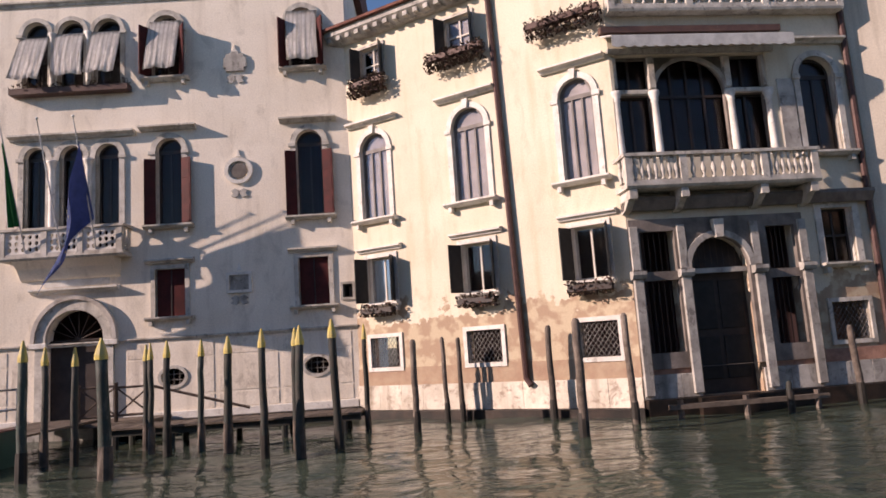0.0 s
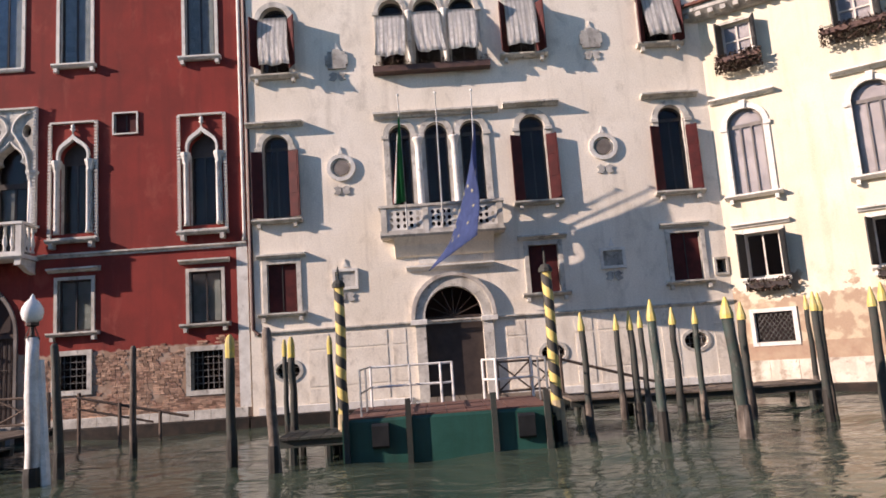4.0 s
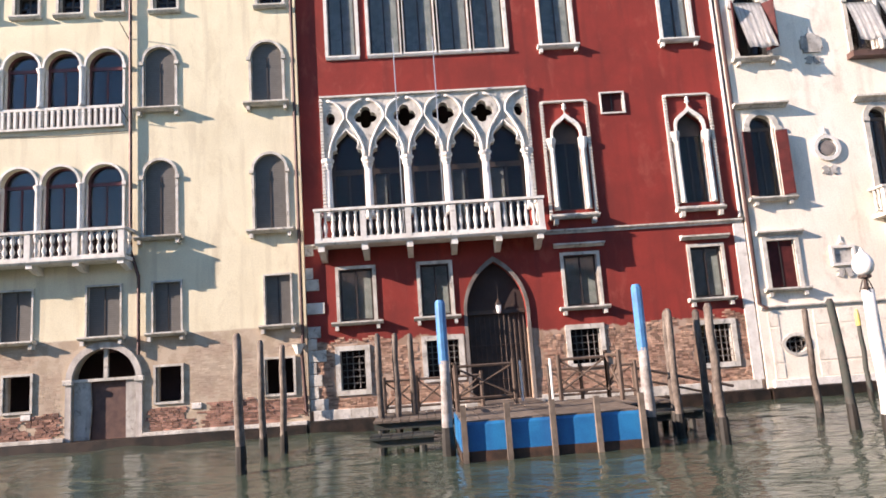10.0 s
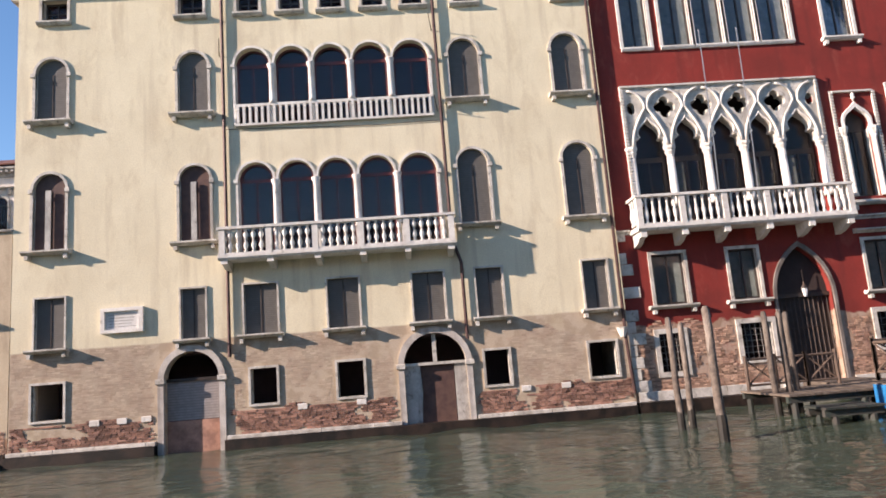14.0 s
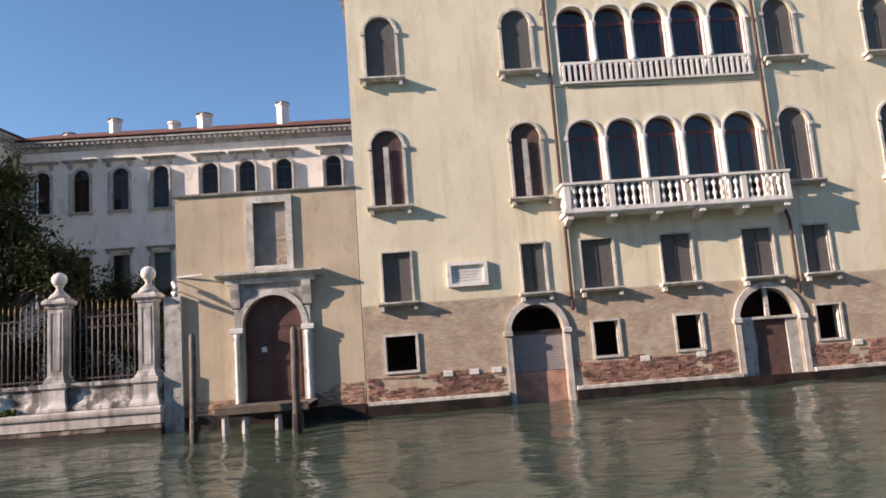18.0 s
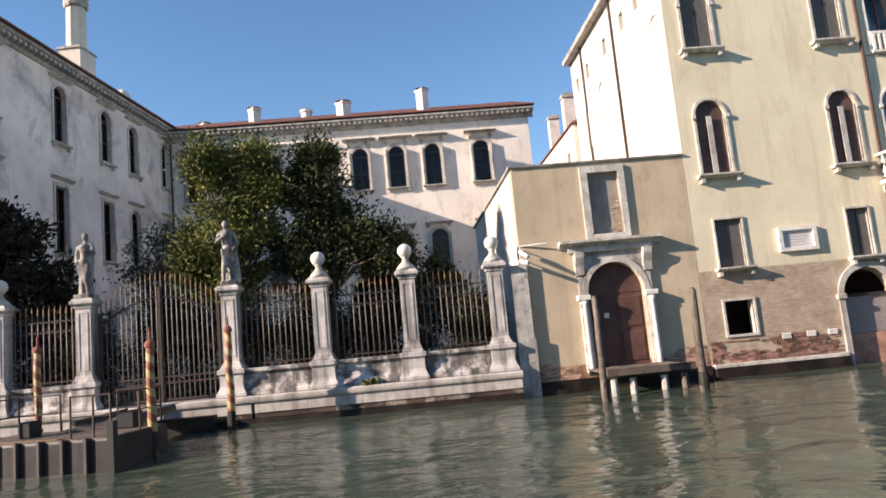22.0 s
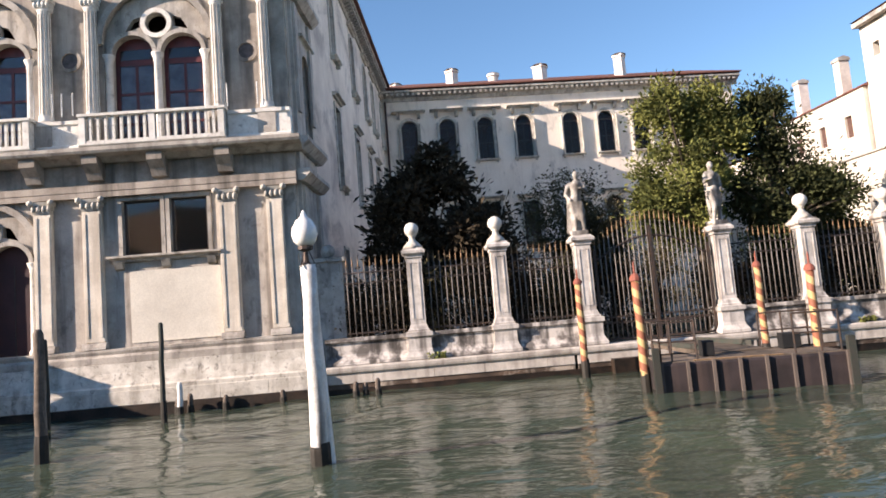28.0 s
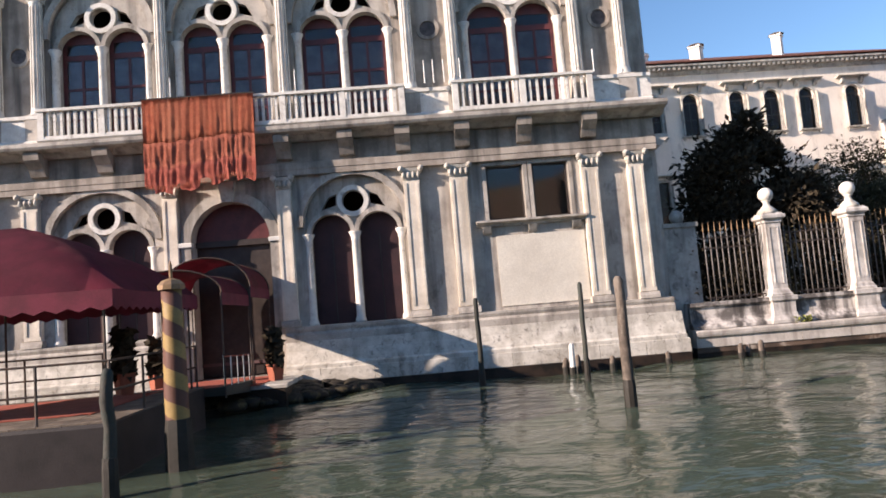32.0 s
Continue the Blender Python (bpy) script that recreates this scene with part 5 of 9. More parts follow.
holes += [shape("keel", a, b_, 7.06, 10.55, 9.75) for a, b_ in r_goth] + [r_door, shape("rect", -34.7, -27.5, 6.3, 11.6)]
wall("wall", R, (-35.72, -19.76, -1, 18.2), holes, RED_PLASTER)
for k, a, b_, c, d, kw in r_win:
    window(R, k, a, b_, c, d, **kw)
for a, b_ in r_top:
    window(R, "point", a, b_, 13.42, 17.3, 16.4, rim=0.12, sill=0.24 if a > -28 else 0.12, sill_over=0.22 if a > -28 else 0.1, fill="sash", cols=2, rows=1, curtain=SHUT_GREEN, glass=GLASS_CLEAR, deep=0.12, brackets=a > -28, stone=STONE_CLEAN)
shell(R, -35.72, -19.76, 14, 18.2, RED_PLASTER)
rooms(R, -35.3, -20.1, -1, 18, 2.4, (3.1, 6.25, 12.6))
# single gothic windows
rope = bpy.data.meshes.new("rope_bead")
bm = box(bm_new(), -0.06, 0.06, -0.125, -0.068, 0, 0.065)
bm.to_mesh(rope)
bm.free()
rope.materials.append(STONE_CLEAN)
for a, b_ in r_goth:
    c = (a + b_) / 2
    w = part("window", plate(bm_new(), shape("rect", c - 0.87, c + 0.87, 6.86, 11.22), [shape("rect", c - 0.8, c + 0.8, 6.93, 11.15)], -0.07, 0.003), STONE_CLEAN, R)
    for i in range(36):
        for x in (c - 0.835, c + 0.835):
            again("rope_bead", rope, w, Matrix.Translation((x, 0, 6.88 + i * 0.12)))
    for i in range(13):
        again("rope_bead", rope, w, Matrix.Translation((c - 0.72 + i * 0.12, 0, 11.15)))
    inner = shape("keel", a, b_, 9.7, 10.55, 9.75)[2:]
    outer = shape("keel", a - 0.075, b_ + 0.075, 9.7, 10.74, 9.75)[2:]
    part("arch_rib", plate(bm_new(), outer + inner[::-1], [], -0.14, 0.05), STONE_CLEAN, w)
    part("finial", lathe(bm_new(), [(0.03, 10.7), (0.04, 10.84), (0.1, 10.9), (0.05, 10.96), (0.08, 11.03), (0.02, 11.12)], 8, c, -0.1), STONE_CLEAN, w, smooth=True)
    for s_, x in ((-1, a - 0.1), (1, b_ + 0.1)):
        part("jamb", soft_box(bm_new(), x - 0.095, x + 0.095, -0.09, 0.05, 7.06, 9.55), STONE, w)
        part("column", lathe(bm_new(), [(0.11, 7.06), (0.08, 7.2), (0.075, 9.3), (0.1, 9.36)], 8, x - s_ * 0.03, -0.12), STONE_CLEAN, w, smooth=True)
        part("capital", lathe(bm_new(), [(0.12, 9.36), (0.12, 9.42), (0.17, 9.6), (0.19, 9.66), (0.19, 9.75)], 8, x, -0.06), STONE_CLEAN, w)
    bm = strip(bm_new(), c - 0.9, c + 0.9, [(0.003, 6.72), (-0.22, 6.72), (-0.3, 6.8), (-0.3, 6.86), (0.003, 6.86)])
    for x in (c - 0.7, c + 0.7):
        box(bm, x - 0.07, x + 0.07, -0.25, 0.003, 6.52, 6.718)
    part("sill", bm, STONE, w)
    for xa in (a + 0.001, b_ - 0.022):
        part("reveal", box(bm_new(), xa, xa + 0.021, 0.052, 0.247, 7.07, 9.7), STONE, w)
    part("sash", plate(bm_new(), shape("keel", a + .003, b_ - .003, 7.065, 10.54, 9.75), sash_holes(a + 0.03, b_ - 0.03, 7.1, 9.7, 2, 1, 0.055), 0.25, 0.3), WOOD_DARK, w)
    p = part("pane", box(bm_new(), a, b_, 0.27, 0.28, 7.07, 9.75), GLASS, w)
    p.visible_shadow = False
# the five-light tracery
cols = [-34.76, -33.3, -31.87, -30.44, -29.0, -27.45]


def quatrefoil(x, z, reach, r):
    """Four round lobes that stand up, down and to the sides."""
    pts = []
    for i in range(48):
        a = 2 * math.pi * i / 48
        off = (a + math.pi / 4) % (math.pi / 2) - math.pi / 4
        rr = reach * math.cos(off) + math.sqrt(r * r - (reach * math.sin(off)) ** 2)
        pts.append((x + rr * math.cos(a), z + rr * math.sin(a)))
    return pts


heads = []
for k in range(5):
    xa, half_ = cols[k] + 0.14, (cols[k + 1] - cols[k]) / 2 - 0.14
    heads += [(xa + half_ * (1 - x), 9.4 + 1.12 * z) for x, z in OGEE] + [(cols[k + 1] - 0.14 - half_ * (1 - x), 9.4 + 1.12 * z) for x, z in OGEE[-2::-1]]
outline = [(-34.86, 11.77), (-34.86, 9.4), *heads, (-27.36, 9.4), (-27.36, 11.77)]
lo = part("tracery", plate(bm_new(), outline[::-1], [quatrefoil(x, 10.99, 0.225, 0.19) for x in cols[1:5]] + [shape("oval", -34.74, -34.42, 10.74, 11.22), shape("oval", -27.8, -27.48, 10.74, 11.22)], -0.06, 0.3), STONE, R, "grey-white gothic stone tracery with quatrefoils")
for k, x in enumerate(cols):
    for s in (-1, 1):
        if 0 <= k + (s > 0) - 1 < 5:
            low = [(x + s * (0.08 + 0.6 * (i / 10) ** 1.5), -0.1, 9.5 + 1.45 * (i / 10) ** 0.85) for i in range(11)]
            high = [(x + s * 0.68 * math.cos(q), -0.1, 10.99 + 0.68 * math.sin(q)) for q in (math.pi / 2 * i / 8 * 0.93 for i in range(9))]
            part("rib", chain(bm_new(), low + high, 0.052, 6), STONE_CLEAN, lo, smooth=True)
            part("head_rib", chain(bm_new(), [(x + s * (0.16 + (cols[1] - cols[0] - 0.3) / 2 * (1 - px) + 0.0), -0.07, 9.44 + 1.16 * pz) for px, pz in OGEE], 0.035, 5), STONE_CLEAN, lo)
    part("column", lathe(bm_new(), [(0.19, 7.2), (0.19, 7.35), (0.15, 7.42), (0.135, 9.05)], 12, x, 0.0), STONE_CLEAN, lo, smooth=True)
    part("capital", lathe(bm_new(), [(0.15, 9.052), (0.14, 9.1), (0.2, 9.24), (0.17, 9.28), (0.24, 9.38), (0.24, 9.46)], 8, x, 0.0), STONE_CLEAN, lo)
bm = plate(bm_new(), horseshoe(shape("rect", -34.95, -27.27, 7.2, 11.87), shape("rect", -34.86, -27.36, 7.2, 11.78)), [], -0.1, 0.003)
part("border", bm, STONE_CLEAN, lo)
for i in range(62):
    again("rope_bead", rope, lo, Matrix.Translation((-34.9 + i * 0.1235, -0.035, 11.79)))
for i in range(36):
    for x in (-34.905, -27.315):
        again("rope_bead", rope, lo, Matrix.Translation((x, -0.035, 7.3 + i * 0.124)))
for k in range(5):
    a, b_ = cols[k] + 0.12, cols[k + 1] - 0.12
    sw = part("sash", plate(bm_new(), shape("rect", a, b_, 6.32, 10.7), sash_holes(a + 0.03, b_ - 0.03, 6.4, 9.0, 2, 1, 0.07) + sash_holes(a + 0.03, b_ - 0.03, 9.06, 10.65, 1, 1, 0.07), 0.3, 0.36), WOOD_DARK, lo)
    p = part("pane", box(bm_new(), a, b_, 0.325, 0.335, 6.35, 10.68), GLASS, lo)
    p.visible_shadow = False
    if k in (1, 3, 4):
        part("curtain", box(bm_new(), a + 0.05, (a + b_) / 2 - 0.1, 0.4, 0.42, 6.4, 9.0), SHUT_GREEN, lo)
balcony(R, "balcony", -35.2, -27.2, 6.32, 7.44, 1.0, [-35.08, -33.52, -31.96, -30.4, -28.85, -27.32], 5, BALUSTER, STONE_CLEAN, brackets=(-35.0, -33.5, -31.95, -30.4, -28.85, -27.4), bracket_h=0.48, slab=0.16)
cornice("string_course", R, -35.7, -35.22, 6.2, 0.16, 0.14, STONE)
cornice("string_course", R, -27.18, -19.8, 6.2, 0.16, 0.14, STONE)
# pointed water door
dr = part("door", plate(bm_new(), shape("point", -30.21, -27.87, 0.4, 5.54, 3.6), [shape("point", -30.1, -27.98, 0.402, 5.35, 3.6)], -0.08, 0.05), CASINO_DARK, R)
part("door_leaf", box(bm_new(), -30.09, -27.99, 0.36, 0.42, 0.5, 3.55), WOOD_DARK, dr)
part("transom", box(bm_new(), -30.1, -27.98, 0.2, 0.34, 3.5, 3.64), IRON, dr)
bm = bm_new()
for i in range(12):
    tube(bm, (-30.0 + i * 0.175, 0.27, 0.55), (-30.0 + i * 0.175, 0.27, 3.5), 0.016, None, 5)
for z in (1.2, 2.4):
    tube(bm, (-30.08, 0.27, z), (-28.0, 0.27, z), 0.016, None, 5)
part("gate_grille", bm, IRON, dr)
part("tympanum_lining", plate(bm_new(), shape("point", -30.09, -27.99, 3.64, 5.34, 3.66), [], 0.3, 0.36), mat("dark_tympanum_boards", (0.05, 0.036, 0.033), rough=0.9), dr)
part("door_step", box(bm_new(), -30.4, -27.7, -0.6, 0.003, -0.5, 0.48), STONE_GREY, R)
lt = thing("hanging_lantern", "white glass lantern hanging in the pointed water door", "lantern", (-28.95, 24.3, 0))
part("globe", lathe(bm_new(), [(0.04, 3.5), (0.07, 3.55), (0.1, 3.74), (0.1, 3.8), (0.03, 3.92)], 6), MILK, lt)
part("cap", lathe(bm_new(), [(0.13, 3.8), (0.11, 3.86), (0.03, 3.97), (0.02, 4.05)], 6), IRON, lt)
part("chain", chain(bm_new(), [(0, 0, 3.95), (0, 0, 4.5)], 0.012, 4), IRON, lt)
sk = [(a - 0.2, b_ + 0.2, c - 0.2, d + 0.2) for k, a, b_, c, d, _ in r_win] + [(-30.35, -27.75, -1, 5.7)]
bricks("brickwork", R, -35.6, -19.9, 0.58, 3.7, 0.18, 0.066, BRICK_MIX, sk, lambda x, z: z < 2.8 + 0.55 * noise.noise((x * 0.6, 0.3, 3)) + 0.35 * noise.noise((x * 2.2, z * 1.5, 5)) and noise.noise((x * 1.1, z * 1.4, 9)) + 0.5 * noise.noise((x * 3.5, z * 4, 1)) > -0.38, 11, 0.018, 0.45)
blocks(R, -35.6, -30.4, 0.242, 0.58, 0.75, STONE, -0.08, seed=31)
blocks(R, -27.7, -19.9, 0.242, 0.58, 0.75, STONE, -0.08, seed=32)
part("tide_band", box(bm_new(), -35.7, -19.8, -0.38, 0.003, -0.6, 0.24), ALGAE, R, "black-green algae at the tide line")
# stone quoins and pale pilaster strip at the corners
for i in range(14):
    z = 0.57 + i * 0.415
    w_ = (0.62, 0.3, 0.45, 0.26)[i % 4]
    if i in (7, 9, 12):
        continue
    part("quoin", soft_box(bm_new(), -35.71, -35.71 + w_, -0.045, 0.003, z, z + 0.4), STONE if i % 3 else STONE_GREY, R)
part("corner_strip", box(bm_new(), -20.16, -19.78, -0.06, 0.003, 0.57, 6.18), STONE_CLEAN, R)
part("corner_shaft", lathe(bm_new(), [(0.09, 6.4), (0.06, 6.6), (0.06, 17.8)], 8, -19.86, -0.06), STONE_CLEAN, R, smooth=True)
part("downpipe", chain(bm_new(), [(-19.62, -0.12, 17.5), (-19.62, -0.12, 3.2), (-19.4, -0.2, 3.0)], 0.07, 8), COPPER, R)
for x, lab in ((-32.12, 0), (-30.7, 0)):
    fp = tagged(part("flagpole", chain(bm_new(), [(x, 23.32, 6.32), (x, 23.1, 9.0), (x, 23.0, 13.4)], 0.02, 6), STEEL), "thin bare metal flagpole fixed to the stone balcony", "flagpole", "bare flagpoles")
    part("finial", ball(bm_new(), (x, 23.0, 13.42), 0.035), STEEL, fp)

# ---- cream palace ----
C = thing("palace", "cream plastered palace with arched windows and bare brick foot", "palace", (0, 24.1, 0))
c_win = []
for a, b_ in ((-56.28, -55.18), (-51.25, -50.18), (-41.3, -40.18), (-37.4, -36.28)):
    mid = a > -45
    c_win.append(("round", a, b_, 7.0, 9.78, dict(rim=0.095, sill=0.34, sill_over=0.26, imposts=True, fill="shutter", fill_mat=SHUT_GREY if mid else SHUT_BROWN)))
    c_win.append(("round", a, b_, 11.72, 14.1, dict(rim=0.095, sill=0.34, sill_over=0.26, imposts=True, fill="shutter", fill_mat=SHUT_GREY)))
for a, b_ in ((-56.15, -55.16), (-51.25, -50.42), (-49.1, -47.96), (-46.22, -45.12), (-43.24, -42.12), (-40.98, -40.04), (-37.12, -36.24)):
    c_win.append(("rect", a, b_, 3.62, 5.35, dict(rim=0.065, sill=0.34, sill_over=0.2, fill="shutter", fill_mat=SHUT_GREY)))
for a, b_ in ((-56.2, -55.16), (-48.95, -48.07), (-46.0, -45.1), (-40.9, -40.04), (-37.2, -36.23)):
    c_win.append(("rect", a, b_, 1.26, 2.44, dict(rim=0.08, sill=0, fill="none")))
five = [(-49.18, -47.95), (-47.75, -46.5), (-46.33, -45.07), (-44.87, -43.6), (-43.38, -42.05)]
for z0, z1 in ((7.0, 9.75), (11.2, 14.15)):
    for a, b_ in five:
        c_win.append(("round", a, b_, z0 if z0 > 8 else 6.25, z1, dict(rim=0.085, sill=0, imposts=True, fill="sash", cols=2, rows=1, fill_mat=WOOD_WINE, stone=STONE_CLEAN, glass=GLASS_CLEAR)))
att = [(-56.1, -55.2), (-51.2, -50.3), (-49.05, -48.25), (-47.5, -46.7), (-45.98, -45.15), (-44.4, -43.6), (-42.9, -42.1), (-40.95, -40.1), (-37.1, -36.2)]
for a, b_ in att:
    c_win.append(("rect", a, b_, 15.55, 16.4, dict(rim=0.1, sill=0.2, sill_over=0.15, fill="sash", brackets=False)))
c_holes = [shape(k, a, b_, c, d) for k, a, b_, c, d, _ in c_win] + [shape("round", -51.85, -50.0, -0.9, 3.2), shape("round", -43.72, -41.55, 0.1, 3.22)]
wall("wall", C, (-56.95, -35.73, -1, 16.7), c_holes, CREAM_PLASTER)
for k, a, b_, c, d, kw in c_win:
    w = window(C, k, a, b_, c, d, **kw)
    if kw["fill"] == "shutter" and kw["fill_mat"] is SHUT_BROWN:
        part("ajar_leaf", box(bm_new(), (a + b_) / 2 - 0.14, (a + b_) / 2 + 0.05, -0.02, 0.02, c + 0.05, d - 0.6), STONE_GREY, w)
rooms(C, -56.5, -36, -1, 16.6, 2.4, (3.2, 6.2, 11.1, 15.2))
part("side_wall", box(bm_new(), -36.08, -35.73, 0.401, 13, -1, 16.7), CREAM_PLASTER, C)
bm = bm_new()
base = [bm.verts.new(v) for v in ((-57.2, -0.45, 17.05), (-35.5, -0.45, 17.05), (-35.5, 13.3, 17.05), (-57.2, 13.3, 17.05))]
ridge = [bm.verts.new(v) for v in ((-50.5, 6.3, 19.0), (-42.0, 6.3, 19.0))]
for q in ((base[0], base[1], ridge[1], ridge[0]), (base[1], base[2], ridge[1]), (base[2], base[3], ridge[0], ridge[1]), (base[3], base[0], ridge[0]), (base[3], base[2], base[1], base[0])):
    bm.faces.new(q)
part("roof", bm, ROOF, C)
# sunlit side towards the garden
side = part("garden_side_wall", plate(bm_new(), shape("rect", 0.4, 12.9, -1, 16.6), [shape("round", 0.55, 1.3, 11.5, 13.6), shape("round", 7.6, 8.5, 11.6, 13.7), shape("round", 10.4, 11.2, 11.2, 13.3)] + [shape("rect", x, x + 0.5, 14.6, 15.4) for x in (2.2, 4.0, 6.6, 9.6, 11.6)], 0.0, 0.4), WHITE_SIDE, C)
side.matrix_basis = Matrix.Translation((-56.95, 0, 0)) @ Matrix.Rotation(radians(90), 4, "Z") @ Matrix.Diagonal((1, -1, 1, 1))
for a, b_, c, d in ((0.5, 1.35, 11.4, 13.7), (7.55, 8.55, 11.5, 13.8), (10.35, 11.25, 11.1, 13.4)):
    part("side_shutter", box(bm_new(), -56.86, -56.6, a, b_, c, d), WHITE_PAINT, C)
part("side_cornice", box(bm_new(), -57.35, -56.5, 0.2, 13.0, 16.6, 16.85), STONE_GREY, C)
part("rear_wall", box(bm_new(), -56.5, -35.75, 12.92, 13.2, -1, 16.6), WHITE_SIDE, C)
for y, z0 in ((5.4, 9.0), (10.5, 9.0)):
    part("downpipe", chain(bm_new(), [(-57.03, y, 16.6), (-57.03, y, z0)], 0.05, 6), IRON, C)
cornice("eaves_cornice", C, -57.1, -35.7, 16.7, 0.34, 0.45, STONE)
balcony(C, "balcony", -49.75, -41.62, 6.28, 7.28, 0.85, [-49.6, -48.02, -46.45, -44.88, -43.3, -41.75], 5, DOUBLE_BALUSTER, STONE_CLEAN, brackets=(-49.55, -48.0, -46.4, -44.85, -43.3, -41.8), bracket_h=0.3)
rl = part("window_rail", box(bm_new(), -49.2, -42.0, -0.14, -0.02, 11.84, 11.94), STONE_CLEAN, C)
part("base_rail", box(bm_new(), -49.2, -42.0, -0.14, -0.02, 11.12, 11.2), STONE_CLEAN, rl)
bm = box(bm_new(), -0.045, 0.045, -0.06, 0.06, 0, 0.636)
me = bpy.data.meshes.new("slat")
bm.to_mesh(me)
bm.free()
me.materials.append(STONE_CLEAN)
for i in range(33):
    again("slat", me, rl, Matrix.Translation((-49.1 + i * 0.2185, -0.08, 11.202)))
for a, b_ in zip(five, five[1:]):
    for z0, z1 in ((7.2, 9.05), (11.95, 13.45)):
        x = (a[1] + b_[0]) / 2
        part("column", lathe(bm_new(), [(0.15, z0), (0.11, z0 + 0.12), (0.1, z1 - 0.2), (0.16, z1 - 0.04), (0.17, z1)], 10, x, -0.05), STONE_CLEAN, C, smooth=True)
for x, z in ((-49.75, 13.9), (-41.85, 14.5), (-41.85, 11.3)):
    part("flag_bracket", tube(bm_new(), (x, 0.003, z), (x - 0.12 if x > -45 else x + 0.15, -0.55, z + 0.42), 0.02, 0.014, 5), IRON, C)
part("cable", chain(bm_new(), [(-49.55, -0.04, 11.05), (-47.0, -0.03, 10.98), (-44.0, -0.03, 10.9), (-41.8, -0.04, 10.95)], 0.012, 4), IRON, C)
# water gates
for a, b_, z0, zs in ((-51.85, -50.0, -0.9, 2.27), (-43.72, -41.55, 0.1, 2.14)):
    dr = part("door", plate(bm_new(), shape("round", a - 0.2, b_ + 0.2, z0, 3.42, zs), [shape("round", a, b_, z0 + 0.002, 3.2, None)], -0.09, 0.05), GARDEN_STONE, C)
    for x in (a - 0.26, b_ - 0.04):
        part("impost", soft_box(bm_new(), x, x + 0.3, -0.15, 0.003, zs - 0.12, zs + 0.06), STONE, dr)
    if z0 < 0:
        part("roller_shutter", box(bm_new(), a + 0.003, b_ - 0.003, 0.28, 0.33, 0.9, 2.2), banded("pale_roller_shutter", (0.3, 0.275, 0.27), (0.2, 0.185, 0.18), 0.09, "Z", cut=0.75), dr)
        part("door_leaf", box(bm_new(), a + 0.003, b_ - 0.003, 0.26, 0.33, -0.5, 0.88), BRICK_RED, dr)
        part("transom", box(bm_new(), a + 0.003, b_ - 0.003, 0.2, 0.34, 2.2, 2.3), WOOD_DARK, dr)
    else:
        part("transom", box(bm_new(), a + 0.003, b_ - 0.003, 0.05, 0.16, 2.1, 2.2), STONE, dr)
        part("mullion", box(bm_new(), -42.7, -42.56, 0.05, 0.16, 2.202, 3.18), STONE, dr)
        part("side_panel", plate(bm_new(), [(a + .003, 0.12), (a + 0.52, 0.12), (a + 0.6, 1.2), (a + 0.55, 2.098), (a + .003, 2.098)], [], 0.12, 0.2), STONE_GREY, dr)
        part("side_panel", plate(bm_new(), shape("rect", b_ - 0.42, b_ - .003, 0.12, 2.098), [], 0.12, 0.2), STONE_GREY, dr)
        part("door_leaf", box(bm_new(), -43.15, -42.0, 0.22, 0.28, 0.12, 2.098), SHUT_BROWN, dr)
sk = [(a - 0.15, b_ + 0.15, c - 0.15, d + 0.15) for k, a, b_, c, d, _ in c_win] + [(-52.15, -49.7, -1, 3.45), (-44.0, -41.3, -1, 3.45)]
bricks("faded_brickwork", C, -56.9, -35.8, 1.15, 3.5, 0.21, 0.066, BRICK_TAN, sk, lambda x, z: noise.noise((x * 0.35, z * 0.7, 4)) + 0.45 * noise.noise((x * 2.3, z * 3, 8)) > (-0.34 if x < -44 else -0.05) + (z - 2.3) * 0.24, 21, 0.004)
bricks("red_brickwork", C, -56.9, -35.8, 0.31, 1.4, 0.21, 0.07, BRICK_RED, sk, lambda x, z: z < 1.14 + 0.3 * noise.noise((x * 0.7, z, 2)) and noise.noise((x * 0.9, z * 1.8, 7)) + 0.4 * noise.noise((x * 3.1, z * 4, 3)) > -0.3, 22, 0.026)
for i, x in enumerate((-54.3, -53.4, -47.4, -45.4, -39.7, -38.3, -52.6)):
    part("stone_block", soft_box(bm_new(), x, x + 0.32, -0.05, 0.003, 0.95, 1.15), STONE_CLEAN, C)
for a, b_, k in ((-56.9, -52.1, 1), (-49.75, -43.9, 2), (-41.3, -35.8, 3)):
    blocks(C, a, b_, 0.17, 0.3, 1.6, STONE, -0.22, "plinth_stone", 40 + k)
part("tide_band", box(bm_new(), -56.9, -52.1, -0.3, 0.003, -0.6, 0.168), ALGAE, C, "black-green algae at the tide line")
part("tide_band", box(bm_new(), -49.8, -35.8, -0.3, 0.003, -0.6, 0.168), ALGAE, C, "black-green algae at the tide line")
sg = tagged(part("wall_plaque", plate(bm_new(), shape("rect", -53.92, -52.5, 4.0, 4.86), [shape("rect", -53.78, -52.64, 4.12, 4.74)], -0.14, 0.003), STONE_CLEAN, None), "white stone plaque with a moulded edge on the cream wall", "plaque")
sg.location.y = 24.1
part("tablet", plate(bm_new(), shape("rect", -53.78, -52.64, 4.12, 4.74), [], -0.05, 0.003), SLATE_SIGN, sg)
bm = bm_new()
for j in range(5):
    box(bm, -53.68 + 0.04 * (j % 2), -52.75 - 0.05 * ((j * 3) % 4), -0.054, -0.048, 4.2 + j * 0.1, 4.225 + j * 0.1)
part("worn_lines", bm, STONE_GREY, sg)
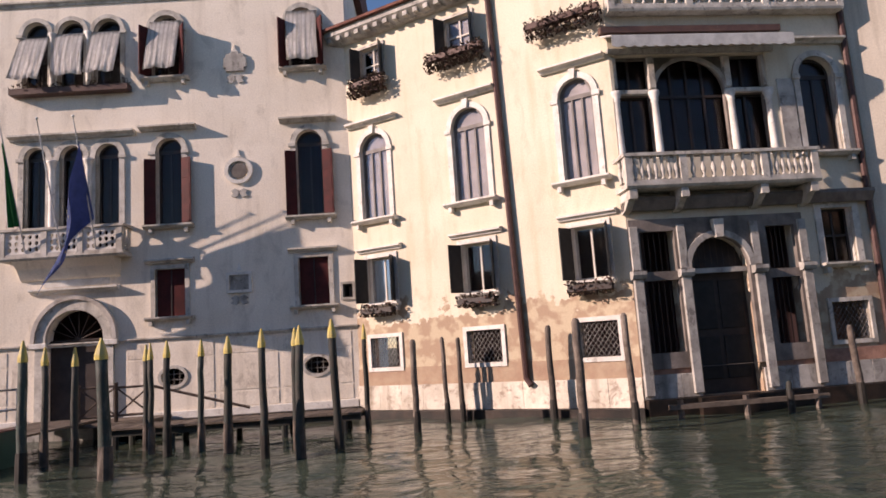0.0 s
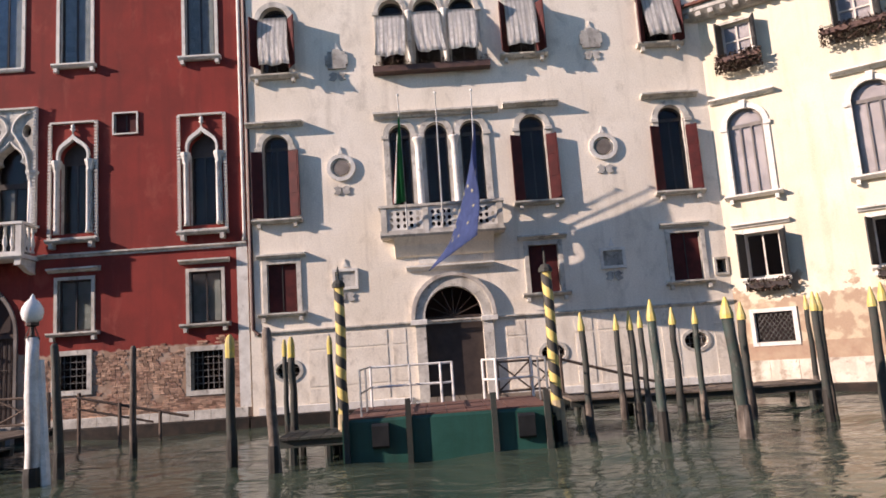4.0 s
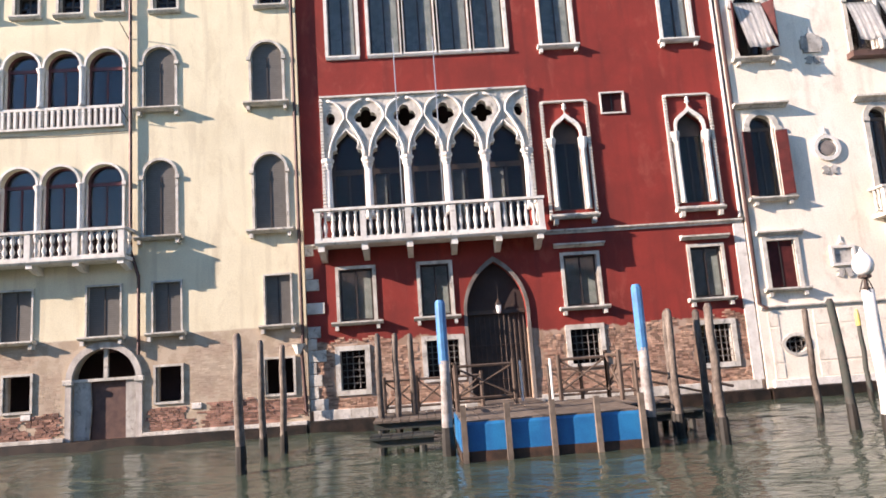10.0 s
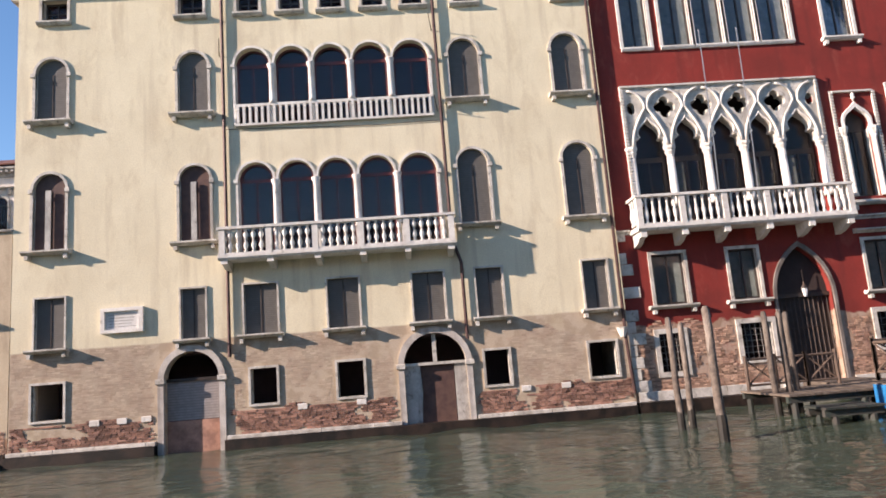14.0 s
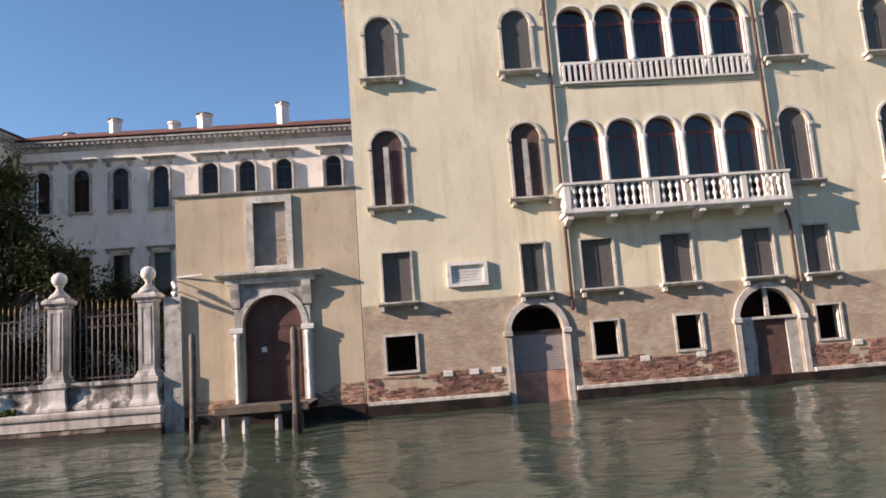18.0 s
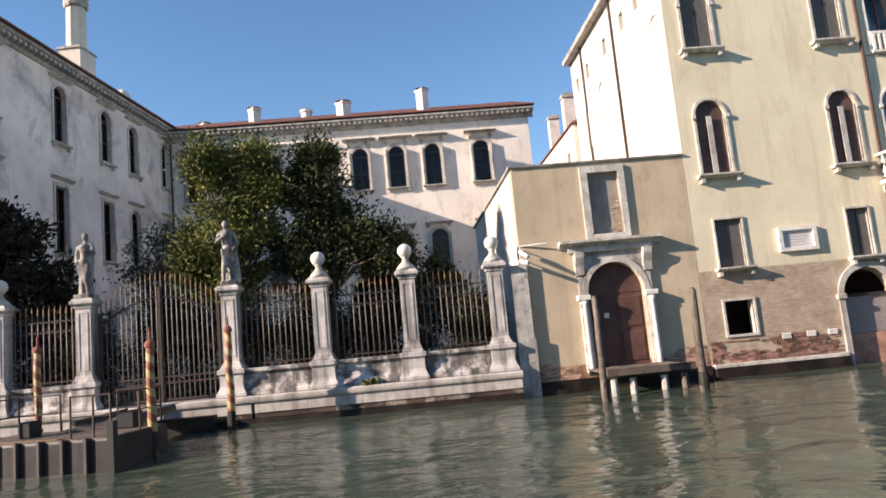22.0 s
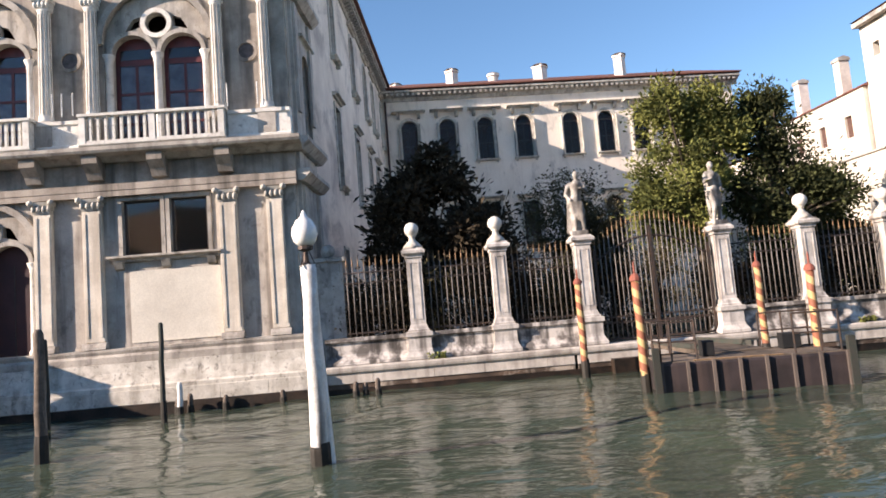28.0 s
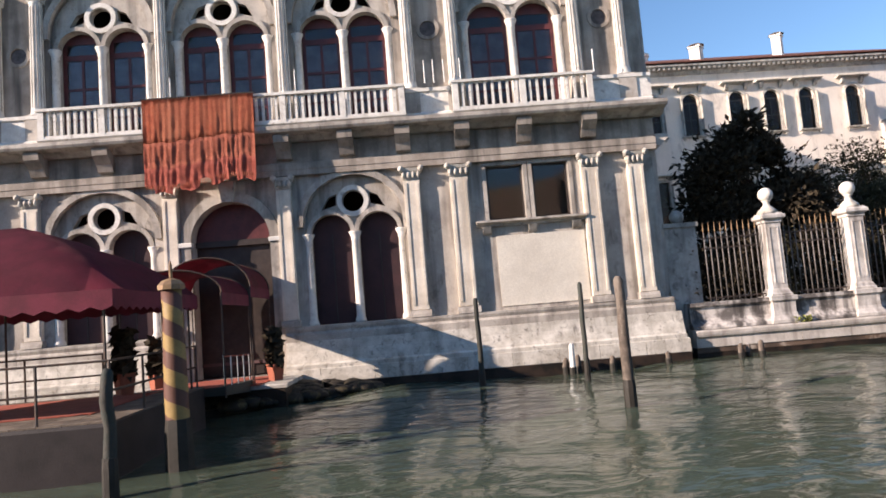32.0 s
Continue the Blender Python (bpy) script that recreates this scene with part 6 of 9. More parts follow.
for pts in ([(-49.6, -0.1, 16.7), (-49.62, -0.1, 2.9)], [(-41.75, -0.12, 16.7), (-41.72, -0.12, 6.5), (-41.45, -0.12, 5.6), (-41.45, -0.12, 2.9)]):
    part("downpipe", chain(bm_new(), pts, 0.06, 8), COPPER, C, "dark metal downpipe")
part("downpipe", chain(bm_new(), [(-35.86, -0.1, 16.7), (-35.86, -0.1, 2.9), (-35.9, -0.18, 2.7), (-35.8, -0.18, 0.6)], 0.06, 8), COPPER, C)
part("rain_hopper", lathe(bm_new(), [(0.09, 2.55), (0.2, 2.85), (0.24, 2.9)], 8, -36.0, -0.22), STONE_CLEAN, C)

# ---- tan gatehouse ----
T = thing("gatehouse", "tan plastered gatehouse with a stone-framed arched wooden door", "gatehouse", (0, 24.1, 0))
wall("wall", T, (-63.22, -56.97, -1, 7.8), [shape("round", -61.0, -59.0, 0.55, 4.18, 3.15), shape("rect", -60.54, -59.42, 5.2, 7.42)], TAN_PLASTER)
part("wall_coping", strip(bm_new(), -63.32, -56.97, [(-0.08, 7.802), (-0.1, 7.86), (0.2, 7.94), (0.5, 7.86), (0.48, 7.802)]), STONE_GREY, T)
part("side_wall", box(bm_new(), -63.22, -62.85, 0.401, 13, -1, 7.8), WHITE_SIDE, T)
part("roof", box(bm_new(), -62.84, -57, 0.6, 13.2, 7.6, 7.75), ROOF, T)
part("side_coping", box(bm_new(), -63.32, -62.75, 0.5, 13.2, 7.801, 7.88), STONE_GREY, T)
# dark sheet that stands in for the shade inside the gatehouse
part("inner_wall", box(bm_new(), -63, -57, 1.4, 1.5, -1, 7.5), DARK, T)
w = part("window", plate(bm_new(), shape("rect", -60.8, -59.2, 5.006, 7.66), [shape("rect", -60.54, -59.42, 5.2, 7.42)], -0.1, 0.05), STONE, T, "stone-framed blind window with plastered infill")
part("infill", box(bm_new(), -60.54, -59.42, 0.12, 0.2, 5.2, 7.42), mat("grey_infill_plaster", (0.36, 0.315, 0.27), (0.26, 0.225, 0.19), 0.9, 1.6, 24, 0.4, streak=(0.17, 0.145, 0.125)), w)
bricks("infill_brick", T, -60.0, -59.44, 5.3, 6.5, 0.2, 0.07, BRICK_TAN, [], lambda x, z: x > -59.8 + 0.12 * (z - 5.3) + 0.3 * noise.noise((x * 3, z * 2, 1)), 5, 0.006).location.y = 0.1
dr = part("door", plate(bm_new(), shape("round", -61.2, -58.8, 0.5, 4.38, 3.15), [shape("round", -61.0, -59.0, 0.55, 4.18, 3.15)], -0.14, 0.05), STONE, T)
for x in (-61.32, -58.94):
    part("pilaster", soft_box(bm_new(), x, x + 0.26, -0.2, -0.002, 0.45, 2.92), STONE, dr)
    part("column", lathe(bm_new(), [(0.12, 0.5), (0.09, 0.62), (0.08, 2.75), (0.12, 2.9)], 8, x + 0.13, -0.22), STONE_CLEAN, dr, smooth=True)
    part("impost", soft_box(bm_new(), x - 0.08, x + 0.34, -0.3, -0.002, 2.922, 3.1), STONE_CLEAN, dr)
    part("side_strip", soft_box(bm_new(), x + 0.04, x + 0.22, -0.12, -0.052, 3.102, 3.748), STONE_GREY, dr)
part("spandrel", plate(bm_new(), [(-61.3, 3.1), (-61.202, 3.1)] + shape("round", -61.202, -58.798, 3.1, 4.382, 3.15)[2:][::-1] + [(-58.798, 3.1), (-58.7, 3.1), (-58.7, 4.6), (-61.3, 4.6)], [], -0.05, 0.003), STONE_GREY, dr)
for x in (-61.36, -58.94):
    part("console", strip(bm_new(), x, x + 0.3, [(-0.002, 3.75), (-0.16, 3.8), (-0.2, 4.1), (-0.32, 4.4), (-0.34, 4.6), (-0.002, 4.6)]), STONE, dr)
part("lintel", box(bm_new(), -61.55, -58.5, -0.2, 0.003, 4.602, 4.75), STONE, dr)
cornice("door_cornice", T, -61.85, -58.22, 4.752, 0.25, 0.42, STONE)
for a, b_ in ((-60.99, -60.005), (-59.995, -59.01)):
    dl = part("door_leaf", box(bm_new(), a, b_, 0.2, 0.26, 0.56, 3.1), DOOR_WOOD, dr)
    for z in (0.7, 1.9):
        part("panel", soft_box(bm_new(), a + 0.12, b_ - 0.12, 0.17, 0.198, z, z + 1.05), DOOR_WOOD, dl)
part("tympanum", plate(bm_new(), shape("round", -60.99, -59.01, 3.1 + 0.003, 4.17, 3.15), [], 0.18, 0.26), DOOR_WOOD, dr)
part("paper_notice", box(bm_new(), -60.45, -60.28, 0.15, 0.165, 2.25, 2.42), WHITE_PAINT, dr)
part("tide_band", box(bm_new(), -63.2, -57, -0.14, 0.003, -0.6, 0.28), ALGAE, T)
bricks("foot_brick", T, -63.1, -57.05, 0.285, 1.5, 0.2, 0.068, BRICK_MIX, [(-61.5, -58.5, -1, 3)], lambda x, z: z < 0.9 + 0.5 * noise.noise((x * 1.2, 0.4, 5)) + 0.2 * noise.noise((x * 4, z * 3, 2)), 6, 0.012)
cm = thing("security_camera", "pair of white security cameras on the gatehouse corner", "camera", (-63.2, 24.0, 0))
part("arm", chain(bm_new(), [(0, 0.1, 5.0), (0.9, -0.1, 5.02)], 0.03, 6), WHITE_PAINT, cm)
for z, a in ((4.8, 0.25), (4.45, 0.1)):
    part("housing", tube(bm_new(), (-0.05, -0.15, z), (0.15, -0.5, z - a), 0.08, 0.07, 8), WHITE_PAINT, cm)
    part("bracket", tube(bm_new(), (0.1, 0.1, z + 0.05), (0.05, -0.3, z), 0.02, None, 5), STEEL, cm)

# ---- garden wall with railings ----
W = thing("garden_wall", "weathered white stone garden wall with piers", "garden wall", (-63.4, 24.0, 0), -2.23, kind="")
PIERS = [0.79, 3.83, 6.86, 9.95, 14.88, 17.82, 20.73]
FOOT_STONE = mat("algae_stained_stone", (0.1, 0.068, 0.05), (0.035, 0.026, 0.02), 0.75, 1.2, 30, 0.5, each=0.3)
blotched(FOOT_STONE, (0.42, 0.36, 0.3), 0.9, 0.53, 0.64, 0.8)
part("footing", box(bm_new(), -23.9, -0.25, -0.36, 0.9, -1, 0.028), ALGAE, W, "dark algae-covered footing at the water")
for a, b_, k in ((-23.9, -15.6, 1), (-15.5, -9.3, 2), (-9.2, -0.25, 3)):
    blocks(W, a, b_, 0.03, 0.198, 1.5, FOOT_STONE, -0.38, "stone_block", 3 + k)
    blocks(W, a, b_, 0.2, 0.5, 1.9, GARDEN_STONE, -0.41, "stone_block", 13 + k)
part("wall_core", box(bm_new(), -23.9, -0.25, 0.004, 0.9, 0.03, 0.5), STONE_GREY, W)
part("ledge", strip(bm_new(), -23.9, -0.22, [(0.5, 0.502), (-0.4, 0.502), (-0.41, 0.54), (-0.47, 0.57), (-0.49, 0.64), (-0.49, 0.73), (-0.42, 0.78), (0.5, 0.8)]), GARDEN_STONE, W)
for a, b_ in ((-23.9, -15.3), (-9.55, -0.3)):
    part("parapet", strip(bm_new(), a, b_, [(0.35, 0.802), (-0.3, 0.802), (-0.29, 0.9), (-0.24, 0.94), (-0.14, 1.06), (-0.1, 1.14), (-0.1, 1.5), (-0.15, 1.55), (-0.2, 1.57), (-0.2, 1.69), (0.35, 1.69)]), WALL_STONE, W)
PIER_STONE = mat("streaked_pier_stone", (0.64, 0.6, 0.56), (0.42, 0.39, 0.36), 0.75, 2.0, 30, 0.4, streak=(0.09, 0.08, 0.075), runs=(0.5, 0.66, 0.8))
PIER_PROFILE = [(0.5, 0.802), (0.5, 0.9), (0.47, 0.95), (0.41, 1.06), (0.385, 1.16), (0.385, 1.5), (0.42, 1.55), (0.45, 1.57), (0.45, 1.71), (0.36, 1.73), (0.36, 1.78), (0.32, 1.82),
                (0.3, 1.9), (0.26, 1.97), (0.26, 4.2), (0.3, 4.23), (0.3, 4.31), (0.36, 4.34), (0.4, 4.38), (0.4, 4.47), (0.33, 4.52), (0.33, 4.56)]


def pier(bm, s):
    rings = [[bm.verts.new((-s + a * h, 0.1 + b * h, z)) for a, b in ((-1, -1), (1, -1), (1, 1), (-1, 1))] for h, z in PIER_PROFILE]
    for p, q in zip(rings, rings[1:]):
        for i in range(4):
            bm.faces.new((p[i], p[(i + 1) % 4], q[(i + 1) % 4], q[i]))
    bm.faces.new(rings[0][::-1])
    bm.faces.new(rings[-1])
    return bm


for k, s in enumerate(PIERS):
    pr = part("pier", pier(bm_new(), s), PIER_STONE, W)
    part("raised_panel", plate(bm_new(), shape("rect", -s - 0.17, -s + 0.17, 2.12, 4.08), [shape("rect", -s - 0.13, -s + 0.13, 2.16, 4.04)], -0.178, -0.158), PIER_STONE, pr)
    if k not in (3, 4):
        part("neck", lathe(bm_new(), [(0.36, 4.562), (0.28, 4.68), (0.12, 4.84), (0.1, 4.95), (0.16, 5.0)], 12, -s, 0.1), STONE, pr, smooth=True)
        part("stone_ball", ball(bm_new(), (-s, 0.1, 5.22), 0.25, sub=3), STONE_CLEAN, pr, smooth=True)
# set back so the palace shades it; its blue-grey look is shade
part("end_pier", box(bm_new(), -24.3, -23.2, 0.36, 1.0, 0.802, 4.35), STONE_GREY, W, "weathered grey end pier set back into shade")
part("end_cap", box(bm_new(), -24.35, -23.12, 0.3, 1.06, 4.352, 4.5), STONE_GREY, W)
part("end_ball", ball(bm_new(), (-23.7, 0.68, 4.74), 0.25, sub=3), STONE_GREY, W, smooth=True)
# greyer stone chosen here so its colour carries the wall end's shade
part("link_wall", box(bm_new(), -0.24, 0.35, -0.05, 0.3, -0.6, 4.35), STONE_GREY, W, "stained grey plaster wall end, toned down for shade")
part("link_base", box(bm_new(), -0.24, 0.4, -0.12, -0.052, -0.6, 1.8), STONE_GREY, W)
for i, s in enumerate((20.2, 5.3)):
    greenery("weed_tuft", W, -s - 0.3, -s + 0.3, -0.44, -0.28, 0.78, 0.98, 130, LEAF, 90 + i, 0.07)
# railings between the piers: every bar a piece
F_ = thing("iron_railing", "rusty iron garden railing with gilt spear tips", "railing", (-63.4, 24.0, 0), -2.23)
bar = lathe_mesh("bar", [(0.022, -0.12), (0.022, 2.3)], 5, IRON_PALE)
tip = lathe_mesh("spear_tip", [(0.014, 2.3), (0.032, 2.36), (0.02, 2.45), (0.004, 2.66)], 5, GOLD_TIP)
spans = [(PIERS[i] + 0.4, PIERS[i + 1] - 0.4) for i in (0, 1, 2, 4, 5)] + [(PIERS[6] + 0.4, 23.15)]
for a, b_ in spans:
    for z in (1.8, 3.5, 3.85):
        part("rail", box(bm_new(), -b_, -a, 0.08, 0.12, z, z + 0.045), IRON, F_)
    n = int((b_ - a) / 0.19)
    for i in range(n):
        x = -(a + (b_ - a) * (i + 0.5) / n)
        o = again("bar", bar, F_, Matrix.Translation((x, 0.1, 1.78)))
        again("spear_tip", tip, o)
Q = thing("iron_gate", "tall arched iron garden gate with spear tips", "gate", (-63.4, 24.0, 0), -2.23)
a, b_ = 10.35, 14.48
for z in (0.86, 1.42, 1.62):
    part("rail", box(bm_new(), -b_, -a, 0.1, 0.15, z, z + 0.06), IRON, Q)
def gate_top(x):
    return 4.0 + 0.75 * max(0.0, 1 - ((x + 12.4) / 1.9) ** 2)
part("arched_rail", chain(bm_new(), [(-b_ + (b_ - a) * i / 16, 0.12, gate_top(-b_ + (b_ - a) * i / 16) - 0.35) for i in range(17)], 0.035, 6), IRON, Q)
n = 24
for i in range(n):
    x = -(a + (b_ - a) * (i + 0.5) / n)
    h = gate_top(x) - 0.84
    o = again("bar", bar, Q, Matrix.Translation((x, 0.12, 0.85 + 0.12 * h / 2.3)) @ Matrix.Diagonal((1.0, 1.0, h / 2.3, 1)))
    again("spear_tip", tip, Q, Matrix.Translation((x, 0.12, 0.85 + 0.12 * h / 2.3 + h - 2.3)))
for x in (-a - 0.05, -12.4, -b_ + 0.05):
    part("gate_post", box(bm_new(), x - 0.05, x + 0.05, 0.06, 0.18, 0.803, gate_top(x)), IRON, Q)
part("gate_step", box(bm_new(), -14.4, -10.4, -0.9, -0.5, -0.5, 0.3), ALGAE, W)


def statue(x, y, z, turn, armed):
    """A standing draped figure, weight on one leg, as one weathered lump of stone."""
    bm = bm_new()
    k = armed
    box(bm, -0.27, 0.27, -0.25, 0.25, 0, 0.14)
    limb = lambda p, q, a, b: (tube(bm, p, q, a, b, 9), ball(bm, p, a * 1.02), ball(bm, q, b * 1.02))
    limb((0.1 * k, 0.0, 0.12), (0.09 * k, -0.03, 0.6), 0.075, 0.085)
    limb((0.09 * k, -0.03, 0.6), (0.1 * k, 0.0, 1.08), 0.09, 0.125)
    limb((-0.16 * k, -0.1, 0.14), (-0.13 * k, -0.16, 0.58), 0.065, 0.08)
    limb((-0.13 * k, -0.16, 0.58), (-0.07 * k, 0.0, 1.06), 0.085, 0.12)
    limb((0.03 * k, 0.0, 1.08), (0.0, 0.02, 1.36), 0.17, 0.14)
    limb((0.0, 0.02, 1.36), (-0.03 * k, 0.0, 1.62), 0.15, 0.18)
    limb((-0.18 * k, 0.0, 1.68), (0.16 * k, 0.0, 1.64), 0.09, 0.09)
    limb((-0.03 * k, 0.0, 1.66), (-0.05 * k, -0.03, 1.84), 0.075, 0.065)
    ball(bm, (-0.05 * k, -0.05, 1.95), 0.115, 0.88, 1.0, 1.2)
    limb((0.22 * k, 0.0, 1.62), (0.32 * k, 0.04, 1.34), 0.075, 0.06)
    limb((0.32 * k, 0.04, 1.34), (0.2 * k, -0.14, 1.14), 0.058, 0.05)
    limb((-0.23 * k, 0.0, 1.66), (-0.34 * k, -0.06, 1.4), 0.075, 0.06)
    limb((-0.34 * k, -0.06, 1.4), (-0.16 * k, -0.22, 1.5), 0.056, 0.05)
    for i in range(6):
        limb((0.2 * k - 0.07 * i * k, 0.16, 1.55 - 0.06 * (i % 2)), (0.28 * k - 0.06 * i * k, 0.17, 0.16), 0.06, 0.09)
    for i in range(4):
        limb((-0.16 + 0.1 * i, -0.1, 1.12 - 0.03 * i), (-0.1 + 0.09 * i, -0.08, 0.74 - 0.1 * (i % 3)), 0.06, 0.075)
    ob = part("garden_statue", bm, STATUE_STONE, None, smooth=True)
    weld = ob.modifiers.new("weld", "REMESH")
    weld.mode, weld.voxel_size, weld.use_smooth_shade = "VOXEL", 0.035, True
    ob.matrix_basis = pose(x, y, z, 0, 0, turn) @ Matrix.Scale(1.1, 4)
    return tagged(ob, "weathered pale stone statue on a gate pier", "statue", "gate statues")


for s, ar in ((9.95, 1), (14.88, -1)):
    p_ = pose(-63.4, 24.0, 0, 0, 0, -2.23) @ Vector((-s, 0.1, 4.562))
    statue(p_.x, p_.y, p_.z, 10 * ar, ar)

# ---- palace wings round the garden ----
B = thing("palace", "pale pink-white garden palace wings with arched windows and clay roof", "palace", (0, 51.8, 0))
bw = []
bx = [-82.4, -79.5, -76.6, -73.6, -69.9, -67.1, -64.3, -60.5]
for c in bx:
    bw.append(("round", c - 0.62, c + 0.62, 13.7, 17.0, dict(rim=0.2, sill=0.3, sill_over=0.3, hood=0.5, hood_up=0.35, hood_over=0.45, imposts=True, fill="sash", cols=2, rows=2, fill_mat=WOOD_DARK)))
    bw.append(("round" if c > -72 else "rect", c - 0.65, c + 0.65, 6.6, 10.3, dict(rim=0.2, sill=0.25, hood=0.45, hood_up=0.15, fill="sash", cols=2, rows=2)))
wall("wall", B, (-84.6, -56.6, -1, 18.5), [shape(k, a, b_, c, d) for k, a, b_, c, d, _ in bw], WING_PLASTER)
for k, a, b_, c, d, kw in bw:
    w = window(B, k, a, b_, c, d, **kw)
    for x in (a - 0.19, b_ + 0.13):
        # added boards, for shutters seen edge-on, that cast the tall shadows beside windows
        part("jamb_board", soft_box(bm_new(), x, x + 0.06, -0.3, -0.058, c + 0.02, d - 0.3), STONE_GREY, w)
        part("hood_bracket", strip(bm_new(), x - 0.12, x + 0.12, [(0.003, d + 0.1), (-0.2, d + 0.16), (-0.4, d + (0.55 if c > 12 else 0.34)), (0.003, d + (0.55 if c > 12 else 0.34))]), STONE_GREY, w)
rooms(B, -84, -57, -1, 18.3, 2.5, (5, 12.5))
ec = part("eaves_cornice", strip(bm_new(), -85.0, -56.2, [(0.003, 18.5), (-0.12, 18.52), (-0.18, 18.78), (-0.6, 19.02), (-0.7, 19.05), (-0.7, 19.2), (0.003, 19.3)]), STONE_GREY, B)
me = bpy.data.meshes.new("modillion")
bm = box(bm_new(), -0.09, 0.09, -0.58, -0.16, 18.8, 19.0)
bm.to_mesh(me)
bm.free()
me.materials.append(STONE_GREY)
for i in range(72):
    again("modillion", me, ec, Matrix.Translation((-84.7 + i * 0.395, -0.03, 0)))
part("roof", strip(bm_new(), -85.5, -56.1, [(-0.8, 19.302), (-0.8, 19.38), (8, 22.65), (16, 19.4), (16, 19.302)]), ROOF, B)
part("side_wall", box(bm_new(), -57.0, -56.6, 0.401, 15, -1, 18.5), WING_PLASTER, B)
for k, (x, y, w_, h) in enumerate(((-78.4, 3.5, 0.5, 2.2), (-74.5, 6.0, 0.45, 2.6), (-71.1, 3.2, 0.6, 2.1), (-64.6, 2.4, 0.5, 2.4), (-83.0, 5.5, 0.5, 1.9))):
    ch = part("chimney", lathe(bm_new(), [(w_, 19.5), (w_, 19.6 + h), (w_ + 0.1, 19.65 + h), (w_ + 0.1, 19.85 + h)], 4 if k != 1 else 12, x, y), CHIMNEY, B)
    part("chimney_cap", lathe(bm_new(), [(w_ + 0.12, 19.852 + h), (w_ * 0.9, 19.95 + h), (0.1, 20.0 + h)], 8, x, y), CASINO_DARK, ch)
part("downpipe", chain(bm_new(), [(-84.1, -0.12, 18.5), (-84.1, -0.12, 1)], 0.08, 6), COPPER, B)

LWANG = math.degrees(math.atan2(52 - 25.2, -84.4 + 87.9))
L = thing("palace_wing", "pale stained plaster side wing beside the garden", "palace wing", (-87.9, 25.2, 0), LWANG)
lw = []
for a in (1.2, 7.85, 13.5, 18.1, 21.4, 25.9):
    z0, z1 = (14.9, 18.3)
    lw.append(("round", a, a + 1.1, z0, z1, dict(rim=0.18, sill=0.3, sill_over=0.25, hood=0.3, hood_up=0.2, fill="sash", cols=2, rows=2, fill_mat=WOOD_WINE)))
    lw.append(("round" if a > 20 or a < 3 else "rect", a, a + 1.15, 8.6, 12.4, dict(rim=0.18, sill=0.3, hood=0.3, hood_up=0.2, fill="sash", cols=2, rows=2, fill_mat=WOOD_WINE)))
    lw.append(("rect", a + 0.1, a + 1.05, 3.2, 5.6, dict(rim=0.14, sill=0.2, fill="sash", cols=2, rows=1)))
wall("wall", L, (0.0, 27.2, -1, 19.0), [shape(k, a, b_, c, d) for k, a, b_, c, d, _ in lw], blotched(mat("stained_wing_plaster", (0.86, 0.775, 0.69), (0.66, 0.58, 0.51), 0.9, 0.3, 14, 0.3, streak=(0.5, 0.435, 0.385), spread=0.12, runs=(0.56, 0.78, 0.6)), (0.36, 0.31, 0.28), 0.33, 0.5, 0.62, 0.75))
for k, a, b_, c, d, kw in lw:
    window(L, k, a, b_, c, d, **kw)
rooms(L, 0.3, 27, -1, 18.8, 2.5, (6, 13))
ec = part("eaves_cornice", strip(bm_new(), 2.6, 27.2, [(0.003, 19.0), (-0.1, 19.02), (-0.15, 19.22), (-0.5, 19.42), (-0.6, 19.45), (-0.6, 19.65), (0.003, 19.65)]), STONE_GREY, L)
for i in range(60):
    again("modillion", me, ec, Matrix.Translation((2.9 + i * 0.405, 0.05, 0.4)))
part("roof", strip(bm_new(), 2.6, 27.5, [(-0.8, 19.652), (-0.8, 19.75), (7, 22.2), (14, 19.75), (14, 19.652)]), ROOF, L)
ch = part("chimney", lathe(bm_new(), [(0.62, 21.9), (0.58, 24.7)], 8, 17.2, 0.85), WHITE_SIDE, L, "tall white flared chimney")
part("chimney_base", box(bm_new(), 16.4, 18.0, 0.15, 1.55, 19.7, 21.75), WHITE_SIDE, ch)
part("base_cap", strip(bm_new(), 16.3, 18.1, [(0.05, 21.752), (0.1, 21.9), (1.6, 21.9), (1.65, 21.752)]), STONE_GREY, ch)
part("dark_collar", lathe(bm_new(), [(0.66, 24.702), (0.72, 24.8), (0.72, 25.2), (0.66, 25.25)], 12, 17.2, 0.85), STONE_GREY, ch)
part("chimney_pot", lathe(bm_new(), [(0.66, 25.252), (0.8, 25.5), (1.2, 26.6), (1.22, 26.8)], 12, 17.2, 0.85), WHITE_SIDE, ch, smooth=True)
part("chimney", box(bm_new(), 23.0, 24.0, 1.2, 2.0, 19.8, 21.6), CHIMNEY, L)
# stone return of the front palace
part("stone_return", plate(bm_new(), shape("rect", 0.003, 2.6, -0.5, 20.0), [shape(k, a, b_, c, d) for k, a, b_, c, d, _ in lw[:3]], -0.12, -0.002), GARDEN_STONE, L)
for z in (7.2, 8.35, 13.9):
    part("return_cornice", strip(bm_new(), -0.4, 2.8, [(-0.118, z), (-0.3, z), (-0.55, z + 0.25), (-0.55, z + 0.4), (-0.118, z + 0.4)]), GARDEN_STONE, L)
for z0, z1 in ((2.1, 7.1), (9.8, 13.8)):
    for x in (0.15, 2.2):
        part("pilaster", box(bm_new(), x, x + 0.36, -0.22, -0.118, z0, z1), GARDEN_STONE, L)

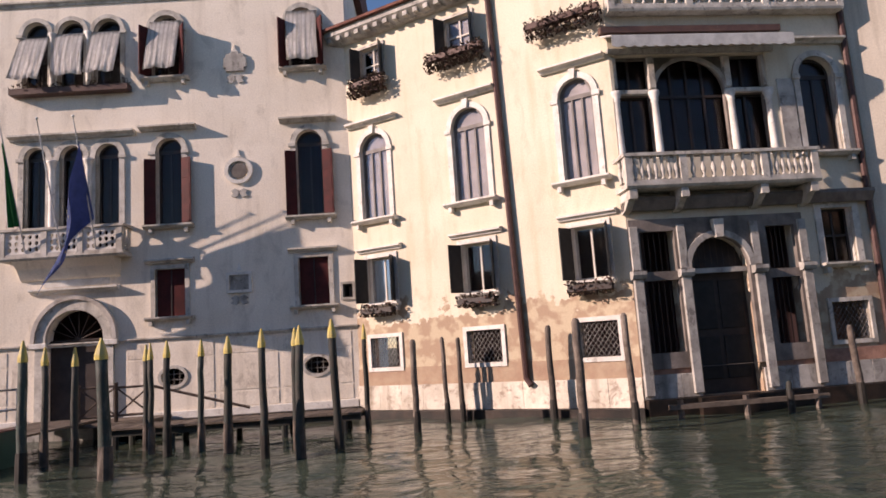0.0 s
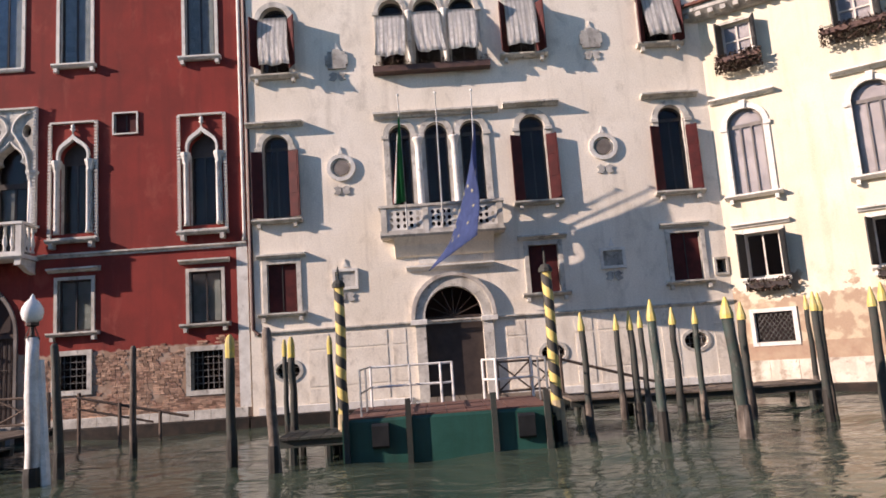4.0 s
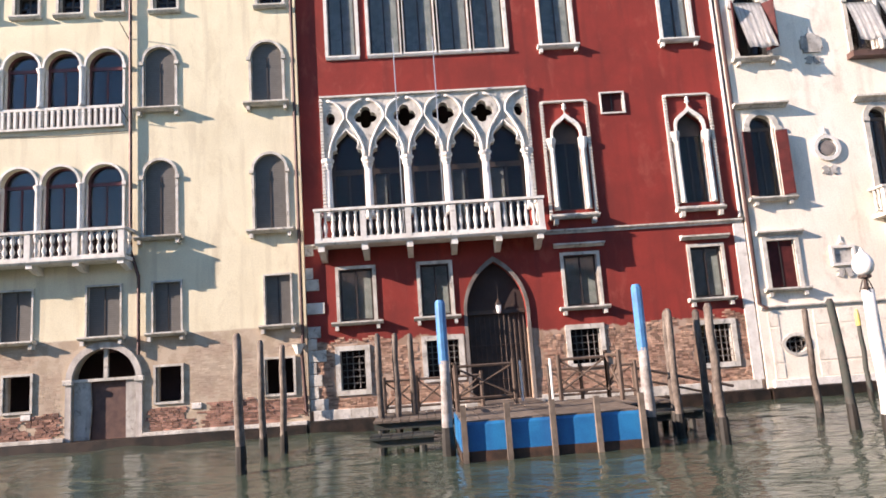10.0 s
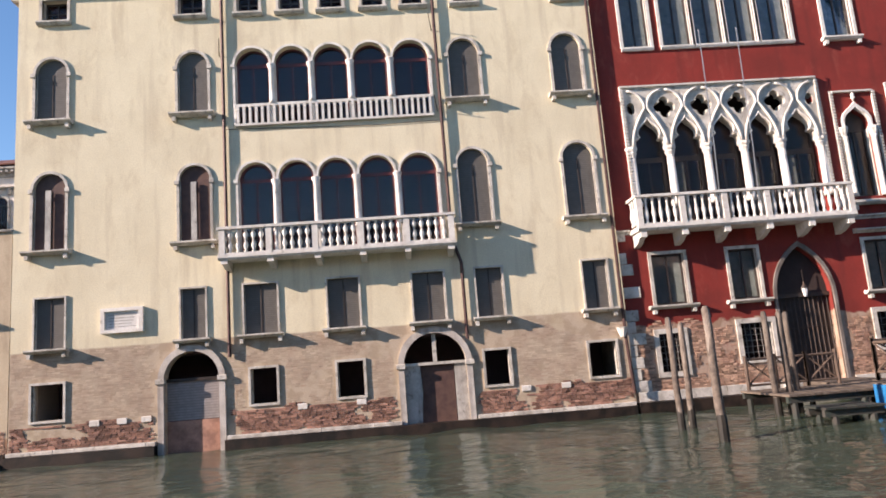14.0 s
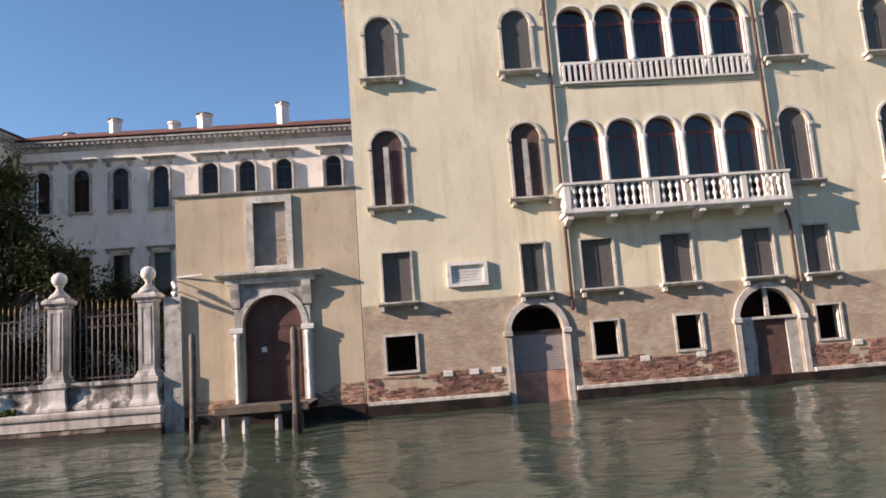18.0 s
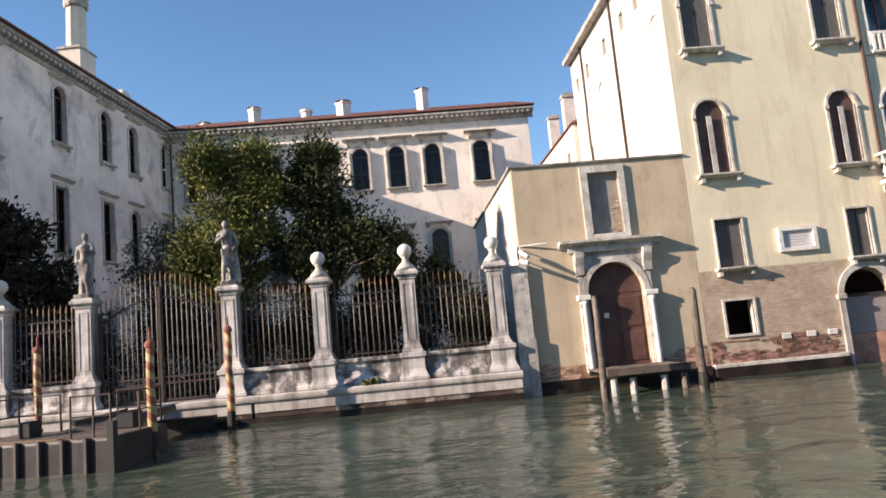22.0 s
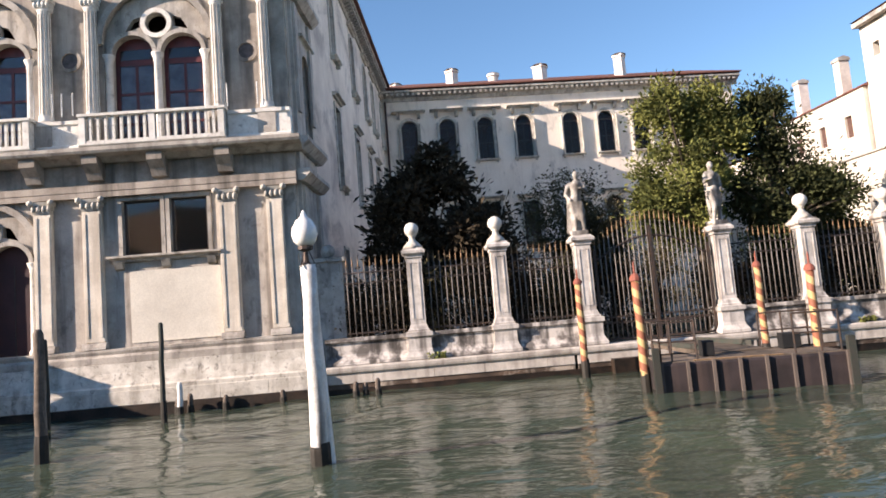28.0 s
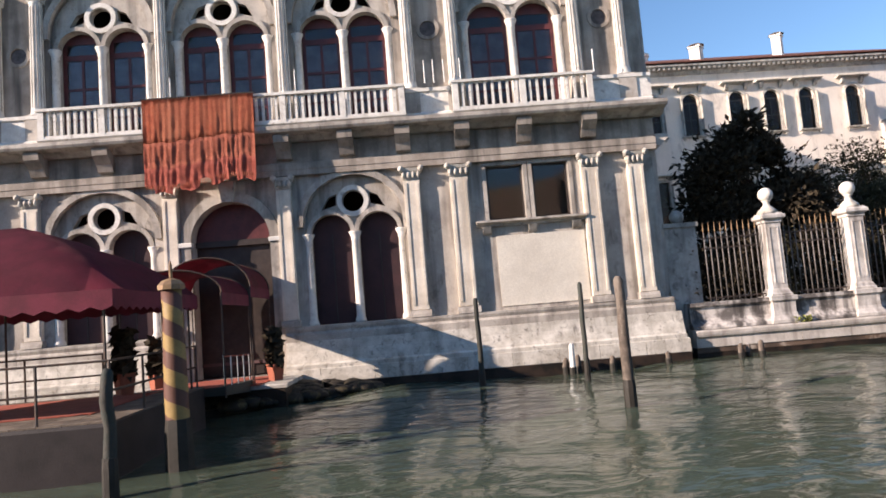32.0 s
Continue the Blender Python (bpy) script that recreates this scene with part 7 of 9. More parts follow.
# low white houses behind the gatehouse
for k, (x0, x1, y0, y1, h) in enumerate(((-57.2, -50, 37.1, 48, 13.2), (-58.6, -50, 48.2, 56, 11.6), (-60.5, -57.5, 37.2, 44, 6.6))):
    H = thing("house", "low sunlit white house with clay roof behind the gatehouse", "house", (x0, y0, 0), 90, "houses behind the gatehouse")
    hl = y1 - y0
    hs = [shape("rect", a, a + 0.6, h - 2.6, h - 1.3) for a in (1.2, 3.6, 6.0)]
    part("wall", plate(bm_new(), shape("rect", 0, hl, -1, h), hs, 0.0, -0.3), WHITE_SIDE, H)
    for a in (1.2, 3.6, 6.0):
        part("shutter", box(bm_new(), a, a + 0.6, -0.2, -0.15, h - 2.6, h - 1.3), SHUT_BROWN, H)
    part("front_wall", box(bm_new(), 0, 0.3, -(x1 - x0), -0.301, -1, h), WHITE_SIDE, H)
    part("roof", strip(bm_new(), -0.2, hl + 0.2, [(0.12, h + 0.002), (0.12, h + 0.08), (-(x1 - x0) / 2, h + 1.5), (-(x1 - x0), h + 0.002)]), ROOF, H)
    if k < 2:
        for a in ((1.6, 5.6) if k == 0 else (3.0,)):
            c_ = part("chimney", box(bm_new(), a + 0.15, a + 0.7, -0.75, -0.1, h - 0.6, h + 2.2), CHIMNEY, H)
            part("chimney_cap", strip(bm_new(), a + 0.08, a + 0.77, [(-0.03, h + 2.202), (-0.06, h + 2.4), (-0.42, h + 2.5), (-0.79, h + 2.4), (-0.82, h + 2.202)]), STONE_GREY, c_)

# ---- stone palace with the drape ----
V = thing("palace", "grey-white carved stone palace with two-light windows and balcony", "palace", (-88.0, 24.85, 0), -2.29)
VR = -27.6
v_pairs = [(3.0, 5.85), (8.95, 11.65), (13.1, 15.75), (17.2, 19.9), (22.6, 25.4)]
holes = []
for a, b_ in v_pairs:
    holes.append(shape("round", -b_ - 0.35, -a + 0.35, 8.5, 14.3, 12.5))
holes += [shape("rect", -5.78, -4.5, 5.02, 6.9), shape("rect", -4.2, -2.95, 5.02, 6.9), shape("round", -12.0, -8.7, 1.95, 7.0, 5.4), shape("round", -15.78, -13.16, 0.5, 6.35), shape("round", -20.4, -17.0, 1.95, 7.0, 5.4)]
holes += [shape("oval", -s - 0.28, -s + 0.28, 11.62, 12.18) for s in (1.35, 7.35, 21.3)]
CASINO_SOOT = mat("soot_stained_palace_stone", (0.42, 0.37, 0.32), (0.23, 0.2, 0.172), 0.85, 0.9, 26, 0.4, streak=(0.09, 0.08, 0.07), runs=(0.48, 0.68, 0.8))
wall("wall", V, (VR, 0.0, -1, 8.199), [h for h in holes if h[0][1] < 8], CASINO_WALL, 0.5)
part("upper_wall", plate(bm_new(), shape("rect", VR, 0.0, 8.201, 20.5), [h for h in holes if min(z for x, z in h) > 8], 0.0, 0.5), CASINO_SOOT, V, "soot-stained upper wall")
part("rear_wall", box(bm_new(), VR, -4, 14, 14.4, -1, 20), CASINO, V)
part("roof", box(bm_new(), VR, 0.2, -0.3, 14.4, 20.502, 20.9), ROOF, V)
part("side_wall", box(bm_new(), VR, VR + 0.4, 0.501, 14, -1, 20.5), CASINO, V)
rooms(V, VR + 0.4, -0.3, -1, 20.3, 3.0, (1.0, 7.6))


VOILE = mat("greyed_net_curtain", (0.34, 0.32, 0.33), (0.22, 0.2, 0.21), 0.9, 3, 30, 0.2)


def bifora(a, b_, z0, zs, zt, big_spring, name="window", recess=0.12, panes=True, top=None):
    """Two round-headed lights under one big arch with a ring between them. a, b_: inner and outer run to the left of the corner."""
    x0, x1 = -b_ - 0.35, -a + 0.35
    c, h = (x0 + x1) / 2, (x1 - x0) / 2
    lh = (h - 0.55) / 2 + 0.06
    lights = [(c - h + 0.24, c - 0.14), (c + 0.14, c + h - 0.24)]
    outer = shape("round", x0 + 0.003, x1 - 0.003, z0, zt, big_spring)
    rz = zs + lh + 0.42
    holes_ = [shape("round", p, q, z0 + 0.002, zs + lh, zs) for p, q in lights] + [shape("oval", c - 0.36, c + 0.36, rz - 0.36, rz + 0.36)]
    for s in (-1, 1):
        holes_.append([(c + s * 0.58, rz - 0.12), (c + s * 1.08, rz - 0.26), (c + s * 0.84, rz + 0.16), (c + s * 0.56, rz + 0.26)][::s])
    w = part(name, plate(bm_new(), outer, holes_, recess, recess + 0.22), CASINO, V)
    part("ring_moulding", plate(bm_new(), shape("oval", c - 0.54, c + 0.54, rz - 0.54, rz + 0.54), [shape("oval", c - 0.38, c + 0.38, rz - 0.38, rz + 0.38)], recess - 0.08, recess - 0.002), STONE_CLEAN, w)
    for p, q in lights:
        part("arch_moulding", plate(bm_new(), horseshoe(shape("round", p - 0.15, q + 0.15, zs - 0.02, zs + lh + 0.15, zs), shape("round", p, q, zs - 0.02, zs + lh, zs)), [], recess - 0.1, recess - 0.002), CASINO, w)
    part("big_arch", plate(bm_new(), horseshoe(shape("round", x0 - 0.22, x1 + 0.22, big_spring - 0.1, zt + 0.22, big_spring), shape("round", x0, x1, big_spring - 0.1, zt, big_spring)), [], -0.14, 0.003), CASINO, w)
    for x in (lights[0][0] - 0.12, c, lights[1][1] + 0.12):
        part("column", lathe(bm_new(), [(0.19, z0), (0.19, z0 + 0.12), (0.14, z0 + 0.22), (0.125, zs - 0.32), (0.15, zs - 0.28), (0.13, zs - 0.24), (0.21, zs - 0.04), (0.22, zs)], 12, x, recess - 0.02), STONE_CLEAN, w, smooth=True)
    for p, q in lights:
        if not panes:
            part("closed_shutter", plate(bm_new(), shape("round", p + .003, q - .003, z0 + .003, zs + lh, zs), [], recess + 0.24, recess + 0.3), SHUT_PLUM, w)
            part("shutter_joint", box(bm_new(), (p + q) / 2 - 0.02, (p + q) / 2 + 0.02, recess + 0.22, recess + 0.24, z0 + 0.01, zs), WOOD_DARK, w)
            continue
        part("sash", plate(bm_new(), shape("round", p + .003, q - .003, z0 + .003, zs + lh, zs), sash_holes(p + 0.03, q - 0.03, z0 + 0.03, zs - 0.2, 2, 3, 0.085) + sash_holes(p + 0.06, q - 0.06, zs - 0.16, zs + 0.36, 1, 1, 0.07), recess + 0.26, recess + 0.32), WOOD_WINE if panes else WOOD_DARK, w)
        g = part("pane", box(bm_new(), p, q, recess + 0.28, recess + 0.29, z0 + 0.01, zs + 0.35), GLASS_CLEAR, w)
        g.visible_shadow = False
        part("curtain", box(bm_new(), p + 0.12, q - 0.12, recess + 0.34, recess + 0.355, z0 + 0.1, zs - 0.3), VOILE, w)
    return w


for a, b_ in v_pairs:
    bifora(a, b_, 8.52, 12.05, 14.25, 12.5)
bifora(9.0, 11.7, 1.97, 5.05, 6.98, 5.4, panes=False)
bifora(17.3, 20.05, 1.97, 5.05, 6.98, 5.4, panes=False)
for a, b_ in ((-5.78, -4.5), (-4.2, -2.95)):
    window(V, "rect", a, b_, 5.02, 6.9, rim=0.13, rim_out=0.05, sill=0, fill="sash", cols=1, rows=1, fill_mat=WOOD_DARK, glass=GLASS_CLEAR, deep=0.12, stone=CASINO)
cornice("window_shelf", V, -6.25, -2.5, 4.82, 0.2, 0.3, CASINO)
for x in (-5.9, -4.35, -2.85):
    part("shelf_bracket", strip(bm_new(), x - 0.14, x + 0.14, [(0.003, 4.55), (-0.12, 4.6), (-0.25, 4.818), (0.003, 4.818)]), CASINO, V)
part("flat_panel", plate(bm_new(), shape("rect", -5.6, -2.6, 2.12, 4.5), [], -0.03, 0.003), mat("smooth_ashlar", (0.66, 0.62, 0.54), (0.57, 0.53, 0.46), 0.8, 0.8, 22, 0.2), V)
for s in (1.35, 7.35, 21.3):
    part("roundel_ring", plate(bm_new(), shape("oval", -s - 0.4, -s + 0.4, 11.5, 12.3), [shape("oval", -s - 0.28, -s + 0.28, 11.62, 12.18)], -0.05, 0.003), CASINO_SOOT, V)
    part("roundel_marble", plate(bm_new(), shape("oval", -s - 0.275, -s + 0.275, 11.625, 12.175), [], 0.01, 0.05), mat("dark_roundel", (0.12, 0.1, 0.095), (0.06, 0.05, 0.048), rough=0.5, scale=5) if s < 2 else bpy.data.materials["dark_roundel"], V)


def capital(bm, x, z, w, y):
    for k, (zz, ww, yy) in enumerate(((0, 1.0, 0), (0.14, 1.12, 0.03), (0.28, 1.3, 0.07))):
        strip(bm, x - w * ww / 2, x + w * ww / 2, [(0.003, z + zz), (y - yy, z + zz), (y - yy - 0.03, z + zz + 0.12), (0.003, z + zz + 0.135)])
    for s in (-1, 1):
        ball(bm, (x + s * w * 0.6, y - 0.1, z + 0.37), 0.115, 1, 0.8, 1, 1)
        for q in (0.15, 0.45):
            ball(bm, (x + s * w * q, y - 0.06, z + 0.17), 0.085, 0.8, 0.7, 1.6, 1)


for s, w_ in ((0.66, 0.55), (2.24, 0.6), (6.72, 0.62), (8.32, 0.56), (12.62, 0.5), (16.4, 0.5), (21.0, 0.56), (22.6, 0.6)):
    pl = part("pilaster", soft_box(bm_new(), -s - w_ / 2, -s + w_ / 2, -0.2, 0.003, 2.22, 6.6), CASINO_CREAM, V)
    for e in (-1, 1):
        part("pilaster_edge", box(bm_new(), -s + e * w_ * 0.36 - 0.04, -s + e * w_ * 0.36 + 0.04, -0.225, -0.198, 2.4, 6.5), CASINO_CREAM, pl)
    part("pilaster_base", strip(bm_new(), -s - w_ * 0.62, -s + w_ * 0.62, [(0.003, 2.0), (-0.32, 2.0), (-0.3, 2.1), (-0.24, 2.218), (0.003, 2.218)]), CASINO, pl)
    cb = bm_new()
    capital(cb, -s, 6.61, w_, -0.2)
    part("capital", cb, STONE, pl)
for s in (0.7, 2.3, 6.55, 8.1, 12.35, 16.45, 20.6, 22.0):
    cl = part("column", lathe(bm_new(), [(0.28, 8.62), (0.28, 9.66), (0.3, 9.7), (0.24, 9.8), (0.215, 10.0), (0.2, 13.6), (0.22, 13.65)], 16, -s, -0.16), STONE_CLEAN, V, smooth=True)
    part("pedestal", box(bm_new(), -s - 0.3, -s + 0.3, -0.46, 0.003, 8.62, 9.7), CASINO, cl)
    for k in range(7):
        a_ = math.pi + math.pi * (k + 0.5) / 7
        part("flute", tube(bm_new(), (-s + 0.213 * math.cos(a_), -0.16 + 0.213 * math.sin(a_), 9.95), (-s + 0.2 * math.cos(a_), -0.16 + 0.2 * math.sin(a_), 13.5), 0.022, 0.02, 4), CASINO, cl)
    cb = bm_new()
    capital(cb, -s, 13.66, 0.46, -0.3)
    part("capital", cb, STONE_CLEAN, cl)
cornice("upper_entablature", V, VR, 0.35, 14.6, 1.2, 0.6, CASINO)
part("frieze", strip(bm_new(), VR, 0.12, [(0.003, 7.06), (-0.2, 7.06), (-0.2, 7.24), (-0.22, 7.26), (-0.22, 7.48), (-0.1, 7.52), (-0.1, 8.2), (0.003, 8.2)]), CASINO_SOOT, V)
part("main_cornice", strip(bm_new(), VR, 0.42, [(0.003, 8.202), (-0.3, 8.2), (-0.5, 8.35), (-0.85, 8.4), (-0.9, 8.48), (-0.9, 8.6), (0.003, 8.62)]), CASINO, V)
for s in (2.2, 4.4, 6.5, 8.5, 10.4, 12.5, 16.3, 18.4, 20.6, 22.6):
    part("console", strip(bm_new(), -s - 0.25, -s + 0.25, [(-0.11, 7.6), (-0.3, 7.62), (-0.42, 7.85), (-0.72, 8.1), (-0.75, 8.34), (-0.11, 8.3)]), CASINO_SOOT, V)
for a, b_ in ((2.0, -0.1), (8.3, 6.75), (22.0, 20.3)):
    part("plinth_course", strip(bm_new(), -a + 0.01, -b_ - 0.01, [(0.003, 8.622), (-0.5, 8.622), (-0.5, 8.78), (-0.42, 8.84), (-0.42, 9.5), (-0.48, 9.54), (-0.48, 9.66), (-0.2, 9.72), (0.003, 9.72)]), STONE_CLEAN, V, "bright stone plinth between the balconies")
for a, b_, posts in ((6.75, 2.0, 3), (20.3, 8.3, 7), (26.5, 22.0, 3)):
    balcony(V, "balcony", -a, -b_, 8.72, 9.72, 0.88, [-a + 0.12 + (a - b_ - 0.24) * i / (posts - 1) for i in range(posts)], 8, BALUSTER, STONE_CLEAN, slab=0.1, square=True)
# arched door
dr = part("door", plate(bm_new(), shape("round", -16.1, -12.84, 0.5, 6.68, 5.04), [shape("round", -15.78, -13.16, 0.502, 6.35)], -0.16, 0.05), CASINO, V)
part("keystone", plate(bm_new(), [(-14.65, 6.3), (-14.29, 6.3), (-14.2, 7.0), (-14.74, 7.0)], [], -0.35, -0.158), CASINO, dr)
for x in (-16.2, -13.2):
    part("impost", soft_box(bm_new(), x, x + 0.46, -0.22, 0.003, 4.9, 5.06), STONE_CLEAN, dr)
part("door_leaf", box(bm_new(), -15.77, -13.17, 0.45, 0.5, 0.55, 4.9), WOOD_DARK, dr)
part("lunette_panel", plate(bm_new(), shape("round", -15.76, -13.18, 4.91, 6.33), [], 0.36, 0.4), WOOD_WINE, dr, "dark wine-red lunette boards")
part("door_bar", box(bm_new(), -15.77, -13.17, 0.3, 0.358, 4.9, 5.1), WOOD_DARK, dr)
# stepped base
for a, b_, k in ((VR, -16.3, 1), (-12.8, 0.0, 2)):
    part("base_step", strip(bm_new(), a, b_ + (0.12 if b_ == 0 else 0), [(0.003, 1.5), (-0.34, 1.5), (-0.34, 1.72), (-0.26, 1.8), (-0.3, 1.9), (-0.3, 1.98), (0.003, 2.0)]), CASINO, V)
    part("base_slope", strip(bm_new(), a, b_ + (0.3 if b_ == 0 else 0), [(0.003, 0.62), (-0.62, 0.62), (-0.62, 0.74), (-0.52, 0.8), (-0.4, 1.2), (-0.36, 1.498), (0.003, 1.498)]), STONE, V)
    blocks(V, a, b_ + (0.38 if b_ == 0 else 0), 0.16, 0.618, 1.4, STONE, -0.66, "base_stone", 70 + k)
    part("tide_band", box(bm_new(), a, b_ + (0.36 if b_ == 0 else 0), -0.7, 0.003, -0.7, 0.158), ALGAE, V, "black-green algae at the tide line")
part("landing", box(bm_new(), -17.2, -12.3, -3.2, 0.5, -0.6, 0.36), ALGAE, V, "dark mossy landing foot")
part("landing_top", strip(bm_new(), -17.2, -12.25, [(0.5, 0.362), (-3.22, 0.362), (-3.22, 0.44), (-3.18, 0.48), (0.5, 0.48)]), STONE_GREY, V)
rnd = random.Random(8)
MOSS_ROCK = blotched(mat("mossy_rock", (0.03, 0.024, 0.017), (0.012, 0.01, 0.008), 0.7, 3, 24, 0.8, each=0.3), (0.09, 0.075, 0.035), 4.0, 0.52, 0.62, 0.8)
for i in range(70):
    u, back = rnd.random(), rnd.random() ** 1.4
    x, y = -9.8 - 4.6 * u - 0.7 * back, -0.95 - 3.2 * u + 1.1 * back
    low = 0.02 + 0.26 * back + 0.1 * u
    bm = ball(bm_new(), (0, 0, 0), rnd.uniform(0.18, 0.36), 1.4, 1.1, 0.6, 2)
    for v in bm.verts:
        v.co *= 1 + 0.28 * noise.noise(v.co * 4 + Vector((i * 3.1, 0, 0)))
    o = part("mossy_stone", bm, MOSS_ROCK, V, smooth=True)
    o.matrix_basis = Matrix.Translation((x, y, low - 0.12)) @ Matrix.Rotation(rnd.uniform(0, 3), 4, "Z")
bm = bm_new()
foot, crest = ([bm.verts.new((x, y, z)) for x, y in ((-9.5, -0.7), (-10.0, -1.0), (-12.2, -2.6), (-14.4, -4.0), (-17.0, -4.0), (-17.0, -0.7))] for z in (-0.7, -0.02))
bm.faces.new(crest)
for i in range(6):
    bm.faces.new((foot[i], foot[(i + 1) % 6], crest[(i + 1) % 6], crest[i]))
bmesh.ops.recalc_face_normals(bm, faces=bm.faces[:])
part("rock_bank", bm, MOSS_ROCK, V, "low dark mossy bank beside the landing")
part("landing_carpet", box(bm_new(), -15.9, -13.0, -3.25, 0.3, 0.482, 0.5), RED_CARPET, V)

# ---- mooring poles ----
POLE_TAN = mat("worn_tan_pole", (0.5, 0.4, 0.24), (0.3, 0.24, 0.16), 0.8, 3, 30, 0.5, streak=(0.16, 0.13, 0.1))
POLE_WHITE = mat("worn_white_pole", (0.36, 0.34, 0.325), (0.2, 0.18, 0.165), 0.7, 4, 30, 0.4, streak=(0.2, 0.16, 0.13))
def mooring_pole(x, y, top, r, material, label, group, tip=None, tip_mat=None, lean=(0.0, 0.0), stain=0.55, seed=0, stain_mat=None, category="mooring pole"):
    """A driven timber: a slightly crooked shaft, the black tide mark, and a painted head."""
    rnd = random.Random(seed * 13 + 5)
    n = 7
    z0 = -1.2
    r *= 0.76
    bm = bm_new()
    rings = []
    for i in range(n + 1):
        z = z0 + (top - z0) * i / n
        cx, cy = lean[0] * (z - z0) / (top - z0) + rnd.uniform(-0.02, 0.02), lean[1] * (z - z0) / (top - z0) + rnd.uniform(-0.02, 0.02)
        rr = r * (1.12 - 0.2 * i / n) * rnd.uniform(0.95, 1.05)
        rings.append((cx, cy, z, rr))
    k = 9
    vs = [[bm.verts.new((cx + rr * math.cos(2 * math.pi * a / k), cy + rr * math.sin(2 * math.pi * a / k), z)) for a in range(k)] for cx, cy, z, rr in rings]
    for p, q in zip(vs, vs[1:]):
        for a in range(k):
            bm.faces.new((p[a], p[(a + 1) % k], q[(a + 1) % k], q[a]))
    bm.faces.new(vs[0][::-1])
    cx, cy, z, rr = rings[-1]
    if tip is None:
        c = [bm.verts.new((cx + rr * 0.55 * math.cos(2 * math.pi * a / k), cy + rr * 0.55 * math.sin(2 * math.pi * a / k), z + rr * 0.9)) for a in range(k)]
        for a in range(k):
            bm.faces.new((vs[-1][a], vs[-1][(a + 1) % k], c[(a + 1) % k], c[a]))
        bm.faces.new(c)
    else:
        bm.faces.new(vs[-1])
    ob = part("mooring_pole", bm, material, None, smooth=True)
    ob.location = (x, y, 0)
    tagged(ob, label, category, group)
    if tip == "cone":
        part("painted_tip", lathe(bm_new(), [(rr * 1.16, z - 0.1), (rr * 1.14, z), (rr * 0.55, z + 0.24), (0.02, z + 0.36)], 9, cx, cy), tip_mat, ob, "yellow painted point")
    elif tip == "dome":
        part("painted_tip", lathe(bm_new(), [(rr * 1.1, z - 0.22), (rr * 1.12, z + 0.1), (rr * 0.8, z + 0.24), (0.03, z + 0.3)], 9, cx, cy), tip_mat, ob, "yellow painted head")
    elif tip == "cap":
        part("cap", lathe(bm_new(), [(rr * 1.35, z - 0.02), (rr * 1.35, z + 0.06), (rr * 0.9, z + 0.14), (0.03, z + 0.18), (0.03, z + 0.4), (0.004, z + 0.5)], 10, cx, cy), tip_mat, ob)
    sx = lean[0] * (stain - z0) / (top - z0) * 0.6
    part("tide_mark", lathe(bm_new(), [(r * 1.22, -0.5), (r * 1.2, stain * 0.6), (r * 1.1, stain)], 9, lean[0] * 0.4, lean[1] * 0.4), stain_mat or POLE_STAIN, ob, "black wet band of algae")
    return ob


L_Y = "dark green mooring pole with a yellow painted point"
for i, (x, y, z, r, lx) in enumerate(((-8.68, 14.45, 2.5, 0.13, 0.0), (-6.9, 14.5, 2.45, 0.17, -0.18), (-9.65, 17.0, 2.42, 0.11, 0), (-8.6, 16.4, 2.35, 0.11, 0), (-8.17, 19.4, 2.38, 0.11, 0), (-7.7, 18.6, 2.4, 0.1, 0), (-7.05, 18.0, 2.42, 0.12, 0), (-6.3, 18.4, 2.4, 0.11, 0.0),
                                      (-5.4, 17.7, 2.42, 0.14, 0.05), (-4.12, 16.4, 2.5, 0.12, -0.05), (-3.55, 17.3, 2.5, 0.12, 0), (-3.2, 15.8, 2.5, 0.13, 0.06), (-2.32, 16.4, 2.62, 0.13, -0.16), (-2.1, 20.5, 2.6, 0.1, 0))):
    mooring_pole(x, y, z, r, (PILE_TEAL if i in (0, 1, 7) else PILE_DARK), L_Y, "yellow-tipped mooring poles", "cone", YELLOW_TIP, (lx, 0), 0.55, i, PILE if i % 3 else POLE_STAIN)
for i, (x, y, z, r, lx, m_) in enumerate(((-17.9, 15.6, 2.48, 0.14, 0, PILE_DARK), (-16.85, 17.2, 2.38, 0.12, 0, PILE_DARK), (-17.9, 21.3, 2.42, 0.1, -0.05, PILE_DARK), (-16.3, 19.8, 2.4, 0.11, 0, PILE_DARK))):
    mooring_pole(x, y, z, r, m_, L_Y, "yellow-tipped mooring poles", "dome", YELLOW_TIP, (lx, 0), 0.5, 30 + i)
mooring_pole(-16.68, 14.65, 2.75, 0.14, PILE, "grey weathered mooring pole beside the green pontoon", "plain mooring poles", None, None, (-0.15, 0), 0.4, 41)
for i, (x, y) in enumerate(((-10.6, 15.9), (-15.52, 16.25))):
    p_ = mooring_pole(x, y, 3.75, 0.165, STRIPE_YB, "tall yellow and black spiral-striped mooring pole", "striped mooring poles", "cap", PILE_DARK, (0.03, 0), 0.5, 50 + i)
    part("bare_foot", lathe(bm_new(), [(0.155, -0.6), (0.148, 0.4), (0.142, 0.8)], 9, 0.02, 0), POLE_TAN, p_, "worn bare timber below the stripes")
L_P = "grey-brown weathered timber mooring pole"
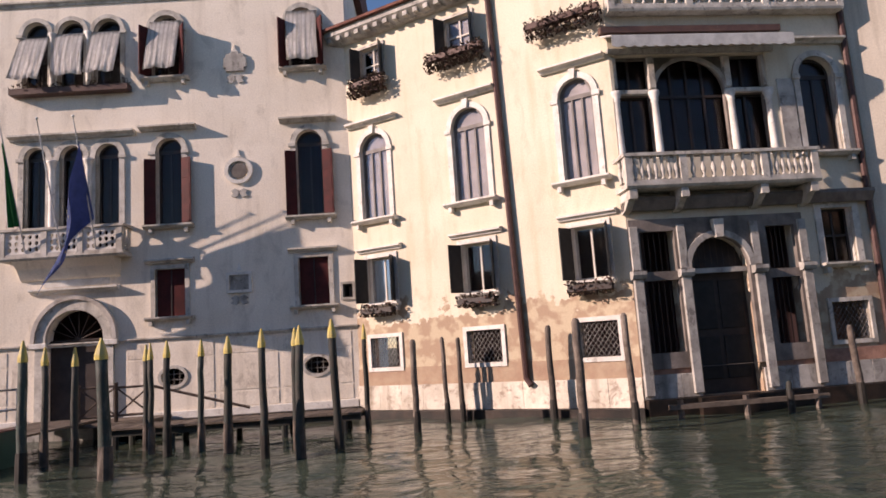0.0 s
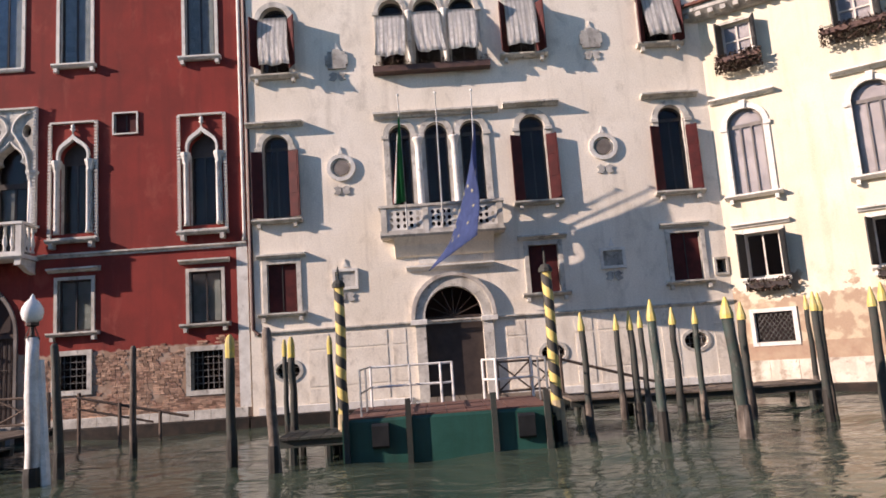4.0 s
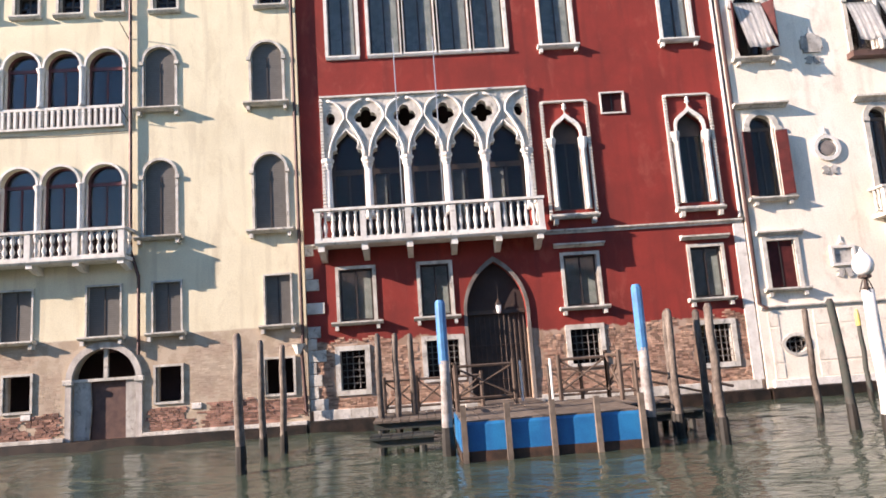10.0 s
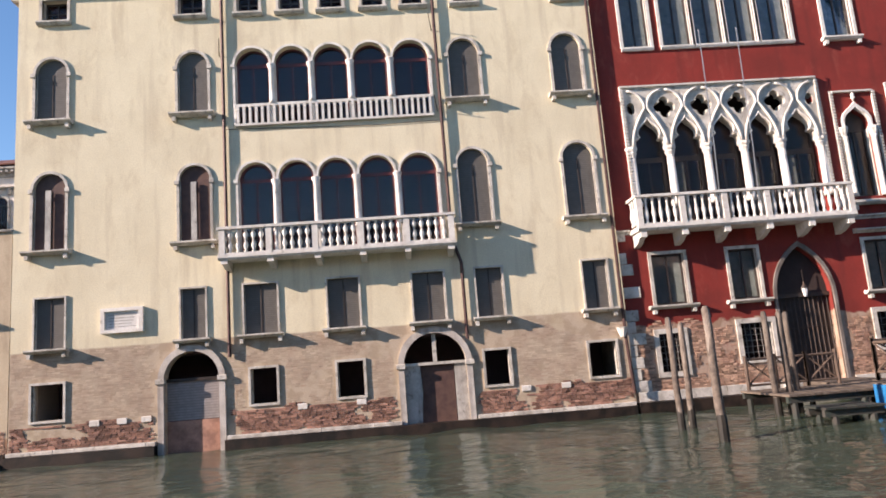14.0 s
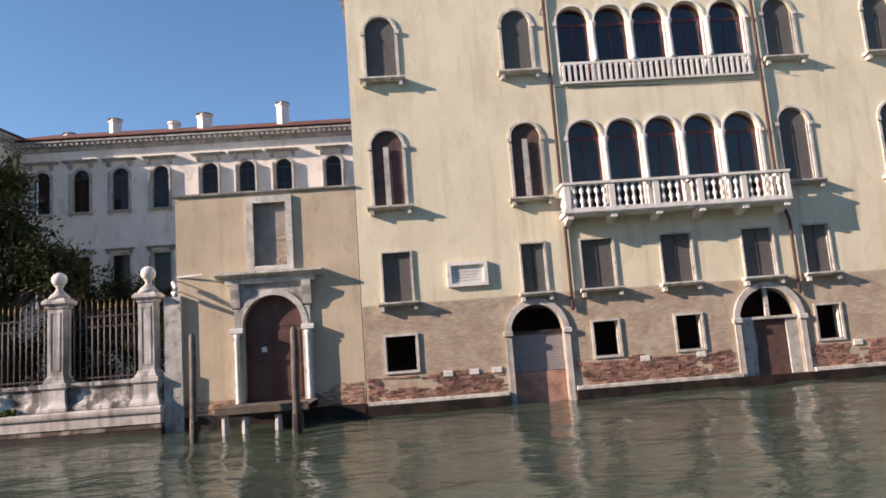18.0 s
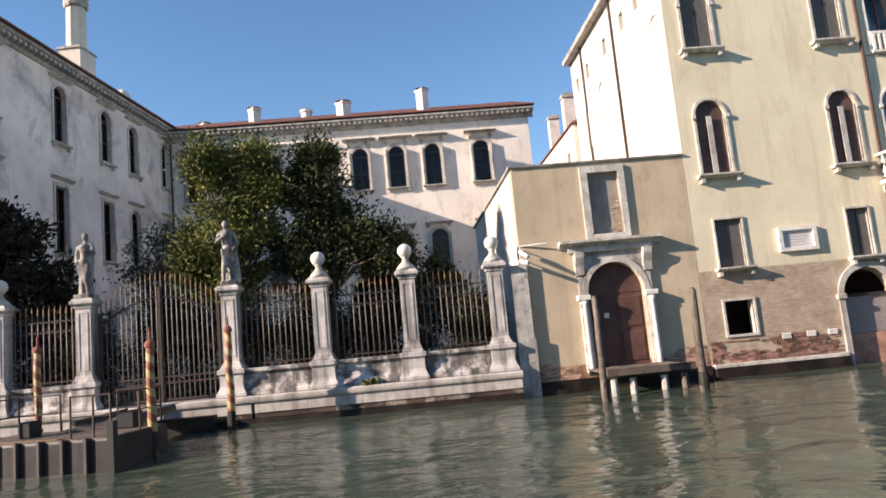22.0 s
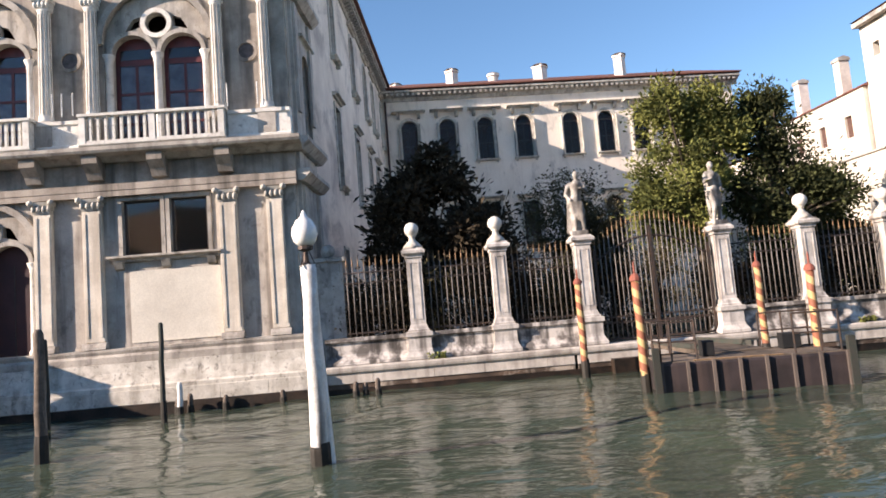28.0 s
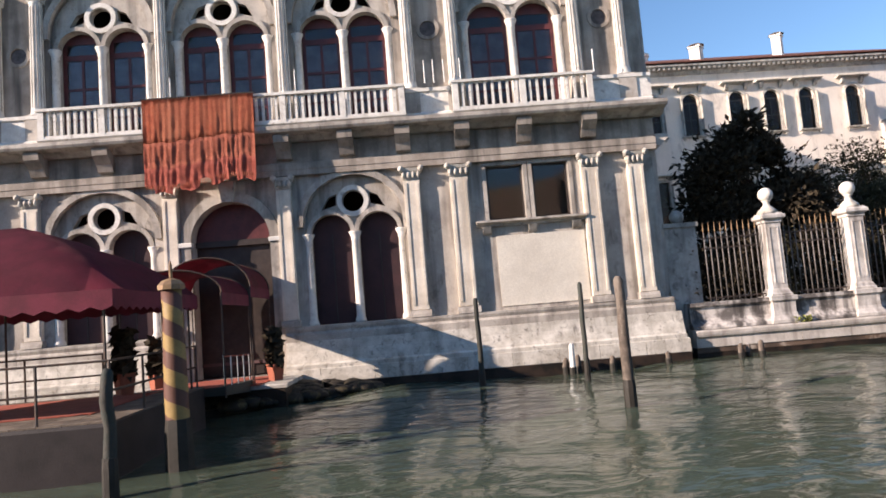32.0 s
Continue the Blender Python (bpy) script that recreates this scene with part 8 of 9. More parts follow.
for i, (x, y, z, r, lx) in enumerate(((-0.6, 18.9, 2.3, 0.12, 0), (0.3, 21.0, 2.35, 0.1, -0.05), (0.75, 21.0, 2.3, 0.1, 0), (3.3, 19.6, 2.45, 0.12, 0), (3.3, 15.8, 2.5, 0.14, 0.05), (5.0, 17.3, 2.6, 0.12, -0.08), (9.1, 17.6, 0.6, 0.1, 0), (11.5, 18.4, 1.9, 0.12, -0.1), (13.2, 18.0, 1.9, 0.12, 0.0),
                                      (-21.83, 16.0, 2.8, 0.13, -0.2), (-21.3, 18.4, 2.7, 0.11, 0), (-25.25, 15.3, 2.85, 0.13, -0.05), (-25.75, 16.6, 2.85, 0.12, 0), (-25.5, 17.6, 2.85, 0.12, 0.05), (-24.9, 16.9, 2.8, 0.12, -0.04),
                                      (-36.1, 16.65, 2.95, 0.14, -0.08), (-36.15, 19.1, 2.85, 0.12, -0.05), (-35.7, 19.5, 2.7, 0.12, 0), (-33.0, 19.8, 2.85, 0.12, -0.04), (-32.55, 19.9, 2.82, 0.12, 0), (-32.1, 20.3, 2.8, 0.12, 0),
                                      (-61.7, 20.8, 2.85, 0.13, 0), (-58.76, 20.7, 2.82, 0.16, 0.04), (-92.4, 16.5, 2.5, 0.15, 0), (-91.73, 22.1, 2.6, 0.1, 0), (-94.85, 21.9, 2.38, 0.1, 0), (-101.5, 13.0, 1.65, 0.13, 0))):
    mooring_pole(x, y, z, r, PILE_DARK if i in (6, 24, 25, 26, 9) else PILE, L_P, "plain mooring poles", None, None, (lx, 0), 0.42, 60 + i)
for i, (x, y) in enumerate(((-31.3, 16.6), (-26.75, 15.75))):
    ob = mooring_pole(x, y, 2.05, 0.175, POLE_WHITE, "mooring pole painted blue above and worn grey-white below", "blue mooring poles", "none", None, (0.02, 0), 0.5, 90 + i)
    part("blue_top", lathe(bm_new(), [(0.125, 1.98), (0.125, 3.42), (0.09, 3.5)], 10, 0.02, 0), BLUE_POLE, ob, "bright blue painted upper half")
for i, (x, y, z) in enumerate(((-78.68, 18.8, 2.7), (-79.02, 22.95, 2.85), (-73.98, 18.7, 2.6), (-73.06, 22.8, 2.95))):
    mooring_pole(x, y, z, 0.15, STRIPE_OY, "orange and yellow spiral-striped mooring pole with a red cap", "orange-striped mooring poles", "cap", mat("red_cap_paint", (0.3, 0.1, 0.07), rough=0.6) if i == 0 else bpy.data.materials["red_cap_paint"], (0, 0), 0.45, 100 + i)
mooring_pole(-101.0, 14.6, 2.95, 0.26, STRIPE_BROWN, "thick brown and yellow banded mooring pole beside the landing", "", "cap", GOLD_TIP, (0, 0), 0.7, 110)
for i, (x, y) in enumerate(((-90.4, 23.9), (-91.9, 24.0), (-91.5, 23.95), (-88.6, 23.8), (-86.3, 23.6), (-85.6, 23.6), (-86.0, 23.7))):
    mooring_pole(x, y, 0.2 + 0.06 * (i % 3), 0.12, PILE, "short rotten timber stump at the foot of the wall", "timber stumps", None, None, (0, 0), 0.05, 120 + i, category="stump")
mooring_pole(-91.75, 23.7, 0.72, 0.12, WHITE_PAINT, "short white painted post at the palace foot", "", None, None, (0, 0), 0.05, 130)


def lamp_post(x, y, seed, label, up=0.0):
    t_ = mooring_pole(x, y, 2.98 + up, 0.19, POST_PAINT, label, "canal lamps", "none", None, (-0.03, 0), 0.28, seed, None, "lamp post")
    part("neck", lathe(bm_new(), [(r, z + up) for r, z in ((0.125, 2.97), (0.05, 3.03), (0.04, 3.2), (0.13, 3.24), (0.13, 3.3))], 10, -0.05, 0), IRON, t_, "black iron neck")
    part("lantern", lathe(bm_new(), [(r, z + up) for r, z in ((0.11, 3.3), (0.19, 3.38), (0.225, 3.5), (0.21, 3.62), (0.14, 3.74), (0.06, 3.81), (0.045, 3.86), (0.01, 3.92))], 14, -0.05, 0), MILK, t_, "white milk-glass drop lantern", smooth=True)
    for k in range(3):
        part("stay", chain(bm_new(), [(-0.05 + 0.16 * math.cos(k * 2.1), 0.16 * math.sin(k * 2.1), 2.93 + up), (-0.05 + 0.06 * math.cos(k * 2.1), 0.06 * math.sin(k * 2.1), 3.2 + up)], 0.012, 4), IRON, t_)
    return t_


l1 = lamp_post(-21.82, 14.85, 140, "white timber lamp post with a milk-glass lantern")
l2 = lamp_post(-86.42, 13.26, 141, "white timber lamp post with a milk-glass lantern", 0.26)
part("second_timber", tube(bm_new(), (0.25, 0.12, -1.0), (0.05, 0.1, 2.5), 0.12, 0.1, 8), WHITE_PAINT, l1)
part("second_timber", tube(bm_new(), (0.16, 0.1, -1.0), (0.02, 0.06, 2.45), 0.11, 0.09, 8), WHITE_PAINT, l2)


# ---- pontoons and jetties ----
def cross_rail(parent, p, q, z0, z1, material, posts=True):
    """A wooden rail panel with a cross between two points of the plan."""
    a, b_ = Vector((*p, 0)), Vector((*q, 0))
    up = lambda v, z: (v.x, v.y, z)
    for z in (z1, z0 + 0.12):
        part("rail", tube(bm_new(), up(a, z), up(b_, z), 0.04, None, 6), material, parent)
    part("brace", tube(bm_new(), up(a, z0 + 0.12), up(b_, z1), 0.03, None, 5), material, parent)
    part("brace", tube(bm_new(), up(a, z1), up(b_, z0 + 0.12), 0.03, None, 5), material, parent)
    if posts:
        for v in (a, b_):
            part("post", tube(bm_new(), up(v, z0 - 0.1), up(v, z1 + 0.12), 0.06, None, 7), material, parent)


def pipe_rail(parent, pts, z0, z1, material, r=0.022, mid=True):
    for p, q in zip(pts, pts[1:]):
        for z in ((z1, (z0 + z1) / 2) if mid else (z1,)):
            part("rail", tube(bm_new(), (*p, z), (*q, z), r, None, 6), material, parent)
    for p in pts:
        part("post", tube(bm_new(), (*p, z0), (*p, z1 + 0.02), r * 1.15, None, 6), material, parent)


def pontoon(label, x0, x1, y0, y1, deck, hull, fenders, fender_mat, deck_mat, rust=True):
    t_ = thing("pontoon", label, "pontoon")
    part("hull", strip(bm_new(), x0, x1, [(y0, -0.7), (y0, deck - 0.06), (y0 + 0.02, deck), (y1, deck), (y1, -0.7)]), hull, t_)
    if rust:
        part("waterline_rust", box(bm_new(), x0 - 0.006, x1 + 0.006, y0 - 0.006, y1, -0.5, 0.06), mat("rust_band", (0.085, 0.045, 0.03), (0.035, 0.024, 0.018), 0.8, 3, 30, 0.4) if "rust_band" not in bpy.data.materials else bpy.data.materials["rust_band"], t_)
    n = max(2, int((x1 - x0) / 0.42))
    for i in range(n):
        a = x0 + 0.03 + (x1 - x0 - 0.06) * i / n
        part("plank", box(bm_new(), a + 0.006, a + (x1 - x0 - 0.06) / n - 0.006, y0 + 0.03, y1 - 0.02, deck + 0.002, deck + 0.03), deck_mat, t_)
    for x in fenders:
        part("fender", box(bm_new(), x - 0.06, x + 0.06, y0 - 0.12, y0 - 0.008, -0.5, deck + 0.38), fender_mat, t_)
    return t_


pb = pontoon("bright blue floating landing pontoon with timber fenders", -31.05, -26.9, 15.5, 18.4, 0.68, BLUE_HULL, (-30.97, -30.0, -29.0, -28.0, -27.0), WOOD_GREY, WOOD_GREY)
cross_rail(pb, (-31.0, 18.2), (-29.4, 18.3), 0.9, 1.85, WOOD_RAIL)
cross_rail(pb, (-28.2, 18.3), (-26.95, 18.2), 0.9, 1.85, WOOD_RAIL)
cross_rail(pb, (-31.0, 17.0), (-31.0, 18.2), 0.9, 1.8, WOOD_RAIL)
cross_rail(pb, (-26.95, 17.0), (-26.95, 18.2), 0.9, 1.9, WOOD_RAIL)
for x in (-29.2, -28.4):
    part("white_post", tube(bm_new(), (x, 18.4, 0.85), (x, 18.4, 1.9), 0.035, None, 6), WHITE_PAINT, pb)
pg = pontoon("dark green floating landing pontoon with steel handrails", -15.4, -10.85, 15.2, 18.0, 0.74, GREEN_HULL, (-15.3, -13.95, -12.1, -10.95), PILE_DARK, mat("red_brown_deck", (0.16, 0.08, 0.06), (0.12, 0.06, 0.05), 0.8, 3, 30, 0.3), False)
for x in (-14.75, -11.6):
    part("rubber_fender", soft_box(bm_new(), x, x + 0.36, 15.05, 15.195, 0.12, 0.64, 0.05), SHUT_BLACK, pg)
pipe_rail(pg, [(-15.0, 17.9), (-14.0, 17.95), (-13.2, 17.95), (-12.9, 18.0)], 0.75, 1.76, WHITE_PAINT, 0.03)
pipe_rail(pg, [(-12.1, 18.0), (-11.8, 17.6), (-10.85, 17.9)], 0.75, 1.76, WHITE_PAINT, 0.03)
pipe_rail(pg, [(-15.0, 15.5), (-15.0, 16.7), (-15.0, 17.9)], 0.75, 1.78, STEEL)
pipe_rail(pg, [(-10.85, 15.5), (-10.85, 16.7), (-10.85, 17.9)], 0.75, 1.78, STEEL)
pk = pontoon("grey-black steel landing pontoon with pale ribs and handrails", -78.45, -74.04, 17.4, 19.6, 0.56, BLACK_HULL, (), WOOD_GREY, WOOD_GREY, False)
for i in range(8):
    part("rib", box(bm_new(), -78.41 + i * 0.615, -78.34 + i * 0.615, 17.3, 17.398, -0.4, 0.6), mat("rust_grey_rib", (0.11, 0.09, 0.08), rough=0.7) if i == 0 else bpy.data.materials["rust_grey_rib"], pk)
part("yellow_edge", box(bm_new(), -77.59, -75.49, 17.42, 17.55, 0.592, 0.61), GOLD_TIP, pk)
for pts in ([(-78.36, 17.5), (-78.09, 17.5), (-77.49, 17.5)], [(-78.36, 17.5), (-78.36, 18.6), (-78.36, 19.5)], [(-75.19, 17.5), (-74.59, 17.5), (-74.14, 17.5), (-74.14, 18.6), (-74.14, 19.5)], [(-78.36, 19.5), (-77.79, 19.5), (-77.09, 19.5)], [(-75.39, 19.5), (-74.79, 19.5), (-74.14, 19.5)]):
    pipe_rail(pk, pts, 0.59, 1.55, IRON, 0.022)
for x in (-78.5, -73.99):
    part("guide_post", box(bm_new(), x - 0.08, x + 0.08, 17.25, 17.42, -0.7, 0.95), PILE_DARK, pk)
for x, y, w_ in ((-77.2, 18.6, 0.3), (-75.0, 19.3, 0.45)):
    part("fender_box", soft_box(bm_new(), x, x + w_, y - 0.4, y, 0.592, 1.0, 0.03), SHUT_BLACK, pk)
pk.matrix_basis = Matrix.Translation((-74.3, 17.1, 0)) @ Matrix.Rotation(radians(-13), 4, "Z") @ Matrix.Translation((74.04, -17.4, 0))
gg = thing("gangway", "grey timber gangway from the pontoon to the garden gate", "gangway")
part("deck", strip(bm_new(), -76.6, -75.0, [(19.2, 0.5), (19.2, 0.62), (23.55, 0.7), (23.55, 0.58)]), WOOD_GREY, gg)
for x in (-76.55, -75.05):
    part("kerb", box(bm_new(), x - 0.04, x + 0.04, 20.0, 23.5, 0.66, 0.8), PILE_DARK, gg)


def jetty(label, x0, x1, y0, y1, z, material, piles, along="x"):
    t_ = thing("jetty", label, "jetty")
    for yb in (y0 + 0.1, y1 - 0.2):
        part("beam", box(bm_new(), x0 + 0.02, x1 - 0.02, yb, yb + 0.14, z - 0.24, z - 0.062), PILE_DARK, t_)
    n = max(2, int((x1 - x0) / 0.24))
    for i in range(n):
        a = x0 + (x1 - x0) * i / n
        part("plank", box(bm_new(), a + 0.008, a + (x1 - x0) / n - 0.008, y0, y1, z - 0.06, z - 0.006 * (i % 3)), material, t_)
    for px in piles:
        for py in (y0 + 0.15, y1 - 0.15):
            part("support_post", tube(bm_new(), (px, py, -1.2), (px, py, z - 0.245), 0.1, 0.09, 7), PILE_DARK, t_)
    return t_


jetty("low dark timber jetty along the grey palace", -9.6, -2.2, 19.6, 21.0, 0.45, WOOD_GREY, (-9.2, -7.6, -6.0, -4.4, -2.7))
jetty("low dark timber jetty reaching to the grey palace door", -13.6, -11.2, 18.1, 23.5, 0.5, WOOD_GREY, (-13.3, -11.5))
jetty("small dark timber landing beside the green pontoon", -16.9, -15.45, 15.6, 17.0, 0.42, PILE_DARK, (-16.6, -15.8))
jr = thing("fence_panel", "brown timber cross-braced fence on the jetty", "fence")
cross_rail(jr, (-11.4, 22.0), (-10.3, 22.2), 0.5, 1.55, WOOD_RAIL)
cross_rail(jr, (-10.3, 22.2), (-9.3, 22.4), 0.5, 1.5, WOOD_RAIL)
part("handrail", tube(bm_new(), (-9.3, 22.4, 1.5), (-6.2, 22.8, 0.55), 0.05, None, 6), WOOD_RAIL, jr)
part("foot_beam", box(bm_new(), -11.5, -9.2, 22.0, 23.95, 0.3, 0.42), WOOD_GREY, jr)
jb = jetty("grey timber jetty between the blue pontoon and the red palace", -33.2, -25.0, 18.8, 21.6, 0.55, WOOD_GREY, (-33.0, -31.0, -29.0, -27.0, -25.3))
part("walkway", box(bm_new(), -30.0, -28.1, 21.62, 23.55, 0.4, 0.55), WOOD_GREY, jb)
for a, b_ in (((-33.0, 21.4), (-32.0, 21.5)), ((-32.0, 21.5), (-31.0, 21.5)), ((-31.0, 21.5), (-30.0, 21.5)), ((-27.9, 21.5), (-26.9, 21.5)), ((-26.9, 21.5), (-25.2, 21.4))):
    cross_rail(jb, a, b_, 0.58, 1.5, WOOD_RAIL)
jetty("low timber mooring step beside the blue pontoon", -33.2, -31.6, 17.2, 18.2, 0.3, PILE_DARK, (-32.9, -31.9))
jetty("low timber mooring step beside the blue pontoon", -26.2, -24.6, 17.9, 18.8, 0.35, PILE_DARK, (-26.0, -24.9))
rp = thing("fallen_handrail", "old timber handrail leaning down to the water", "handrail")
part("rail", tube(bm_new(), (-24.9, 22.5, 1.35), (-21.5, 22.9, 0.5), 0.05, None, 6), WOOD_RAIL, rp)
part("rail", tube(bm_new(), (-24.9, 22.5, 1.0), (-22.6, 22.8, 0.4), 0.04, None, 6), WOOD_RAIL, rp)
for x, z in ((-24.9, 1.5), (-23.6, 1.1), (-22.3, 0.75)):
    part("post", tube(bm_new(), (x, 22.6, -0.6), (x, 22.6, z), 0.06, None, 6), WOOD_RAIL, rp)
gp = jetty("small plank landing on four short piles at the gatehouse door", -61.35, -58.55, 21.7, 23.9, 0.6, WOOD_GREY, ())
part("kerb", box(bm_new(), -61.35, -58.55, 21.6, 21.69, 0.45, 0.66), WOOD_GREY, gp)
for x in (-61.1, -60.5, -59.5, -58.85):
    part("support_post", tube(bm_new(), (x, 21.85, -1.0), (x, 21.85, 0.34), 0.12, 0.11, 8), STONE_GREY if x < -58.9 else PILE, gp, "pale rounded short post")

# ---- landing of the stone palace ----
pc = pontoon("black landing pontoon with red carpet under a burgundy canopy", -112.0, -101.9, 14.2, 19.4, 0.78, DARK_HULL, (), WOOD_GREY, WOOD_GREY, False)
part("carpet", box(bm_new(), -111.0, -102.8, 15.4, 18.8, 0.815, 0.83), RED_CARPET, pc)
for pts in ([(-111.0, 14.3), (-109.0, 14.3), (-107.0, 14.3), (-105.6, 14.3)], [(-104.4, 14.3), (-103.2, 14.3), (-102.0, 14.3), (-102.0, 15.8), (-102.0, 17.4), (-102.0, 19.2)], [(-111.0, 19.3), (-108.5, 19.3), (-106.0, 19.3), (-104.2, 19.3)]):
    pipe_rail(pc, pts, 0.8, 1.8, IRON, 0.022)
gw = thing("gangway", "red-carpeted gangway with low rails up to the palace door", "gangway")
part("deck", strip(bm_new(), -103.9, -101.4, [(19.42, 0.55), (19.42, 0.75), (22.6, 0.62), (22.6, 0.3)]), PILE_DARK, gw)
part("carpet", strip(bm_new(), -103.7, -101.6, [(19.42, 0.752), (19.42, 0.765), (22.6, 0.635), (22.6, 0.622)]), RED_CARPET, gw)
for k in range(5):
    part("post", tube(bm_new(), (-101.45, 19.6 + k * 0.7, 0.6), (-101.45, 19.6 + k * 0.7, 1.5 - 0.03 * k), 0.018, None, 5), STEEL, gw)
part("rope_rail", tube(bm_new(), (-101.45, 19.6, 1.48), (-101.45, 22.4, 1.36), 0.015, None, 5), RED_CARPET, gw)
ta = thing("canopy", "burgundy canvas tent canopy with scalloped edge on thin posts", "canopy")
bm = bm_new()
x0, x1, y0, y1, ze, zr = -113.0, -101.9, 14.3, 19.2, 3.0, 4.55
nu, nv = 24, 16
grid = []
for i in range(nu + 1):
    row = []
    for j in range(nv + 1):
        x, y = x0 + (x1 - x0) * i / nu, y0 + (y1 - y0) * j / nv
        v = min(1.0, 1 - abs(2 * j / nv - 1)) ** 0.6
        u = min(1.0, (x1 - x) / 2.6)
        row.append(bm.verts.new((x, y, ze + (zr - ze) * min(v, max(0, u) ** 0.7) + 0.02 * math.sin(i * 2.1 + j))))
    grid.append(row)
for i in range(nu):
    for j in range(nv):
        bm.faces.new((grid[i][j], grid[i + 1][j], grid[i + 1][j + 1], grid[i][j + 1]))
bmesh.ops.solidify(bm, geom=bm.faces[:], thickness=0.02)
part("canvas", bm, CANVAS, ta, smooth=True)
sc = lambda a, b_, n: [(a, 3.01)] + [(a + (b_ - a) * i / n, 2.72 - 0.07 * (i % 2)) for i in range(n + 1)] + [(b_, 3.01)]
for yv in (y0, y1):
    part("valance", plate(bm_new(), sc(x0, x1, 60), [], yv - 0.008, yv + 0.008), CANVAS, ta)
o = part("valance", plate(bm_new(), sc(y0, y1, 28), [], -0.008, 0.008), CANVAS, ta)
o.matrix_basis = Matrix.Translation((x1, 0, 0)) @ Matrix.Rotation(radians(90), 4, "Z")
for x in (-110.5, -106.3, -102.1):
    for y in (14.4, 19.1):
        part("post", tube(bm_new(), (x, y, 0.8), (x, y, 3.0), 0.028, None, 6), IRON, ta)
for k, (ya, yb, zc, zs, w_) in enumerate(((19.25, 22.3, 3.65, 3.05, 1.2), (22.3, 25.2, 4.2, 3.3, 1.25))):
    tb = thing("canopy", "burgundy canvas barrel canopy over the gangway to the door", "canopy", (-102.55, 0, 0), 0, "barrel canopies")
    bm = bm_new()
    rows_ = [[bm.verts.new((-w_ * math.cos(math.pi * i / 14), y, zs + (zc - zs) * math.sin(math.pi * i / 14))) for i in range(15)] for y in (ya, (ya * 2 + yb) / 3, (ya + 2 * yb) / 3, yb)]
    for p, q in zip(rows_, rows_[1:]):
        for i in range(14):
            bm.faces.new((p[i], p[i + 1], q[i + 1], q[i]))
    bmesh.ops.solidify(bm, geom=bm.faces[:], thickness=0.02)
    part("canvas", bm, CANVAS, tb, smooth=True)
    for y in (ya, yb):
        part("hoop", chain(bm_new(), [(-w_ * 1.02 * math.cos(math.pi * i / 14), y, zs + (zc - zs) * 1.02 * math.sin(math.pi * i / 14)) for i in range(15)], 0.022, 5), IRON, tb)
        for s in (-1, 1):
            part("post", tube(bm_new(), (s * w_, y, 0.5), (s * w_, y, zs), 0.022, None, 5), IRON, tb)
    for s in (-1, 1):
        part("side_valance", box(bm_new(), s * w_ - 0.01, s * w_ + 0.01, ya, yb, zs - 0.3, zs), CANVAS, tb)
for x, y in ((-100.9, 23.4), (-104.3, 23.2), (-103.6, 19.0)):
    pt = thing("potted_plant", "thin dark green plant in a square red pot", "potted plant", (x, y, 0.48 if y > 20 else 0.81), 0, "pots at the palace door")
    part("pot", lathe(bm_new(), [(0.2, 0.0), (0.28, 0.5), (0.3, 0.5)], 4), TERRACOTTA, pt)
    greenery("foliage", pt, -0.2, 0.2, -0.2, 0.2, 0.45, 1.55, 150, LEAF_DARK, int(-x), 0.2)
# drape over the balcony
dp = thing("balcony_drape", "orange-red pleated cloth hung over the stone balustrade", "drape", (-88.0, 24.85, 0), -2.29)
bm = bm_new()
nu, nv = 96, 14
g = []
for j in range(nv + 1):
    row = []
    for i in range(nu + 1):
        u, v = i / nu, j / nv
        fold = 0.013 * math.sin(u * 118 + 3 * math.sin(u * 9) + 2 * v) + 0.014 * math.sin(u * 47 + 2 + 3 * v) + 0.01 * math.sin(v * 21 + u * 60)
        row.append(bm.verts.new((-16.85 + 3.6 * u + 0.05 * math.sin(u * 12) * v, -1.0 - fold * (0.4 + v) - 0.02, 9.72 - 2.75 * v - 0.14 * v * math.sin(u * 5.0 + 0.6) - 0.05 * v * math.sin(u * 33))))
    g.append(row)
places = [[v.co.copy() for v in row] for row in g]
bm.free()
for nm, j0, j1, m_ in (("cloth", 0, 7, BANNER), ("middle_band", 7, 11, BANNER_MID), ("foot_band", 11, nv, BANNER_FOOT)):
    bm = bm_new()
    vs = [[bm.verts.new(p - Vector((0, 0, 0.22 * (j == nv) * ((i // 8) % 3 != 0)))) for i, p in enumerate(places[j])] for j in range(j0, j1 + 1)]
    for p, q in zip(vs, vs[1:]):
        for i in range(nu):
            bm.faces.new((p[i], p[i + 1], q[i + 1], q[i]))
    bmesh.ops.solidify(bm, geom=bm.faces[:], thickness=0.012)
    part(nm, bm, m_, dp, smooth=True)
part("hanging_rod", tube(bm_new(), (-16.9, -0.98, 9.75), (-13.2, -0.98, 9.75), 0.03, None, 6), IRON, dp)
bm = bm_new()
for i in range(60):
    x = -16.8 + 3.5 * i / 59
    z = 6.97 - 0.14 * math.sin(i / 59 * 5 + 0.6)
    tube(bm, (x, -1.03, z + 0.03), (x + 0.01, -1.03, z - 0.12), 0.016, 0.006, 4)
o = part("fringe", bm, BANNER, dp)
o["kind"] = "stuff"
for s in (0.9, 1.9, 2.6, 6.4, 6.95, 7.6, 8.2, 11.9, 12.4, 16.0, 16.7, 7.3):
    sp = part("bird_spike", tube(bm_new(), (-s, -0.75, 9.72), (-s, -0.75, 10.5), 0.022, None, 5), WHITE_PAINT, V)

